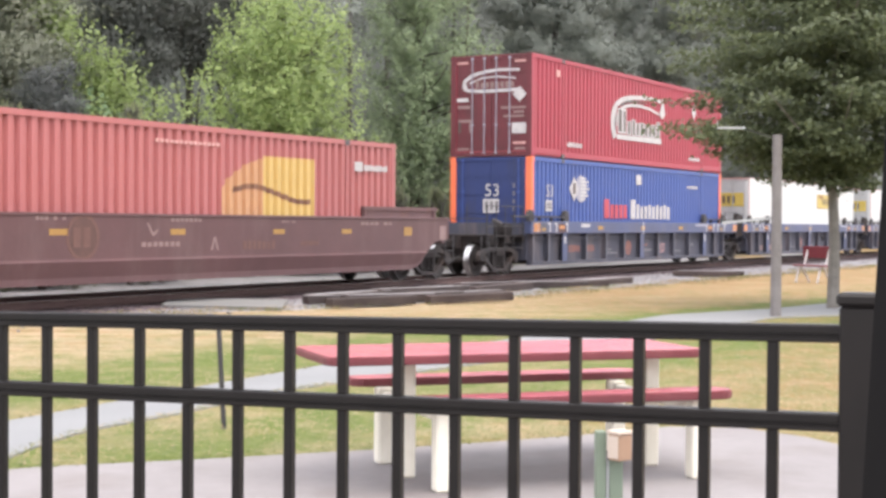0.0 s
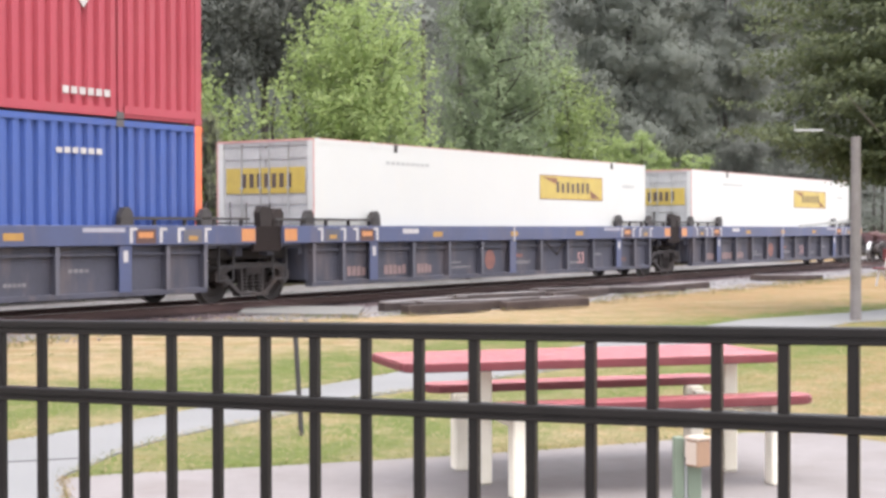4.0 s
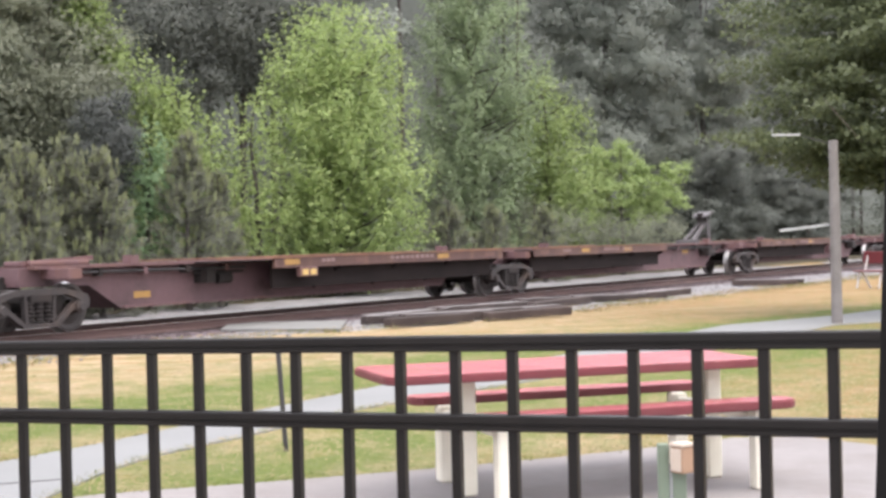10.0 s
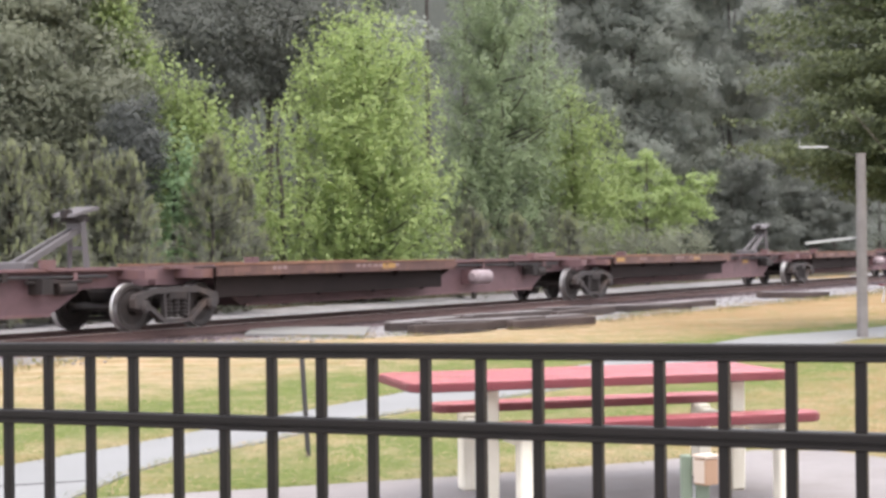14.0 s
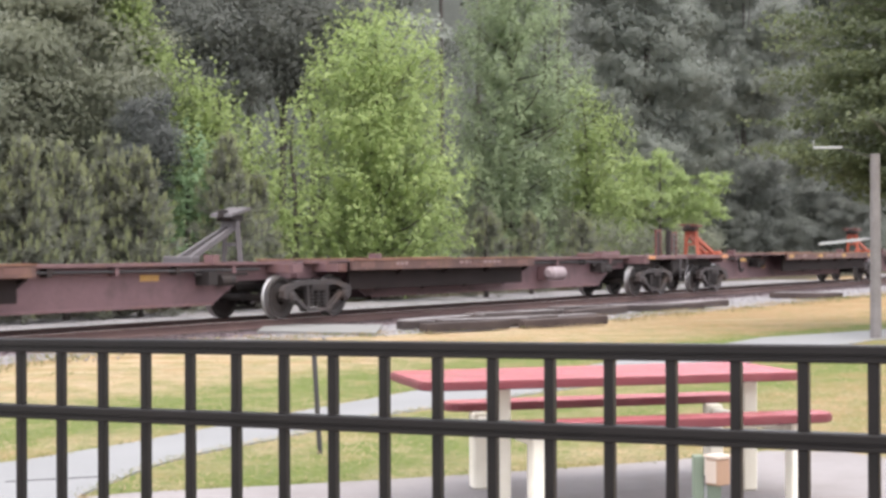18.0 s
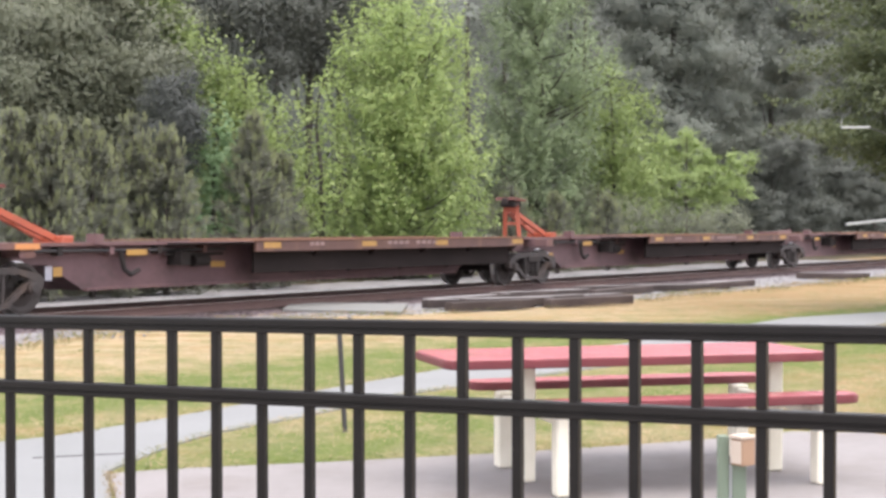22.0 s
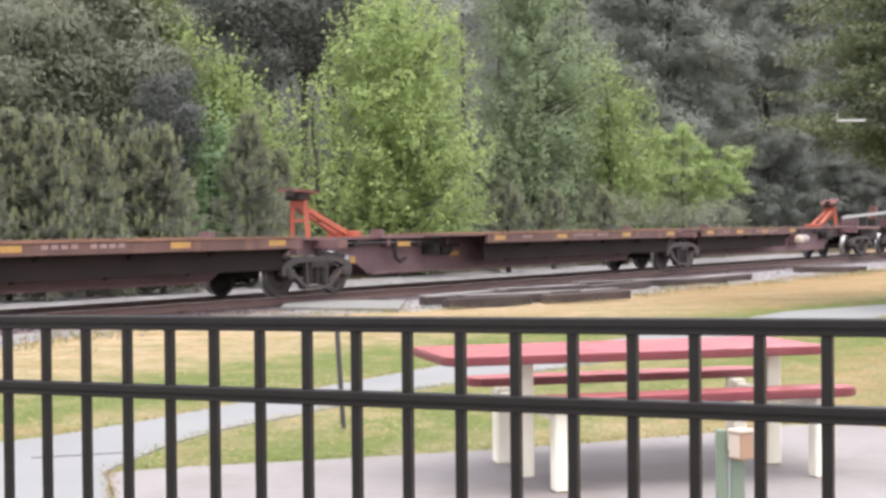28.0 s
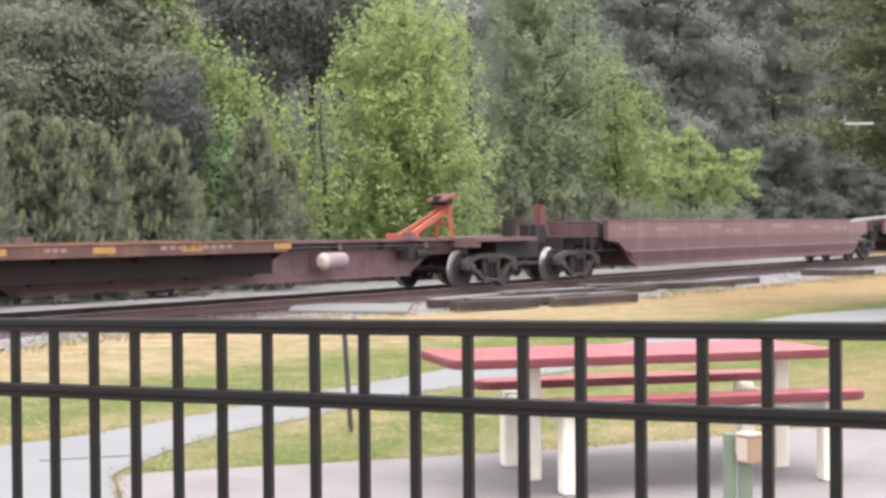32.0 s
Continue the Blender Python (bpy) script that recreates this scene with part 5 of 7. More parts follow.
mark(low, 7.34, 7.74, 1.18, 1.80, Y, WHITE_MARK, "lettering", "white letter")
bars(low, 7.84, 10.95, 1.18, 1.66, Y, WHITE_MARK, 9, 16, gap=0.32)
bm = bmesh.new()
rod(bm, (3.42, Y - 0.004, 2.06), (3.42, Y, 2.06), 0.41, 0.41, 28)
part("globe_emblem", bm, PALE_MARK, low, "pale round globe emblem")
for k in range(7):
    z = 1.72 + 0.105 * k
    hw2 = math.sqrt(max(0.41 ** 2 - (z - 2.05) ** 2, 0.01))
    mark(low, 3.35, 3.42 + hw2 + (0.18 if k % 2 else 0.06), z, z + 0.055, Y - 0.004, WHITE_MARK, "globe_stripe", "white stripe of the globe emblem")
bm = bmesh.new()
prism(bm, [(2.57, 2.05), (2.91, 2.42), (3.25, 2.05), (2.91, 1.68)], Y - 0.009, Y - 0.004)
part("globe_emblem", bm, WHITE_MARK, low, "white diamond of the globe emblem")
block("globe_emblem", (2.82, 3.0, Y - 0.012, Y - 0.009, 1.9, 2.22), DARK_MARK, low, "dark initial in the diamond")
mark(low, 7.8, 8.24, 2.30, 2.62, Y, WHITE_MARK, "placard")
bars(low, 12.55, 13.65, 2.28, 2.38, Y, WHITE_MARK, 6, 17)


def freight_box(car, x, sign_x):
    b = container(car, x, 0.40, BOX_WHITE, "smooth", label="smooth white container with yellow name panels in a blue well car")
    s = mark(b, sign_x, sign_x + 3.65, 1.80, 2.44, -1.297, LEMON, "name_panel", "yellow name panel with a dark border")
    bars(s, sign_x + 0.92, sign_x + 2.95, 1.99, 2.27, -1.302, DARK_MARK, 7, 31, gap=0.5)
    bm = bmesh.new()
    prism(bm, [(sign_x + 0.12, 2.38), (sign_x + 0.95, 2.2), (sign_x + 0.95, 2.36)], -1.304, -1.301)
    prism(bm, [(sign_x + 3.5, 1.86), (sign_x + 2.85, 2.1), (sign_x + 2.95, 1.86)], -1.304, -1.301)
    for dz in (1.80, 2.42):
        slab(bm, sign_x, sign_x + 3.65, -1.304, -1.301, dz, dz + 0.022)
    for dx in (0, 3.63):
        slab(bm, sign_x + dx, sign_x + dx + 0.022, -1.304, -1.301, 1.80, 2.44)
    part("panel_border", bm, LIP_RUST, s)
    lock_rods(b, (-0.62, -0.12, 0.12, 0.62), GALV)
    for z in (0.55, 1.05, 1.55, 2.05, 2.5):
        block("door_rib", (0.012, 0.03, -1.1, 1.1, z, z + 0.16), GALV if z in (1.05,) else DOOR_WHITE, b)
    s2 = block("name_panel", (0.004, 0.012, -1.05, 1.05, 1.78, 2.32), LEMON, b, "yellow name panel on the doors")
    for k in range(7):
        block("lettering", (0.0, 0.004, 0.62 - 0.2 * k - 0.12, 0.62 - 0.2 * k, 1.9, 2.2), DARK_MARK, s2)
    bars(b, 2.6, 4.4, 2.45, 2.52, -1.297, GALV, 9, 33)
    bars(b, 14.6, 15.4, 2.2, 2.28, -1.297, GALV, 5, 34)
    for s in (-1, 1):
        block("roof_edge", (0, 16.15, min(s * 1.285, s * 1.302), max(s * 1.285, s * 1.302), 2.885, 2.905), PINK_MARK, b, "rusty upper edge")
        block("frame_edge", (-0.012, 0.004, min(s * 1.27, s * 1.30), max(s * 1.27, s * 1.30), 0.1, 2.9), PINK_MARK, b, "rusty edge of the door frame")
    block("frame_edge", (-0.012, 0.004, -1.3, 1.3, 2.86, 2.9), PINK_MARK, b)
    for px in (2.98, 13.9):
        block("lift_fitting", (px - 0.07, px + 0.07, -1.304, -1.29, 2.72, 2.9), DARK_STEEL, b)
    return b


blue_b, n = well_car(57.75, 74.25, (76.1,), "ribbed", "grimy blue ribbed well car carrying a white container", number_at=0.728)
freight_box(blue_b, 58.03 - 57.75, 67.68 - 58.03)
bm = bmesh.new()
sag = [(10.03, 1.10), (10.35, 0.92), (10.69, 0.75), (11.01, 1.02), (11.35, 1.10)]
for (xa, za), (xb, zb) in zip(sag, sag[1:]):
    rod(bm, (xa, -1.40, za), (xb, -1.40, zb), 0.022, 0.022, 8)
part("loose_strap", bm, TRUCK_STEEL, blue_b, "dark strap hanging loose below the top chord")
blue_c, n = well_car(77.4, 93.65, (95.6,), "ribbed", "grimy blue ribbed well car carrying a white container", number_at=0.64)
freight_box(blue_c, 77.69 - 77.4, 87.24 - 77.69)
coupler(blue_c, 19.2 - 0.6, 21.2)


def hitch(car, x, strut, mat, tall):
    """A trailer stand: two legs, a head plate, a slanting strut."""
    h = part("trailer_hitch", _hitch_legs(x, tall), mat, car, "raised trailer hitch")
    bm = bmesh.new()
    for y in (-0.15, 0.15):
        bar(bm, (x, y * 0.6, tall - 0.28), (x + strut, y, 1.2), 0.08, 0.11)
    bar(bm, (x + 0.5 * strut, -0.15, (tall + 0.92) / 2), (x + 0.5 * strut, 0.15, (tall + 0.92) / 2), 0.06, 0.06)
    part("strut", bm, mat, h)
    lift = 0.07 if strut < 0 else -0.02
    bm = bmesh.new()
    prism(bm, [(x - 0.30, tall - lift), (x + 0.30, tall + lift), (x + 0.28, tall + lift + 0.06), (x - 0.28, tall - lift + 0.06)], -0.28, 0.28)
    part("head_plate", bm, HITCH_GREY if mat is HITCH_GREY else HITCH_RUST, h)
    bm = bmesh.new()
    slab(bm, x - 0.2, x + 0.14, -0.22, 0.22, tall - 0.16, tall - 0.02, bevel=0.03)
    slab(bm, x - 0.3, x - 0.16, -0.10, 0.10, tall - 0.10, tall + 0.07, bevel=0.02)
    part("lock_jaw", bm, TRUCK_STEEL, h, "dark lock jaw")
    bm = bmesh.new()
    slab(bm, min(x + strut * 0.95, x + strut * 1.12), max(x + strut * 0.95, x + strut * 1.12), -0.38, 0.38, 1.12, 1.27, bevel=0.02)
    part("strut_foot", bm, mat, h)


def _hitch_legs(x, tall):
    bm = bmesh.new()
    for y in (-0.22, 0.22):
        bar(bm, (x + 0.05, y, 1.1), (x, y * 0.7, tall - 0.02), 0.08, 0.10)
    bar(bm, (x, -0.2, tall - 0.2), (x, 0.2, tall - 0.2), 0.1, 0.16)
    bar(bm, (x + 0.03, -0.22, 1.5), (x + 0.03, 0.22, 1.5), 0.06, 0.07)
    return bm


def spine_unit(s0, s1, reverse, stand, tank, seed, first=False):
    """A skeleton unit: deep centre sill, side decks over half its length, hitch at one end."""
    rng = random.Random(seed)
    label = "rusty brown skeleton flat car" + {"grey": " with a raised grey trailer hitch", "orange": " with a raised orange trailer hitch", "": " with its hitch folded down"}[stand]
    car = car_at("spine_car", s0, label, "flat car", "freight train")
    n = s1 - s0
    d0, d1 = (6.1, n - 0.9) if reverse else (0.9, n - 7.7)

    deep0, deep1 = 2.2, n - 2.2
    bm = bmesh.new()
    prism(bm, [(0.1, 1.12), (n - 0.1, 1.12), (n - 0.1, 0.80), (deep1 + 0.45, 0.78), (deep1 - 0.35, 0.33), (deep0 + 0.35, 0.33), (deep0 - 0.45, 0.78), (0.1, 0.80)], -0.46, 0.46)
    part("centre_sill", bm, SILL_BROWN, car)
    for y in (-0.56, 0.56):
        block("sill_flange", (0.3, n - 0.3, y - 0.10, y + 0.10, 1.10, 1.15), SPINE_BROWN, car)
    bm = bmesh.new()
    prism(bm, [(deep0 + 0.35, 0.33), (deep1 - 0.35, 0.33), (deep1 - 0.42, 0.37), (deep0 + 0.42, 0.37)], -0.54, 0.54)
    part("lower_flange", bm, SPINE_BROWN, car)
    for s in (-1, 1):
        ya, yb = min(s * 1.22, s * 1.30), max(s * 1.22, s * 1.30)
        block("deck_edge", (d0, d1, ya, yb, 0.95, 1.16), DECK_RUST, car, bevel=0.008)
        # Added dark strip, made deep to stand for the shade below the deck.
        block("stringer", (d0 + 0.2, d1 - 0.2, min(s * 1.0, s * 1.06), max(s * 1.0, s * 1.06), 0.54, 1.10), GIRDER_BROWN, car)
        e0 = d0 - 1.7 if reverse else d0      # the bare lip reaches past the deck
        block("deck_lip", (e0, d1, min(s * 1.19, s * 1.325), max(s * 1.19, s * 1.325), 1.16, 1.185), LIP_RUST, car)
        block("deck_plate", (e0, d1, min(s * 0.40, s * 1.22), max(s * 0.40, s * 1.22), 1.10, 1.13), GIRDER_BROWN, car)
        k = int((d1 - d0) / 1.9)
        for i in range(1, k + 1):
            x = d0 + 0.15 + (d1 - d0 - 0.3) * i / k
            bm = bmesh.new()
            a = [bm.verts.new((x + dx, s * yy, zz)) for dx in (-0.04, 0.04) for yy, zz in ((0.46, 0.48), (0.46, 1.1), (1.22, 1.1), (1.22, 0.93))]
            bm.faces.new(a[:4])
            bm.faces.new(a[4:][::-1])
            for q in range(4):
                bm.faces.new((a[q], a[(q + 1) % 4], a[4 + (q + 1) % 4], a[4 + q]))
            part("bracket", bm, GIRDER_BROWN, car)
    # reflectors, stencils and small gear along the near edge
    for i in range(4):
        x = d0 + 0.35 + (d1 - d0 - 1.0) * (i + rng.uniform(-0.12, 0.12)) / 3
        worn = seed < 60 and rng.random() < 0.6
        mark(car, x, x + 0.5, 1.015, 1.125, -1.302, FADED_OCHRE if worn else OCHRE, "reflector", "worn dull reflective patch" if worn else "yellow reflective patch")
    for i in range(2):
        x = d0 + 1.6 + 2.6 * i
        bars(car, x, x + (1.9 if i else 0.5), 1.05, 1.125, -1.302, FADED_MARK, 9 if i else 3, seed + i, "stencil")
    if seed == 40:
        box = block("marker_box", (6.9, 7.5, -1.34, -1.22, 0.76, 0.96), SPINE_BROWN, car, bevel=0.01)
        for x in (6.96, 7.24):
            mark(box, x, x + 0.2, 0.79, 0.91, -1.342, YELLOW, "reflector", "pale yellow reflector")
    for x, w, z, h, m in ((2.9, 0.45, 0.5, 0.12, OCHRE),) if seed == 40 else (((1.70, 0.16, 0.52, 0.24, PALE_MARK), (1.88, 0.2, 0.58, 0.16, OCHRE), (5.75, 0.4, 0.66, 0.11, OCHRE)) if reverse else () if tank else ((n - 4.5, 0.5, 0.82, 0.12, OCHRE),)):
        mark(car, x, x + w, z, z + h, -0.462, m, "reflector")
    if reverse and seed > 40:
        mark(car, 3.4, 3.9, 0.92, 1.02, -0.64, OCHRE, "reflector", "yellow reflective plate")
        bm = bmesh.new()
        for (xa, za), (xb, zb) in zip(((3.28, 0.98), (3.36, 0.68), (3.52, 0.58)), ((3.36, 0.68), (3.52, 0.58), (3.72, 0.66))):
            rod(bm, (xa, -0.62, za), (xb, -0.62, zb), 0.045, 0.045, 8)
        part("air_hose", bm, TRUCK_STEEL, car)
    for x in (0.75, n - 0.75):
        block("end_beam", (x - 0.16, x + 0.16, -1.15, 1.15, 0.93, 1.10), SPINE_BROWN, car)
    bm = bmesh.new()
    x = n - 3.2 if not reverse else 4.4
    rod(bm, (x, -0.62, 0.92), (x + 1.5, -0.62, 0.92), 0.03, 0.03, 6)
    slab(bm, x + 0.2, x + 0.45, -0.8, -0.46, 0.72, 0.98)
    rod(bm, (x + 0.7, -0.6, 0.8), (x + 1.1, -0.6, 0.8), 0.11, 0.11, 10)
    part("brake_gear", bm, TRUCK_STEEL, car)
    # train pipe with hangers along the bare part of the sill
    p0, p1 = (1.3, d0 - 0.1) if reverse else (d1 + 0.1, n - 1.3)
    bm = bmesh.new()
    rod(bm, (p0, -0.6, 1.02), (p1, -0.6, 1.0), 0.028, 0.028, 8)
    part("train_pipe", bm, DARK_STEEL, car)
    for k in range(4):
        x = p0 + (p1 - p0) * (k + 0.5) / 4
        block("pipe_hanger", (x - 0.05, x + 0.05, -0.64, -0.46, 0.94, 1.08), SPINE_BROWN if k % 2 else TRUCK_STEEL, car)
    for x in (2.7, n - 2.7):
        block("deck_stop", (x - 0.09, x + 0.09, -0.72, -0.48, 1.12, 1.3), SPINE_BROWN, car)
    if tank:
        bm = bmesh.new()
        rod(bm, (n - 6.08, -0.85, 0.73), (n - 5.44, -0.85, 0.73), 0.175, 0.175, 18)
        tk = part("air_tank", bm, TANK_LILAC, car, "faded lilac-grey air tank")
        for xa, xb, ra, rb in ((n - 5.44, n - 5.36, 0.175, 0.09), (n - 6.16, n - 6.08, 0.09, 0.175)):
            bm = bmesh.new()
            rod(bm, (xa, -0.85, 0.73), (xb, -0.85, 0.73), ra, rb, 18)
            part("tank_end", bm, PALE_TAN if seed > 60 else TANK_LILAC, tk)
        for x in (n - 6.0, n - 5.6):
            block("strap", (x - 0.03, x + 0.03, -0.9, -0.45, 0.56, 0.9), SPINE_BROWN, tk)
    if stand == "grey":
        hitch(car, n - 1.45, -1.4, HITCH_GREY, 2.12)
    elif stand == "orange" and reverse:
        hitch(car, 0.75, 1.5, HITCH_ORANGE, 2.08)
    elif stand == "orange":
        hitch(car, n - 0.45, -1.6, HITCH_ORANGE, 2.08)
    else:
        x = n - 1.6 if not reverse else 1.2
        bm = bmesh.new()
        slab(bm, x - 0.7, x + 0.7, -0.35, 0.35, 1.15, 1.24, bevel=0.02)
        bar(bm, (x - 0.8, -0.2, 1.2), (x + 0.9, -0.2, 1.27), 0.08, 0.08)
        part("folded_hitch", bm, SPINE_BROWN, car, "trailer hitch folded flat")
    if first:
        truck(car, 0)
    truck(car, n)
    return car, n


A_CUTS = (99.66, 116.0, 133.4, 150.35, 167.6, 183.9)
for i, (rev, stand, tank) in enumerate(((True, "", False), (False, "grey", False), (False, "", True), (False, "grey", False), (False, "", True))):
    car, n = spine_unit(A_CUTS[i], A_CUTS[i + 1], rev, stand, tank, 40 + i, i == 0)
    if i == 0:
        coupler(car, -2.4, 0.2)
    if i == 4:
        # folded rails and ladders at the end of the set
        for xa, xb, hgt in ((n + 1.35, n + 1.68, 1.95), (n + 2.45, n + 2.85, 1.9)):
            bm = bmesh.new()
            for x in (xa, xb):
                bar(bm, (x, -0.45, 1.12), (x, -0.45, hgt), 0.05, 0.06)
            bar(bm, (xa, -0.45, hgt - 0.05), (xb, -0.45, hgt - 0.05), 0.05, 0.06)
            part("end_rail", bm, HITCH_RUST, car)
        block("rail_plate", (n + 1.40, n + 1.63, -0.46, -0.43, 1.16, 1.88), TRUCK_STEEL, car)
        block("rail_plate", (n + 2.46, n + 2.66, -0.44, -0.41, 1.30, 1.86), HITCH_RUST, car)
        block("brake_stand", (n + 2.28, n + 2.42, -0.5, -0.34, 1.12, 1.95), TRUCK_STEEL, car, bevel=0.02)
        block("draft_box", (n - 0.9, n + 1.9, -0.7, 0.7, 0.52, 1.05), TRUCK_STEEL, car, bevel=0.03)
        block("reservoir", (n + 1.15, n + 2.0, -1.1, -0.72, 0.62, 1.04), TRUCK_STEEL, car, bevel=0.05)
        mark(car, n - 0.75, n - 0.3, 1.06, 1.155, -1.202, ORANGE_REFLECTOR, "reflector", "orange reflective patch")
        for z in (1.25, 1.45, 1.65, 1.8):
            block("rung", (n + 2.47, n + 2.83, -0.48, -0.45, z, z + 0.03), HITCH_GREY, car)
        for x in (n + 2.58, n + 2.7):
            block("rung", (x, x + 0.02, -0.485, -0.46, 1.2, 1.84), HITCH_GREY, car)
        block("end_platform", (n - 0.9, n + 2.0, -1.2, 1.2, 1.06, 1.16), SPINE_BROWN, car)
        block("end_sill", (n + 0.2, n + 2.0, -0.4, 0.4, 0.7, 1.06), TRUCK_STEEL, car)
        coupler(car, n + 1.4, n + 3.0)
        bm = bmesh.new()
        for x in (n + 1.5, n + 1.95):
            bar(bm, (x, -1.2, 0.35), (x, -1.2, 1.1), 0.03, 0.03)
        for z in (0.36, 0.72):
            bar(bm, (n + 1.5, -1.2, z), (n + 1.95, -1.2, z), 0.03, 0.03)
        part("step", bm, HITCH_GREY, car)
B_CUTS = (188.2, 204.9, 222.45, 240.1, 257.45, 273.7)
for i, (rev, stand, tank) in enumerate(((True, "orange", False), (True, "orange", False), (True, "", False), (True, "orange", False), (False, "orange", True))):
    car, n = spine_unit(B_CUTS[i], B_CUTS[i + 1], rev, stand, tank, 60 + i, i == 0)
    if i == 0:
        block("end_platform", (-1.6, 1.0, -1.2, 1.2, 1.06, 1.16), SPINE_BROWN, car)
        block("draft_box", (-1.4, 0.8, -0.7, 0.7, 0.50, 1.05), TRUCK_STEEL, car, bevel=0.03)
        mark(car, 0.45, 0.95, 1.06, 1.155, -1.202, ORANGE_REFLECTOR, "reflector", "orange reflective patch")
    if i == 4:
        block("end_platform", (n - 0.9, n + 1.9, -1.2, 1.2, 1.06, 1.16), SPINE_BROWN, car)
        block("end_board", (n + 3.02, n + 3.27, -0.66, -0.42, 1.1, 1.95), HITCH_RUST, car, "upright rusty end board")
        block("end_board", (n + 2.95, n + 3.2, -0.72, -0.68, 1.1, 1.3), TRUCK_STEEL, car)
        block("brake_stand", (n + 1.3, n + 1.5, -0.85, -0.55, 1.16, 1.62), TRUCK_STEEL, car, bevel=0.02)
        block("valve_box", (n + 2.2, n + 2.75, -0.95, -0.5, 0.95, 1.46), TRUCK_STEEL, car, bevel=0.03)
        bm = bmesh.new()
        for x in (n + 1.7, n + 2.1):
            rod(bm, (x, -1.1, 1.1), (x, -1.1, 1.55), 0.02, 0.02, 6)
        rod(bm, (n + 1.7, -1.1, 1.55), (n + 2.1, -1.1, 1.55), 0.02, 0.02, 6)
        part("grab_iron", bm, DARK_STEEL, car)
        block("brake_gear", (n + 0.4, n + 2.4, -0.95, 0.9, 0.62, 1.05), TRUCK_STEEL, car, bevel=0.03)
        coupler(car, n + 1.4, n + 3.0)
well_car(280.6, 297.6, (277.9, 300.4), "plain", "empty oxide-red well car with faded stencils")
well_car(303.4, 320.4, (322.2,), "plain", "empty oxide-red well car with faded stencils")


# ---- trees ----
def spot(r, lat):
    """A place in the wood: bearing r (x over y) and metres behind the track."""
    y = (TRACK + lat) / (0.5364 - 0.8439 * r)
    return r * y, y


def ground_rise(lat):
    return min(max((lat - 6) / 12, 0), 1) * 0.8


ARC = 1 / 2678.0      # small steps of angle: trees are set out by bearing and slope from the viewpoint


def bearing(h):
    return (h - 784) * ARC - 0.0244


def slope(v):
    return (411 - v) * ARC


def unit(v):
    return v / (np.linalg.norm(v, axis=1)[:, None] + 1e-9)


def leaf_mesh(name, centres, size, rng, material, droop=0.0, slim=1.0, upright=0.0, face=None, loose=0.3, along=None):
    """One small pointed leaf at each centre, each turned its own way: flat against face, or with its length near along."""
    n = len(centres)
    u = rng.normal(size=(n, 3))
    if along is not None:
        u = along + u * loose
    u[:, 2] = u[:, 2] * (1 - upright) + upright * 2.2 - droop
    u = unit(u)
    away = rng.normal(size=(n, 3)) if face is None else face + rng.normal(size=(n, 3)) * loose
    w = np.cross(u, away)
    if face is not None:
        u = unit(np.cross(away, w))
    w = unit(w)
    s = size * rng.uniform(0.6, 1.35, (n, 1))
    v = np.empty((n, 4, 3))
    v[:, 0] = centres - u * s * 0.5
    v[:, 1] = centres + w * s * 0.36 * slim
    v[:, 2] = centres + u * s * 0.5
    v[:, 3] = centres - w * s * 0.36 * slim
    me = bpy.data.meshes.new(name)
    me.vertices.add(4 * n)
    me.vertices.foreach_set("co", v.ravel())
    me.loops.add(4 * n)
    me.loops.foreach_set("vertex_index", np.arange(4 * n, dtype=np.int32))
    me.polygons.add(n)
    me.polygons.foreach_set("loop_start", np.arange(0, 4 * n, 4, dtype=np.int32))
    me.update(calc_edges=True)
    me.materials.append(material)
    return me


def clumps(rng, lobes, tufts, per, spread, hollow=0.55, flat=0.8):
    """Leaf places: tufts scattered in the outer part of each lobe (centre, radii), leaves round each tuft."""
    out, facing_out = [], []
    vols = np.array([l[1][0] * l[1][1] + l[1][0] * l[1][2] + l[1][1] * l[1][2] for l in lobes])
    for (c, r), share in zip(lobes, vols / vols.sum()):
        k = max(4, int(tufts * share))
        d = unit(rng.normal(size=(k, 3)))
        q = rng.uniform(hollow ** 3, 1.0, (k, 1)) ** (1 / 3) * rng.uniform(0.84, 1.16, (k, 1))
        t = np.array(c) + d * q * np.array(r)
        f = t[:, None, :] + rng.normal(size=(k, per, 3)) * spread * np.array((1, 1, flat)) * rng.uniform(0.5, 1.3, (k, 1, 1))
        out.append(f.reshape(-1, 3))
        g = (f - t[:, None, :]) / spread * 0.4 + d[:, None, :] + np.array((0, 0, 0.45))
        facing_out.append(unit(g.reshape(-1, 3)))
    return np.concatenate(out), np.concatenate(facing_out)


def tube(pts, radii, sides):
    """One closed, tapering stem through pts."""
    bm = bmesh.new()
    rings = []
    for k, (p, q) in enumerate(zip(pts, radii)):
        d = (Vector(pts[min(k + 1, len(pts) - 1)]) - Vector(pts[max(k - 1, 0)])).normalized()
        u = d.orthogonal().normalized()
        w = d.cross(u)
        rings.append([bm.verts.new(Vector(p) + (u * math.cos(6.2832 * i / sides) + w * math.sin(6.2832 * i / sides)) * q) for i in range(sides)])
    for low, top in zip(rings, rings[1:]):
        near = min(range(sides), key=lambda i: (top[i].co - low[0].co).length)
        for i in range(sides):
            bm.faces.new((low[i], low[(i + 1) % sides], top[(i + 1 + near) % sides], top[(i + near) % sides]))
    bm.faces.new(rings[0][::-1])
    bm.faces.new(rings[-1])
    return bm


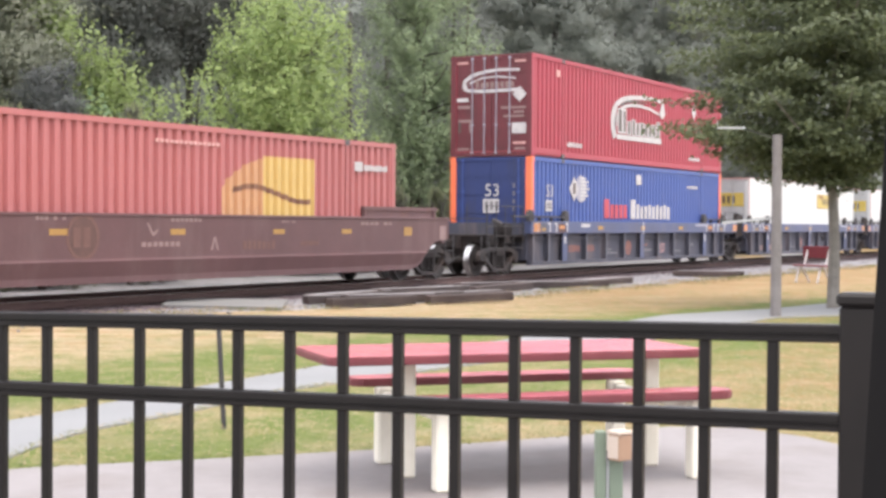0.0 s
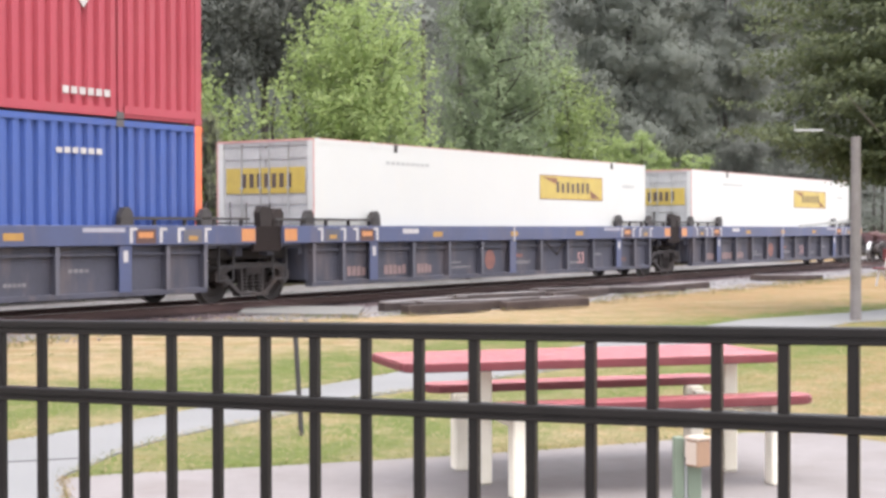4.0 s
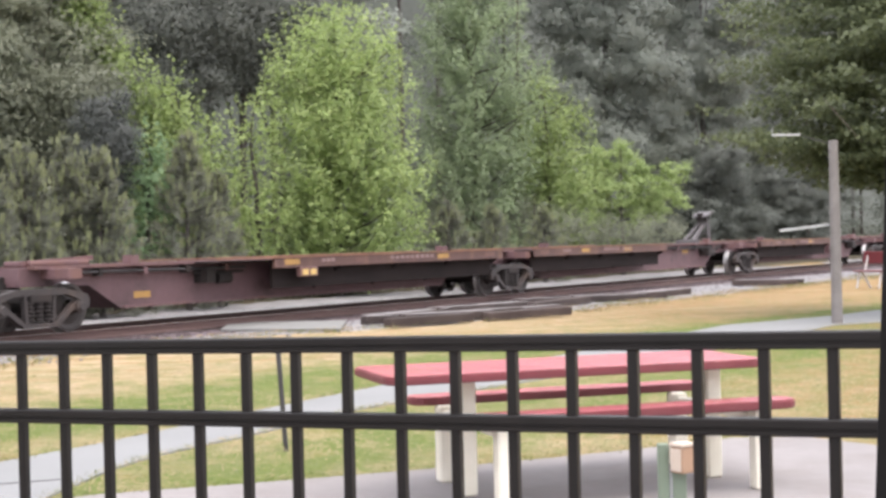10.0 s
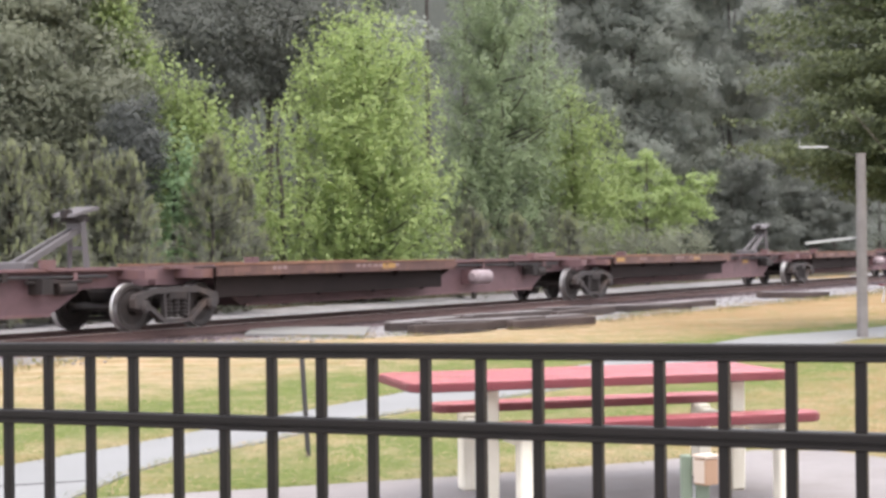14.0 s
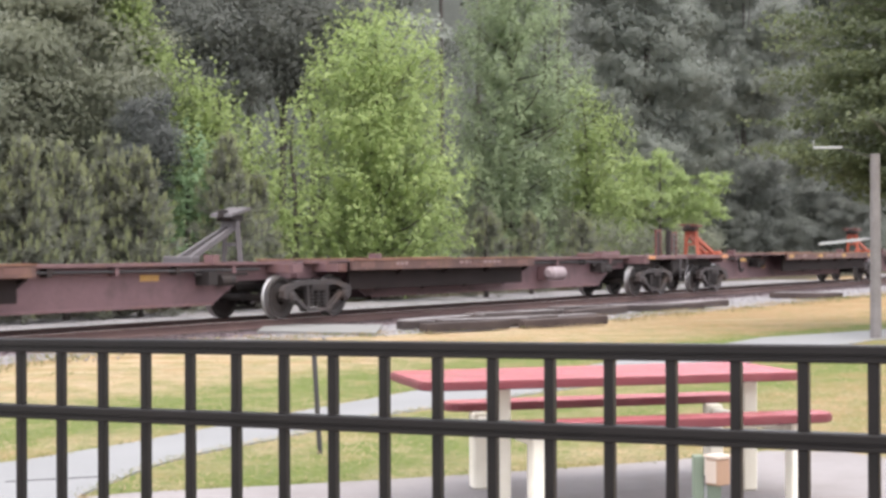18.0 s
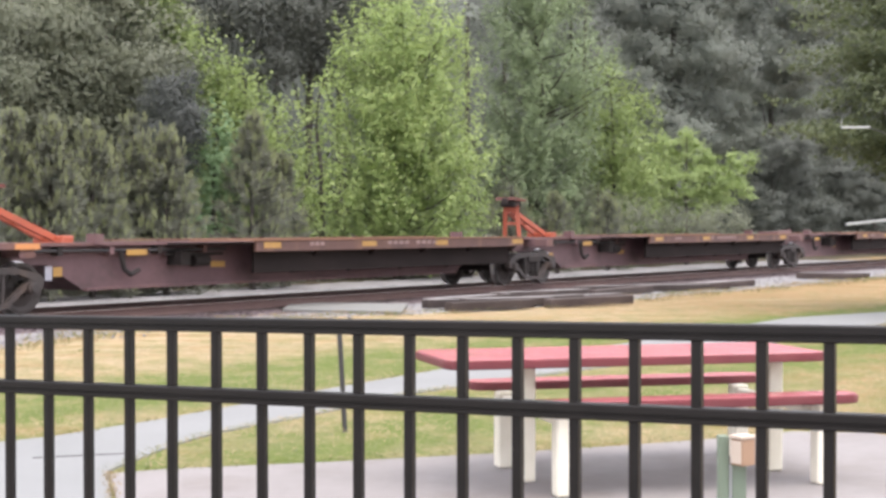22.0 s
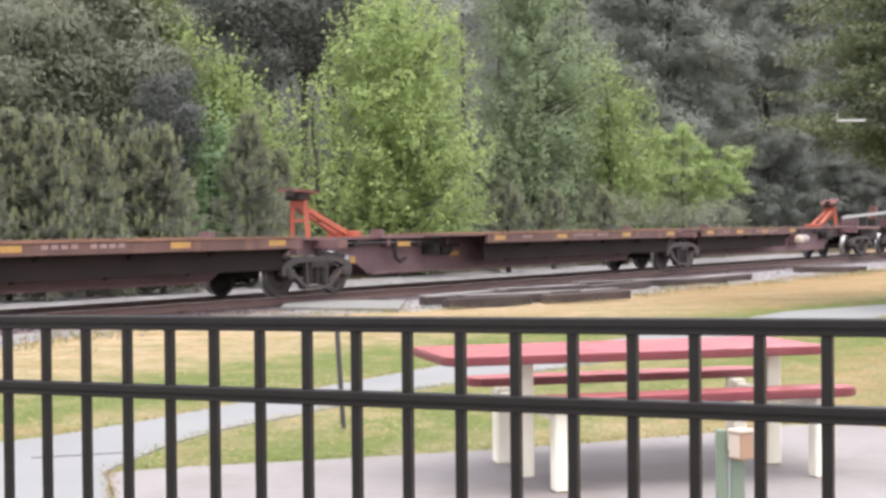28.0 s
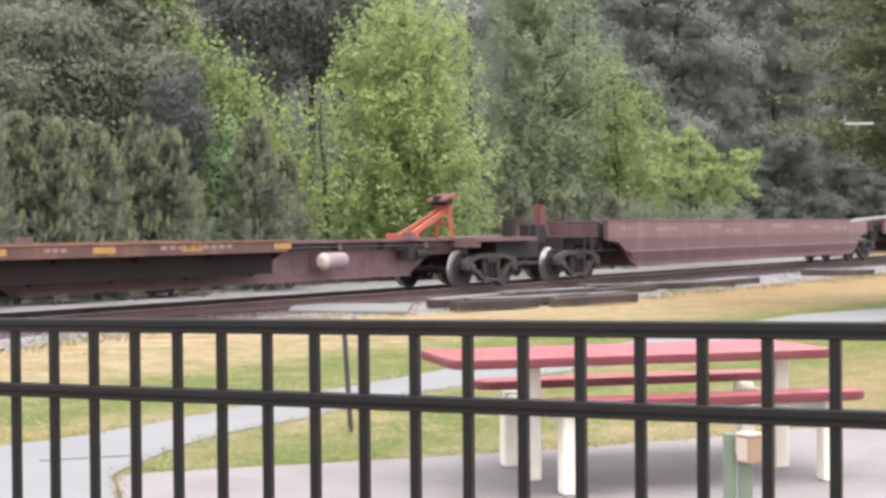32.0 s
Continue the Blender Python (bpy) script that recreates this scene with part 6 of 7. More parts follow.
def limbed_trunk(pts, r0, limbs, bark, tree):
    """A tapered trunk through pts and thinner limbs, each (base, tip)."""
    n = len(pts) - 1
    trunk = part("trunk", tube(pts, [r0 * (1 - 0.85 * k / n) for k in range(n + 1)], 9), bark, tree)
    for base, tip in limbs:
        base, tip = Vector(base), Vector(tip)
        mid = base.lerp(tip, 0.5) - Vector((0, 0, 0.06 * (tip - base).length))
        part("limb", tube((base, mid, tip), (r0 * 0.3, r0 * 0.2, r0 * 0.06), 6), bark, trunk)


def branch_tree(label, outline, lat, material, branches, leaf, seed, per=11, step=0.24, spread=0.13, climb=0.75, deep=0.85, name="tree", category="tree", droop=0.25, slim=1.0, start=0.3):
    """A tree grown from branches. outline: rows of (height, left, right) in small angles seen from the viewpoint, top first; climb: how steeply the branches rise."""
    rng = np.random.default_rng(seed)
    vs, lo, hi = (np.array(c, float) for c in zip(*outline))
    mid_h = float(np.mean((lo + hi) / 2))
    x0, y0 = spot(bearing(mid_h), lat)
    rise = ground_rise(lat)

    def shape(v):
        a, b = np.interp(v, vs, lo), np.interp(v, vs, hi)
        return ((a + b) / 2 - mid_h) * ARC * y0, (b - a) / 2 * ARC * y0

    def height(v):
        return 1.59 + slope(v) * y0 - rise

    t = thing(name, label, category, pose(x0, y0, rise - 0.03), "trees along the railway")
    trunk = [Vector((shape(v)[0] * 0.8, 0, height(v))) for v in np.linspace(vs[-1], vs[0], 7)]
    trunk[0].z = 0.0
    trunk[-1].z -= 0.3
    weights = np.interp(np.linspace(vs[0], vs[-1], 200), vs, hi - lo) + 25
    tips_v = rng.choice(np.linspace(vs[0], vs[-1], 200), branches, p=weights / weights.sum())
    leaves, face, limbs = [], [], []
    for k, v in enumerate(tips_v):
        cx, r = shape(v)
        az, reach = rng.uniform(0, 6.283), r * rng.uniform(0.55, 1.1)
        tip = np.array((cx + reach * math.cos(az), reach * math.sin(az) * deep, height(v) + rng.normal() * 0.12))
        bz = min(max(tip[2] - reach * climb * rng.uniform(0.6, 1.3), 0.4), trunk[-1].z - 0.1)
        base = np.array((np.interp(bz, [p.z for p in trunk], [p.x for p in trunk]), 0, bz))
        d = tip - base
        n = np.linalg.norm(d)
        d /= n
        if k % 12 == 0:
            limbs.append((base, tip))
        count = max(2, int(n * (1 - start) / step))
        q = np.linspace(start, 1.0, count)[:, None] + rng.normal(size=(count, 1)) * 0.03
        tuft = base + d * n * q + rng.normal(size=(count, 3)) * 0.10
        tuft[:, 2] -= 0.05 * n * (1 - q[:, 0])
        f = tuft[:, None, :] + rng.normal(size=(count, per, 3)) * spread * rng.uniform(0.6, 1.25, (count, 1, 1))
        g = (f - tuft[:, None, :]) / spread * 0.35 + d * 0.5 + np.array((0, -0.15, 0.7))
        leaves.append(f.reshape(-1, 3))
        face.append(g.reshape(-1, 3))
        if az > 3.0 or rng.random() < 0.5:      # a fresh shoot at the end of the branch
            s = tip + np.outer(np.linspace(0, 0.45, 9), d * 0.5 + np.array((0, 0, 0.8))) + rng.normal(size=(9, 3)) * 0.05
            leaves.append(s)
            face.append(np.tile((0.0, -0.3, 0.6), (9, 1)) + rng.normal(size=(9, 3)) * 0.4)
    limbed_trunk(trunk, 0.06 + 0.008 * trunk[-1].z, limbs, BARK, t)
    part("crown", leaf_mesh("crown", np.concatenate(leaves), leaf, rng, material, face=unit(np.concatenate(face)), loose=0.35, droop=droop, slim=slim), material, t)
    return t


def billow_tree(label, lumps, lat, material, tufts, per, leaf, seed, spread=0.3, hollow=0.75, flat=0.6, name="tree", category="tree", tall=1.0, trunk=True, slim=1.0, loose=0.3):
    """A tree whose crown billows in rounded lumps: each (bearing, height, radius) in small angles from the viewpoint."""
    rng = np.random.default_rng(seed)
    mid_h = sum(h for h, v, r in lumps) / len(lumps)
    x0, y0 = spot(bearing(mid_h), lat)
    rise = ground_rise(lat)
    t = thing(name, label, category, pose(x0, y0, rise - 0.03), "trees along the railway")
    lobes, limbs = [], []
    for h, v, r in lumps:
        r *= ARC * y0
        c = ((h - mid_h) * ARC * y0, rng.uniform(-0.8, 0.8) * r, 1.59 + slope(v) * y0 - rise)
        lobes.append((c, (r, r * 0.9, r * 0.85 * tall)))
        for _ in range(5):
            az, up = rng.uniform(0, 6.283), rng.uniform(-0.3, 0.9)
            q = r * rng.uniform(0.35, 0.55)
            lobes.append(((c[0] + 0.8 * r * math.cos(az), c[1] + 0.7 * r * math.sin(az), c[2] + 0.75 * r * up * tall), (q, q, q * 0.8)))
        limbs.append(((0, 0, max(c[2] - r, 0.5) * 0.7), c))
    if trunk:
        top = max(c[2] for c, r in lobes)
        limbed_trunk([Vector((0, 0, top * k / 5)) for k in range(6)], 0.06 + 0.009 * top, limbs, BARK, t)
    places, away = clumps(rng, lobes, tufts, per, spread, hollow, flat)
    part("crown", leaf_mesh("crown", places, leaf, rng, material, face=away, loose=loose, slim=slim), material, t)
    return t


# the bright edge of the wood
branch_tree("tall young tree in bright yellow-green spring leaf",
            [(-14, 690, 730), (5, 640, 785), (40, 606, 812), (100, 596, 838), (150, 596, 858), (200, 585, 858), (250, 572, 868), (330, 560, 862), (440, 556, 862)],
            6.5, LEAF_BRIGHT, 640, 0.105, 1, per=19, step=0.26, spread=0.115, climb=0.6)
branch_tree("thin sapling arching in yellow-green leaf", [(142, 548, 590), (170, 530, 604), (215, 508, 600), (280, 520, 612), (350, 520, 620), (435, 520, 620)], 7.2, LEAF_BRIGHT, 75, 0.125, 14, per=9, spread=0.11)
branch_tree("slender tree in fresh green leaf", [(-70, 225, 270), (-20, 222, 312), (30, 232, 328), (70, 275, 352), (100, 300, 388), (145, 330, 398), (210, 345, 430), (300, 345, 450), (435, 345, 450)], 9.5, LEAF_FRESH, 420, 0.13, 12, per=10, spread=0.15)
branch_tree("slender tree in yellow-green leaf", [(118, 405, 448), (138, 375, 468), (160, 372, 492), (200, 380, 505), (250, 382, 535), (330, 385, 550), (435, 385, 550)], 8.5, LEAF_FRESH, 270, 0.125, 13, per=10, spread=0.13)
branch_tree("sapling in fresh bluish-green leaf among the pines", [(225, 375, 400), (260, 350, 420), (330, 335, 415), (435, 335, 420)], 6.4, LEAF_COOL, 110, 0.12, 15, per=11, spread=0.12)
branch_tree("tall full tree in mid-green leaf",
            [(-120, 900, 990), (-50, 862, 1036), (20, 850, 1044), (60, 845, 1040), (85, 845, 1072), (125, 845, 1090), (180, 845, 1075), (260, 845, 1062), (430, 845, 1050)],
            9.5, LEAF_MID, 620, 0.115, 2, per=18, step=0.28, spread=0.16, climb=0.45)
branch_tree("green understorey tree at the edge of the wood", [(120, 1050, 1088), (160, 1025, 1128), (200, 1008, 1158), (250, 1002, 1168), (320, 1002, 1172), (430, 1010, 1176)], 8.0, LEAF_FRESH, 340, 0.13, 3, per=11, spread=0.14)
billow_tree("rounded bush in bright green leaf", [(1205, 272, 36), (1168, 286, 34), (1240, 290, 30), (1292, 308, 36), (1138, 318, 34), (1205, 325, 42), (1262, 330, 34), (1165, 365, 42), (1225, 372, 34), (1135, 395, 36), (1190, 405, 40), (1290, 345, 32), (1258, 368, 34)], 6.6, LEAF_BUSH, 620, 34, 0.115, 4, spread=0.14, hollow=0.8, name="bush", category="bush")
billow_tree("round dense blue-grey evergreen", [(312, 172, 42), (290, 205, 40), (335, 210, 36), (310, 240, 44), (300, 285, 44)], 7, LEAF_SLATE, 420, 30, 0.10, 11, spread=0.17, hollow=0.7, slim=0.5)
# duller trees deeper in
billow_tree("tall grey-green tree deep in the wood", [(1130, 20, 62), (1225, 40, 66), (1170, 115, 62), (1262, 125, 54), (1130, 175, 50), (1212, 190, 58), (1282, 205, 48), (1180, 262, 64), (1100, -70, 60), (1200, -65, 70)], 15, LEAF_GREY, 1250, 80, 0.145, 5, spread=0.36, loose=0.14, hollow=0.6)
billow_tree("tall grey-green tree deep in the wood", [(1350, 60, 54), (1395, 122, 58), (1338, 152, 52), (1410, 190, 48), (1352, 225, 56), (1320, 0, 60), (1420, 40, 60), (1370, -70, 66), (1300, 262, 46)], 13, LEAF_GREY, 1150, 80, 0.135, 6, spread=0.34, loose=0.14, hollow=0.6)
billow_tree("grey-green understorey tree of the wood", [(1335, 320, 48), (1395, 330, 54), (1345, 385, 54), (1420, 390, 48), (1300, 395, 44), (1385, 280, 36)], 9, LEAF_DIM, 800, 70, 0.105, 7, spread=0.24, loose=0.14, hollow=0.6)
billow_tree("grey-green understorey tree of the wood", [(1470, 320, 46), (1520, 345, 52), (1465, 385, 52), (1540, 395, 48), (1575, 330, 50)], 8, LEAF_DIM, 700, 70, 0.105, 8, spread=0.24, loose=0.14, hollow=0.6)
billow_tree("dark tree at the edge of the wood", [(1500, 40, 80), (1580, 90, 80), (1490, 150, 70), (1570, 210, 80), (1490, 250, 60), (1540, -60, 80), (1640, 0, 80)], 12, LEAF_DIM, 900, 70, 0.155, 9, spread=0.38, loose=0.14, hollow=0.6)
billow_tree("grey-green tree at the edge of the wood", [(1700, 60, 90), (1790, 130, 90), (1690, 190, 80), (1780, 260, 80), (1680, 320, 80), (1760, 380, 80), (1740, -60, 90)], 11, LEAF_GREY, 700, 36, 0.22, 10, spread=0.45)
billow_tree("dull green understorey tree of the wood", [(930, 360, 50), (1000, 375, 50), (880, 380, 50), (1060, 385, 45), (1110, 390, 40), (1170, 402, 36), (1235, 402, 34), (1285, 400, 34), (850, 400, 36)], 7.2, LEAF_OLIVE, 420, 34, 0.13, 45, spread=0.24, flat=1.0, slim=0.5)
for k, (at, seed) in enumerate(((30, 40), (180, 41), (-130, 42))):
    billow_tree("tall dull green tree behind the pines", [(at + dx, v, 62 + 6 * (k + j) % 3) for j, (dx, v) in enumerate(((0, 20), (75, 60), (-70, 70), (20, 110), (85, 140), (-60, 160), (10, 200), (70, 230), (-50, 250), (30, -60), (-40, -20)))], 11.5 - 0.5 * k, LEAF_OLIVE, 1000, 60, 0.145, seed, spread=0.42, flat=0.3, hollow=0.5, slim=0.5, loose=0.15)
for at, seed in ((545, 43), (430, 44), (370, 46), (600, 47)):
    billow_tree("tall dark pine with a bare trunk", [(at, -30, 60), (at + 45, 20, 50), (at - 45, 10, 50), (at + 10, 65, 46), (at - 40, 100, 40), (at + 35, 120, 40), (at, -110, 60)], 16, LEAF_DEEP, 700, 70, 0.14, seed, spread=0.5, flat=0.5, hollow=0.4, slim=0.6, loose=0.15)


def pine(side_at, hw, top, lat, branches, seed):
    """A young pine: rising branches set in whorls, clothed in dark needles, with pale upright shoots at the tips."""
    rng = np.random.default_rng(seed)
    x, y = spot(bearing(side_at), lat)
    zt, r = 1.59 + slope(top) * y, hw * ARC * y * 1.55
    t = thing("pine", "young bushy pine with pale upright shoots", "pine tree", pose(x, y, -0.03), "trees along the railway")
    bm = bmesh.new()
    rod(bm, (0, 0, 0), (0, 0, zt * 0.96), 0.09, 0.02, 8)
    dark, dark_way, pale, pale_way = [], [], [], []
    for k in range(branches):
        f = rng.uniform(0.0, 1.0)
        f = (round(f * 14) + rng.uniform(-0.25, 0.25)) / 14
        az = rng.uniform(0, 6.283)
        reach = r * max(1 - f, 0) ** 0.9 * rng.uniform(0.6, 1.15) + 0.10
        z0 = max(zt * (0.03 + 0.9 * f), 0.1)
        up = rng.uniform(0.05, 0.45)
        base, out = np.array((0, 0, z0)), np.array((math.cos(az), math.sin(az), 0.0))
        q = rng.uniform(0.25, 1.0, 52) ** 0.8
        c = base + out * reach * q[:, None] + np.array((0, 0, 1.0)) * (reach * up * q ** 2)[:, None]
        way = out + np.outer(2 * up * q, (0, 0, 1.0))
        around = rng.normal(size=(52, 3))
        dark.append(c + unit(around) * 0.055 + rng.normal(size=(52, 3)) * 0.03)
        dark_way.append(unit(way) + unit(around) * 0.9)
        tip = base + out * reach + np.array((0, 0, reach * up))
        if k % 4 == 0:
            rod(bm, base, tip, 0.02, 0.006, 5)
        for _ in range(2):
            c = tip - out * reach * rng.uniform(0, 0.3) + rng.normal(size=3) * np.array((0.10, 0.10, 0.03))
            n = int(rng.uniform(5, 12))
            pale.append(c + np.outer(np.linspace(0, 0.17, n), (out[0] * 0.15, out[1] * 0.15, 1.0)) + rng.normal(size=(n, 3)) * 0.014)
            pale_way.append(np.tile((out[0] * 0.2, out[1] * 0.2, 1.0), (n, 1)))
    part("trunk", bm, BARK, t)
    part("foliage", leaf_mesh("foliage", np.concatenate(dark), 0.19, rng, LEAF_PINE, slim=0.22, along=np.concatenate(dark_way), loose=0.25), LEAF_PINE, t)
    part("new_growth", leaf_mesh("new_growth", np.concatenate(pale), 0.13, rng, LEAF_SHOOT, slim=0.3, along=np.concatenate(pale_way), loose=0.2), LEAF_SHOOT, t, "pale upright shoots")


for i, (side_at, hw, top) in enumerate(((-140, 80, 160), (-50, 70, 150), (15, 55, 185), (85, 62, 200), (160, 62, 212), (232, 58, 196), (292, 62, 222), (445, 70, 196), (500, 45, 262), (905, 45, 330), (985, 42, 345), (1075, 40, 355))):
    pine(side_at, hw, top, 5.0 + 0.35 * (i % 3), 230 if side_at < 500 else 110, 20 + i)


def far_wood():
    """Rows of foliage that close the view behind the single trees."""
    rng = np.random.default_rng(77)
    for lat, height, lobe, tufts, leaf, material in ((20, 16, 2.0, 1700, 0.24, LEAF_GREY), (25, 24, 2.8, 1350, 0.37, LEAF_DARK)):
        lobes = []
        for k in range(110):
            x, y = spot(rng.uniform(-0.37, 0.35), lat + rng.normal() * 1.2)
            q = lobe * rng.uniform(0.6, 1.3)
            lobes.append(((x, y, 0.8 + rng.uniform(0, 1) * height), (q, q, q * rng.uniform(0.5, 0.9))))
        c, face = clumps(rng, lobes, tufts, 44, 0.5 if lat < 22 else 0.8, 0.4, 0.5)
        tagged(new("far_wood", leaf_mesh("far_wood", c, leaf, rng, material, face=face)), "dense dull wood closing the view behind the railway", "wood", kind="stuff")
    bm = bmesh.new()
    for i in range(22):
        rr = -0.36 + 0.72 * (i + rng.uniform(0, 0.9)) / 22
        x, y = spot(rr, 19.5 + rng.uniform(-2, 3))
        rod(bm, (x, y, 0.4), (x + rng.uniform(-0.4, 0.4), y, 15), 0.15, 0.08, 7)
    tagged(part("wood_trunks", bm, BARK), "bare dark trunks standing in the wood", "trunks", kind="stuff")
    # a plain dark sheet: the shade deep in the wood put into its colour
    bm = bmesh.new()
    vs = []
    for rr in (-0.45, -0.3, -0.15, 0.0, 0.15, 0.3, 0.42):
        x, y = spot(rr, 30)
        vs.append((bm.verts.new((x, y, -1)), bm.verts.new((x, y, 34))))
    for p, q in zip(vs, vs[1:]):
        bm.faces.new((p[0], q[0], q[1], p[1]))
    tagged(part("backdrop", bm, LEAF_DEEP), "plain dark sheet standing for the shade deep in the wood", "backdrop", kind="structure")


far_wood()


def undergrowth():
    rng = np.random.default_rng(5)
    n = 26000
    r = rng.uniform(-0.36, 0.34, n)
    lt = rng.uniform(6.8, 10.5, n)
    y = (TRACK + lt) / (0.5364 - 0.8439 * r)
    z = 0.05 + rng.uniform(0, 1, n) ** 1.6 * 1.3
    c = np.stack([r * y, y, z], -1)
    tagged(new("undergrowth", leaf_mesh("undergrowth", c, 0.3, rng, LEAF_PINE, upright=0.6, slim=0.35)), "low brush and weeds at the foot of the wood", "undergrowth", kind="stuff")


undergrowth()


def shade_tree():
    """Tiers of level branches with drooping sprays on a slim trunk."""
    rng = np.random.default_rng(60)
    t = thing("tree", "broad shade tree with dark green foliage on a slim trunk", "tree", pose(9.16, 28.94, 0), "")
    zs, rs = (2.5, 2.9, 3.7, 4.5, 5.3, 6.5, 8.0, 9.2), (1.2, 2.0, 3.35, 3.25, 3.1, 2.8, 1.8, 0.4)
    leaves, face, limbs = [], [], []
    for k in range(430):
        z = 2.5 + 6.6 * rng.uniform(0, 1) ** 1.15
        r = float(np.interp(z, zs, rs)) * rng.uniform(0.6, 1.08)
        az = rng.uniform(0, 6.283)
        out = np.array((math.cos(az), math.sin(az), 0.0))
        base = np.array((0, 0, max(z - 0.30 * r, 2.0)))
        n = max(3, int(r / 0.2))
        q = np.linspace(0.25, 1.0, n)
        tuft = base + np.outer(q * r, out) + np.outer(z - base[2] - 0.22 * np.maximum(q - 0.6, 0), (0, 0, 1.0)) * np.sqrt(q)[:, None] + rng.normal(size=(n, 3)) * np.array((0.14, 0.14, 0.05))
        f = tuft[:, None, :] + rng.normal(size=(n, 19, 3)) * np.array((0.17, 0.17, 0.055))
        leaves.append(f.reshape(-1, 3))
        face.append(np.tile(out * 0.35 + np.array((0, 0, 1.0)), (n * 19, 1)))
        if k % 14 == 0:
            limbs.append((base, tuft[-1]))
    pts = [Vector((0.03 * math.sin(2 * k), 0.02 * k, 1.25 * k)) for k in range(7)]
    limbed_trunk(pts, 0.125, limbs, SMOOTH_BARK, t)
    part("crown", leaf_mesh("crown", np.concatenate(leaves), 0.10, rng, LEAF_SHADE, face=unit(np.concatenate(face)), loose=0.5, droop=0.4), LEAF_SHADE, t)


shade_tree()


# ---- grass ----
def inside(x, y, poly):
    hit, j = False, len(poly) - 1
    for i in range(len(poly)):
        (xi, yi), (xj, yj) = poly[i], poly[j]
        if (yi > y) != (yj > y) and x < (xj - xi) * (y - yi) / (yj - yi) + xi:
            hit = not hit
        j = i
    return hit


def grass():
    pads = []
    for name in ("pavement", "path"):
        me = bpy.data.objects[name].data
        pads.append([tuple(v.co.xy) for v in me.vertices[: len(me.vertices) // 2]])
    rng = np.random.default_rng(9)
    green, dry = [], []
    while len(green) + len(dry) < 70000:
        y = rng.uniform(9.0, 40.0) ** 1.0
        if rng.random() > 16.0 / y:
            continue
        x = y * rng.uniform(-0.36, 0.36)
        lat = -0.8439 * x + 0.5364 * y - TRACK
        if lat > -5.6 or any(inside(x, y, p) for p in pads):
            continue
        w = lat + TRACK + 1.8 * (0.5 + 0.8 * noise.noise((x * 0.8, y * 0.8, 2))) + max(y - 22, 0) * 0.25
        share = float(np.interp(w, (4.9, 6.3, 7.3, 7.9, 8.7, 10.2, 10.9, 12.1, 13.2), (0.5, 0.4, 0.1, 0.12, 0.55, 0.55, 0.08, 0.1, 0.8)))
        (dry if rng.random() < share else green).append((x, y, 0.02 + rng.uniform(0, 0.02)))
    for name, pts, material, label in (("grass", green, GREEN_GRASS, "short mown grass, green turning yellow"), ("dry_grass", dry, DRY_GRASS, "dry straw-coloured grass")):
        c = np.array(pts)
        tagged(new(name, leaf_mesh(name, c, 0.05, rng, material, slim=0.16, loose=0.2, face=np.tile((0.0, -0.3, 0.9), (len(c), 1)))), label, "grass", kind="stuff")


def weeds():
    """Rough tufts where the lawn meets the gravel and the old ties."""
    rng = np.random.default_rng(31)
    green, dry = [], []
    for _ in range(520):
        s = rng.uniform(12, 62)
        lat = float(np.interp(s, (10, 13.7, 15.5, 16.7, 21, 25, 40), (-4.6, -4.1, -3.2, -2.9, -3.2, -5.0, -5.2))) + rng.normal() * 0.45 - 0.15
        p = on_track(s, lat)
        if -1.2 < p.x < 3.2 and p.y < 33 and rng.random() < 0.8:
            continue
        blades = rng.normal(size=(int(rng.uniform(10, 34)), 3)) * np.array((0.16, 0.16, 0.0)) + np.array((p.x, p.y, 0.05))
        (green if rng.random() < 0.35 else dry).append(blades)
    for name, sets, material, label in (("weeds", green, GREEN_GRASS, "rough green weeds at the edge of the gravel"), ("dry_weeds", dry, DRY_GRASS, "dry rough grass at the edge of the gravel")):
        tagged(new(name, leaf_mesh(name, np.concatenate(sets), 0.095, rng, material, slim=0.14, upright=0.6)), label, "weeds", kind="stuff")


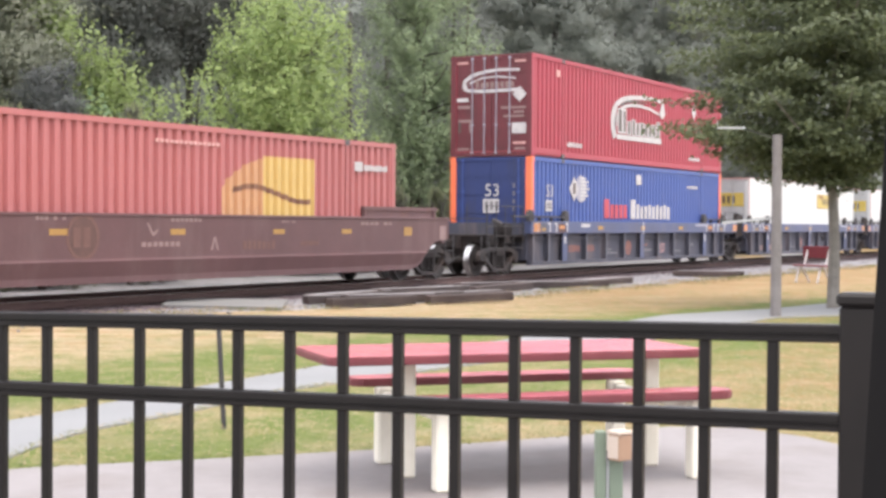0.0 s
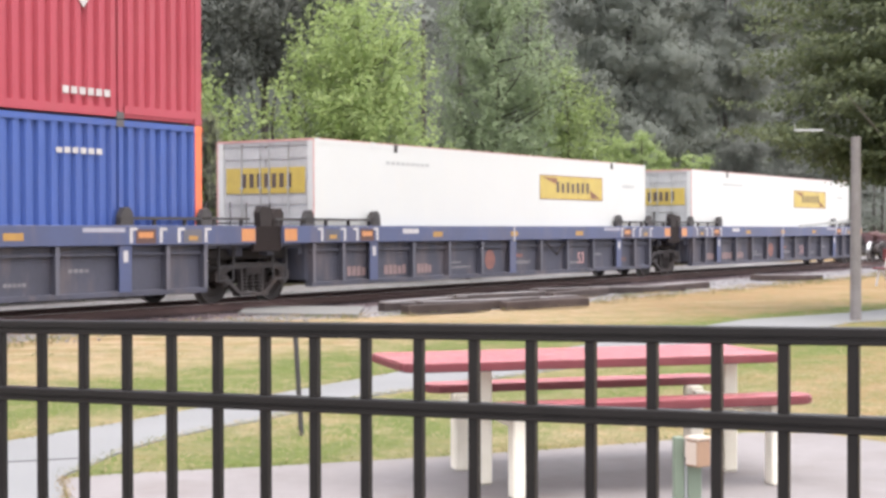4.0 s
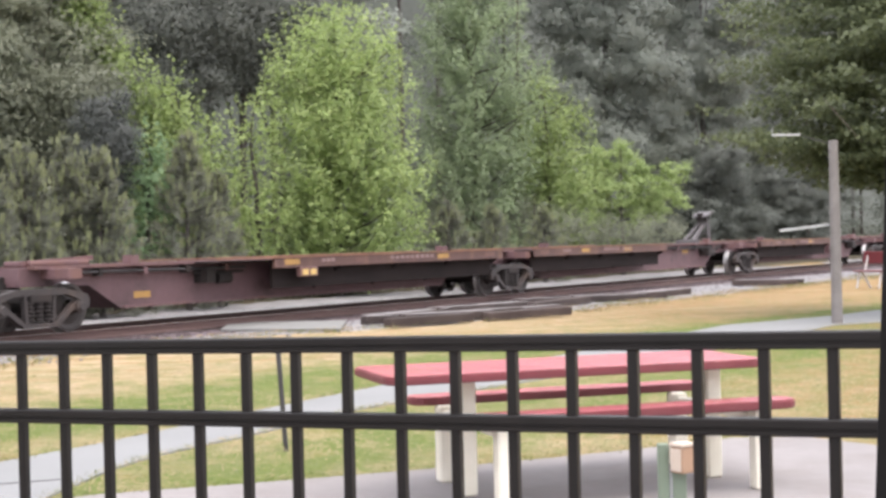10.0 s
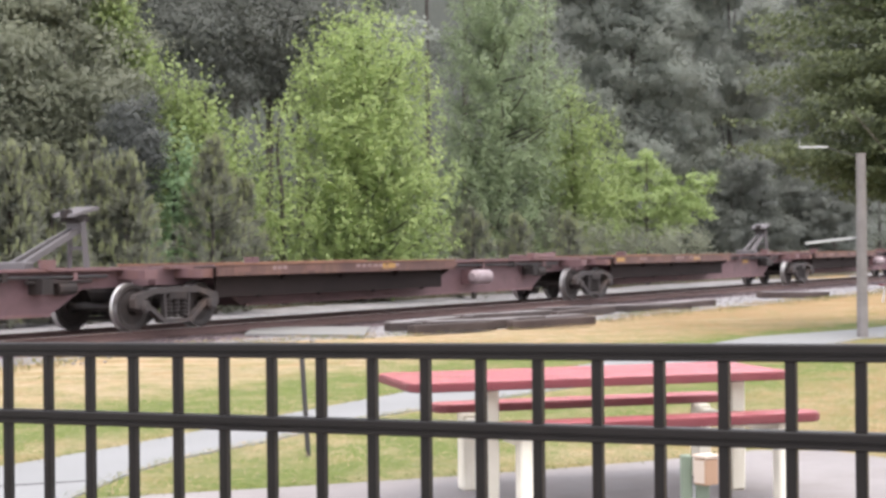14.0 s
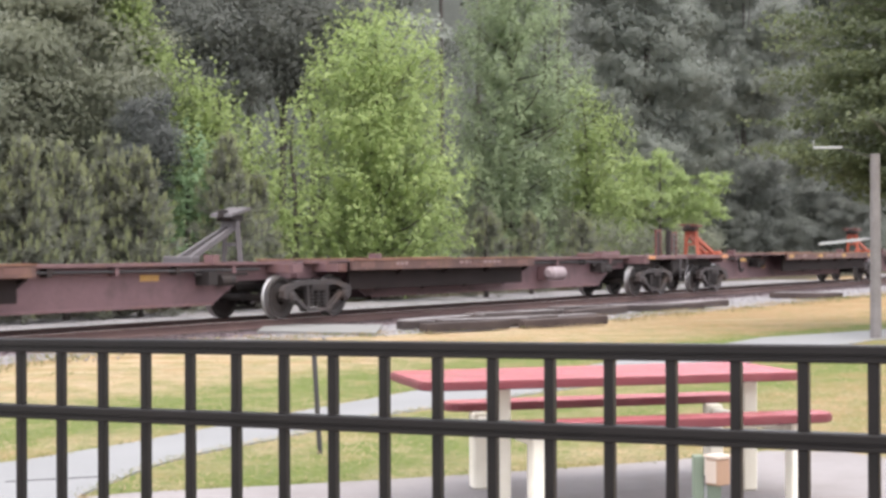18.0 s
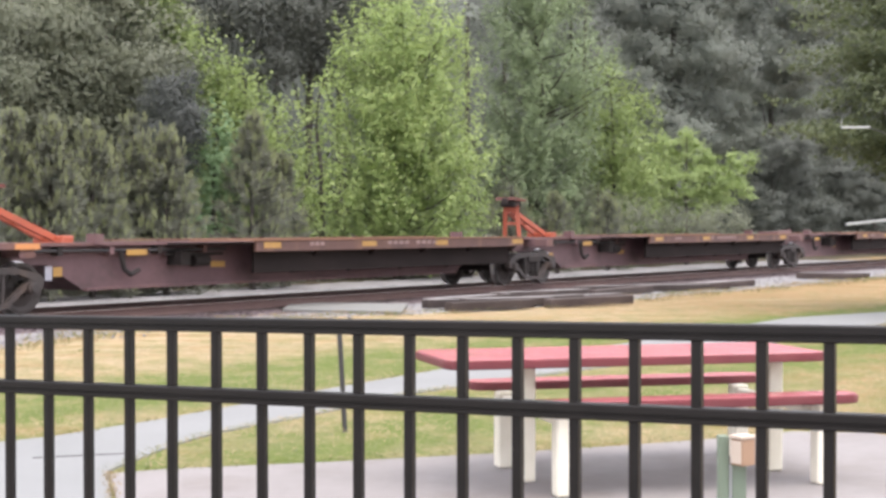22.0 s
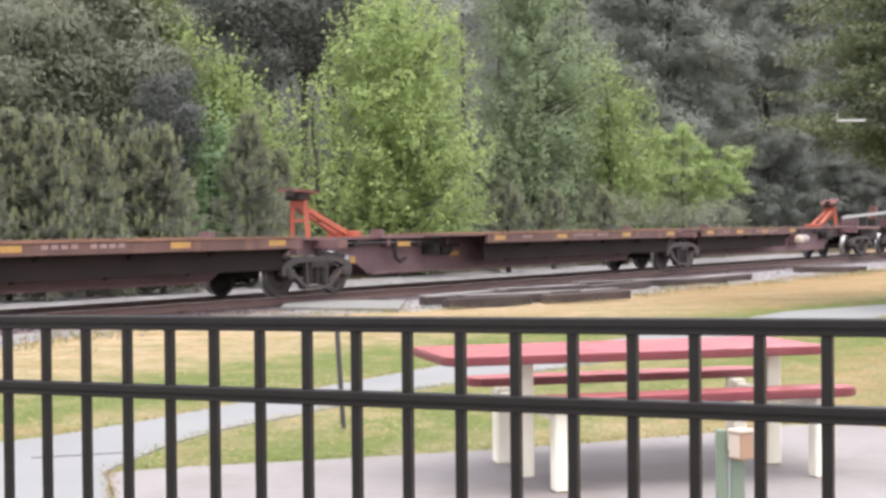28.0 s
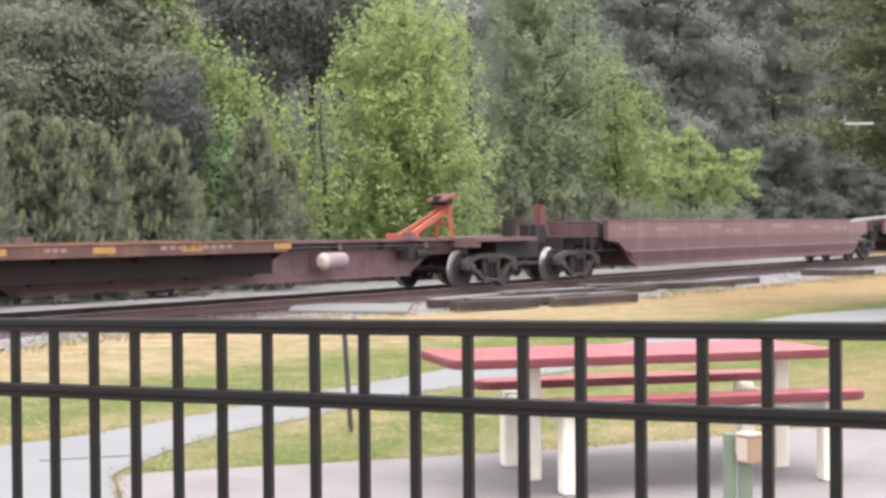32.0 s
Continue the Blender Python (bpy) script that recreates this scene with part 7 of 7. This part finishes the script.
def edge_grass():
    """Longer blades that lean over the edges of the paving."""
    rng = np.random.default_rng(12)
    pts = []
    for name, count in (("pavement", 7), ("path", 99)):
        me = bpy.data.objects[name].data
        poly = [me.vertices[k].co for k in range(len(me.vertices) // 2)]
        for a, b in zip(poly[:count], poly[1:count] + poly[:1]):
            n = (b - a).length
            if max(a.y, b.y) > 24 or min(a.y, b.y) < 8.9 or a.x > 3.2:
                continue
            q = rng.uniform(0, 1, (int(n * 70), 1))
            pts.append(np.array(a) + (np.array(b) - np.array(a)) * q + rng.normal(size=(len(q), 3)) * np.array((0.045, 0.045, 0.0)) + np.array((0, 0, 0.012)))
    q = rng.uniform(0, 1, (220, 1)) ** 1.5         # a dry strip in the joint between path and pad
    joint = np.array((-2.41, 9.75, 0.01)) + np.array((0.25, -0.95, 0)) * q + rng.normal(size=(220, 3)) * np.array((0.022, 0.03, 0))
    tagged(new("joint_grass", leaf_mesh("joint_grass", joint, 0.04, rng, DRY_GRASS, slim=0.2, upright=0.5)), "dry weeds in the joint between path and pad", "weeds", kind="stuff")
    tagged(new("edge_grass", leaf_mesh("edge_grass", np.concatenate(pts), 0.034, rng, GREEN_GRASS, slim=0.22, upright=0.25)), "longer grass along the edges of the paving", "grass", kind="stuff")


grass()
weeds()
edge_grass()


# ---- what moves ----
# seconds, and the metres that the train has come
TRAVEL = ((0, 0.00), (0.5, 4.14), (1, 8.29), (1.5, 12.42), (2, 16.56), (2.5, 20.69), (3, 24.91), (3.5, 29.05), (5.5, 45.44), (6, 49.50), (6.5, 53.57), (7, 57.62), (7.5, 61.61), (8, 65.66), (8.5, 69.64), (9, 73.65), (9.5, 77.62), (10, 81.59), (10.5, 85.53), (11, 89.49), (11.5, 93.44), (12, 97.35), (12.5, 101.28), (13, 105.14), (13.5, 108.82), (14, 112.59), (14.5, 116.41), (16.5, 131.58), (17, 135.49), (17.5, 139.28), (18, 142.96), (18.5, 146.72), (19, 150.50), (19.5, 154.22), (20, 157.94), (20.5, 161.64), (21, 165.33), (21.5, 169.04), (22, 172.62), (22.5, 176.27), (23, 179.89), (23.5, 183.49), (24, 187.16), (24.5, 190.93), (25, 194.59), (25.5, 198.23), (27.5, 212.65), (28, 216.22), (28.5, 219.71), (29, 223.17), (29.5, 226.61), (30, 230.04), (30.5, 233.44), (31, 236.83), (31.5, 240.22), (32, 243.51))


def gone(t):
    return float(np.interp(t, [r[0] for r in TRAVEL], [r[1] for r in TRAVEL]))


def motions():
    for car, s, z in CARS:
        walk(car, [(t, track_pose(s - d, RAIL_TOP + z)) for t, d in TRAVEL])
    fine = [2 * k / 30 for k in range(481)]
    turned = [-math.degrees(gone(t) / 0.425) for t in fine]
    for w in WHEELS:
        x = w.location.x
        walk(w, [(t, pose(x, 0, 0.425, 0, d, 0)) for t, d in zip(fine, turned)])


motions()
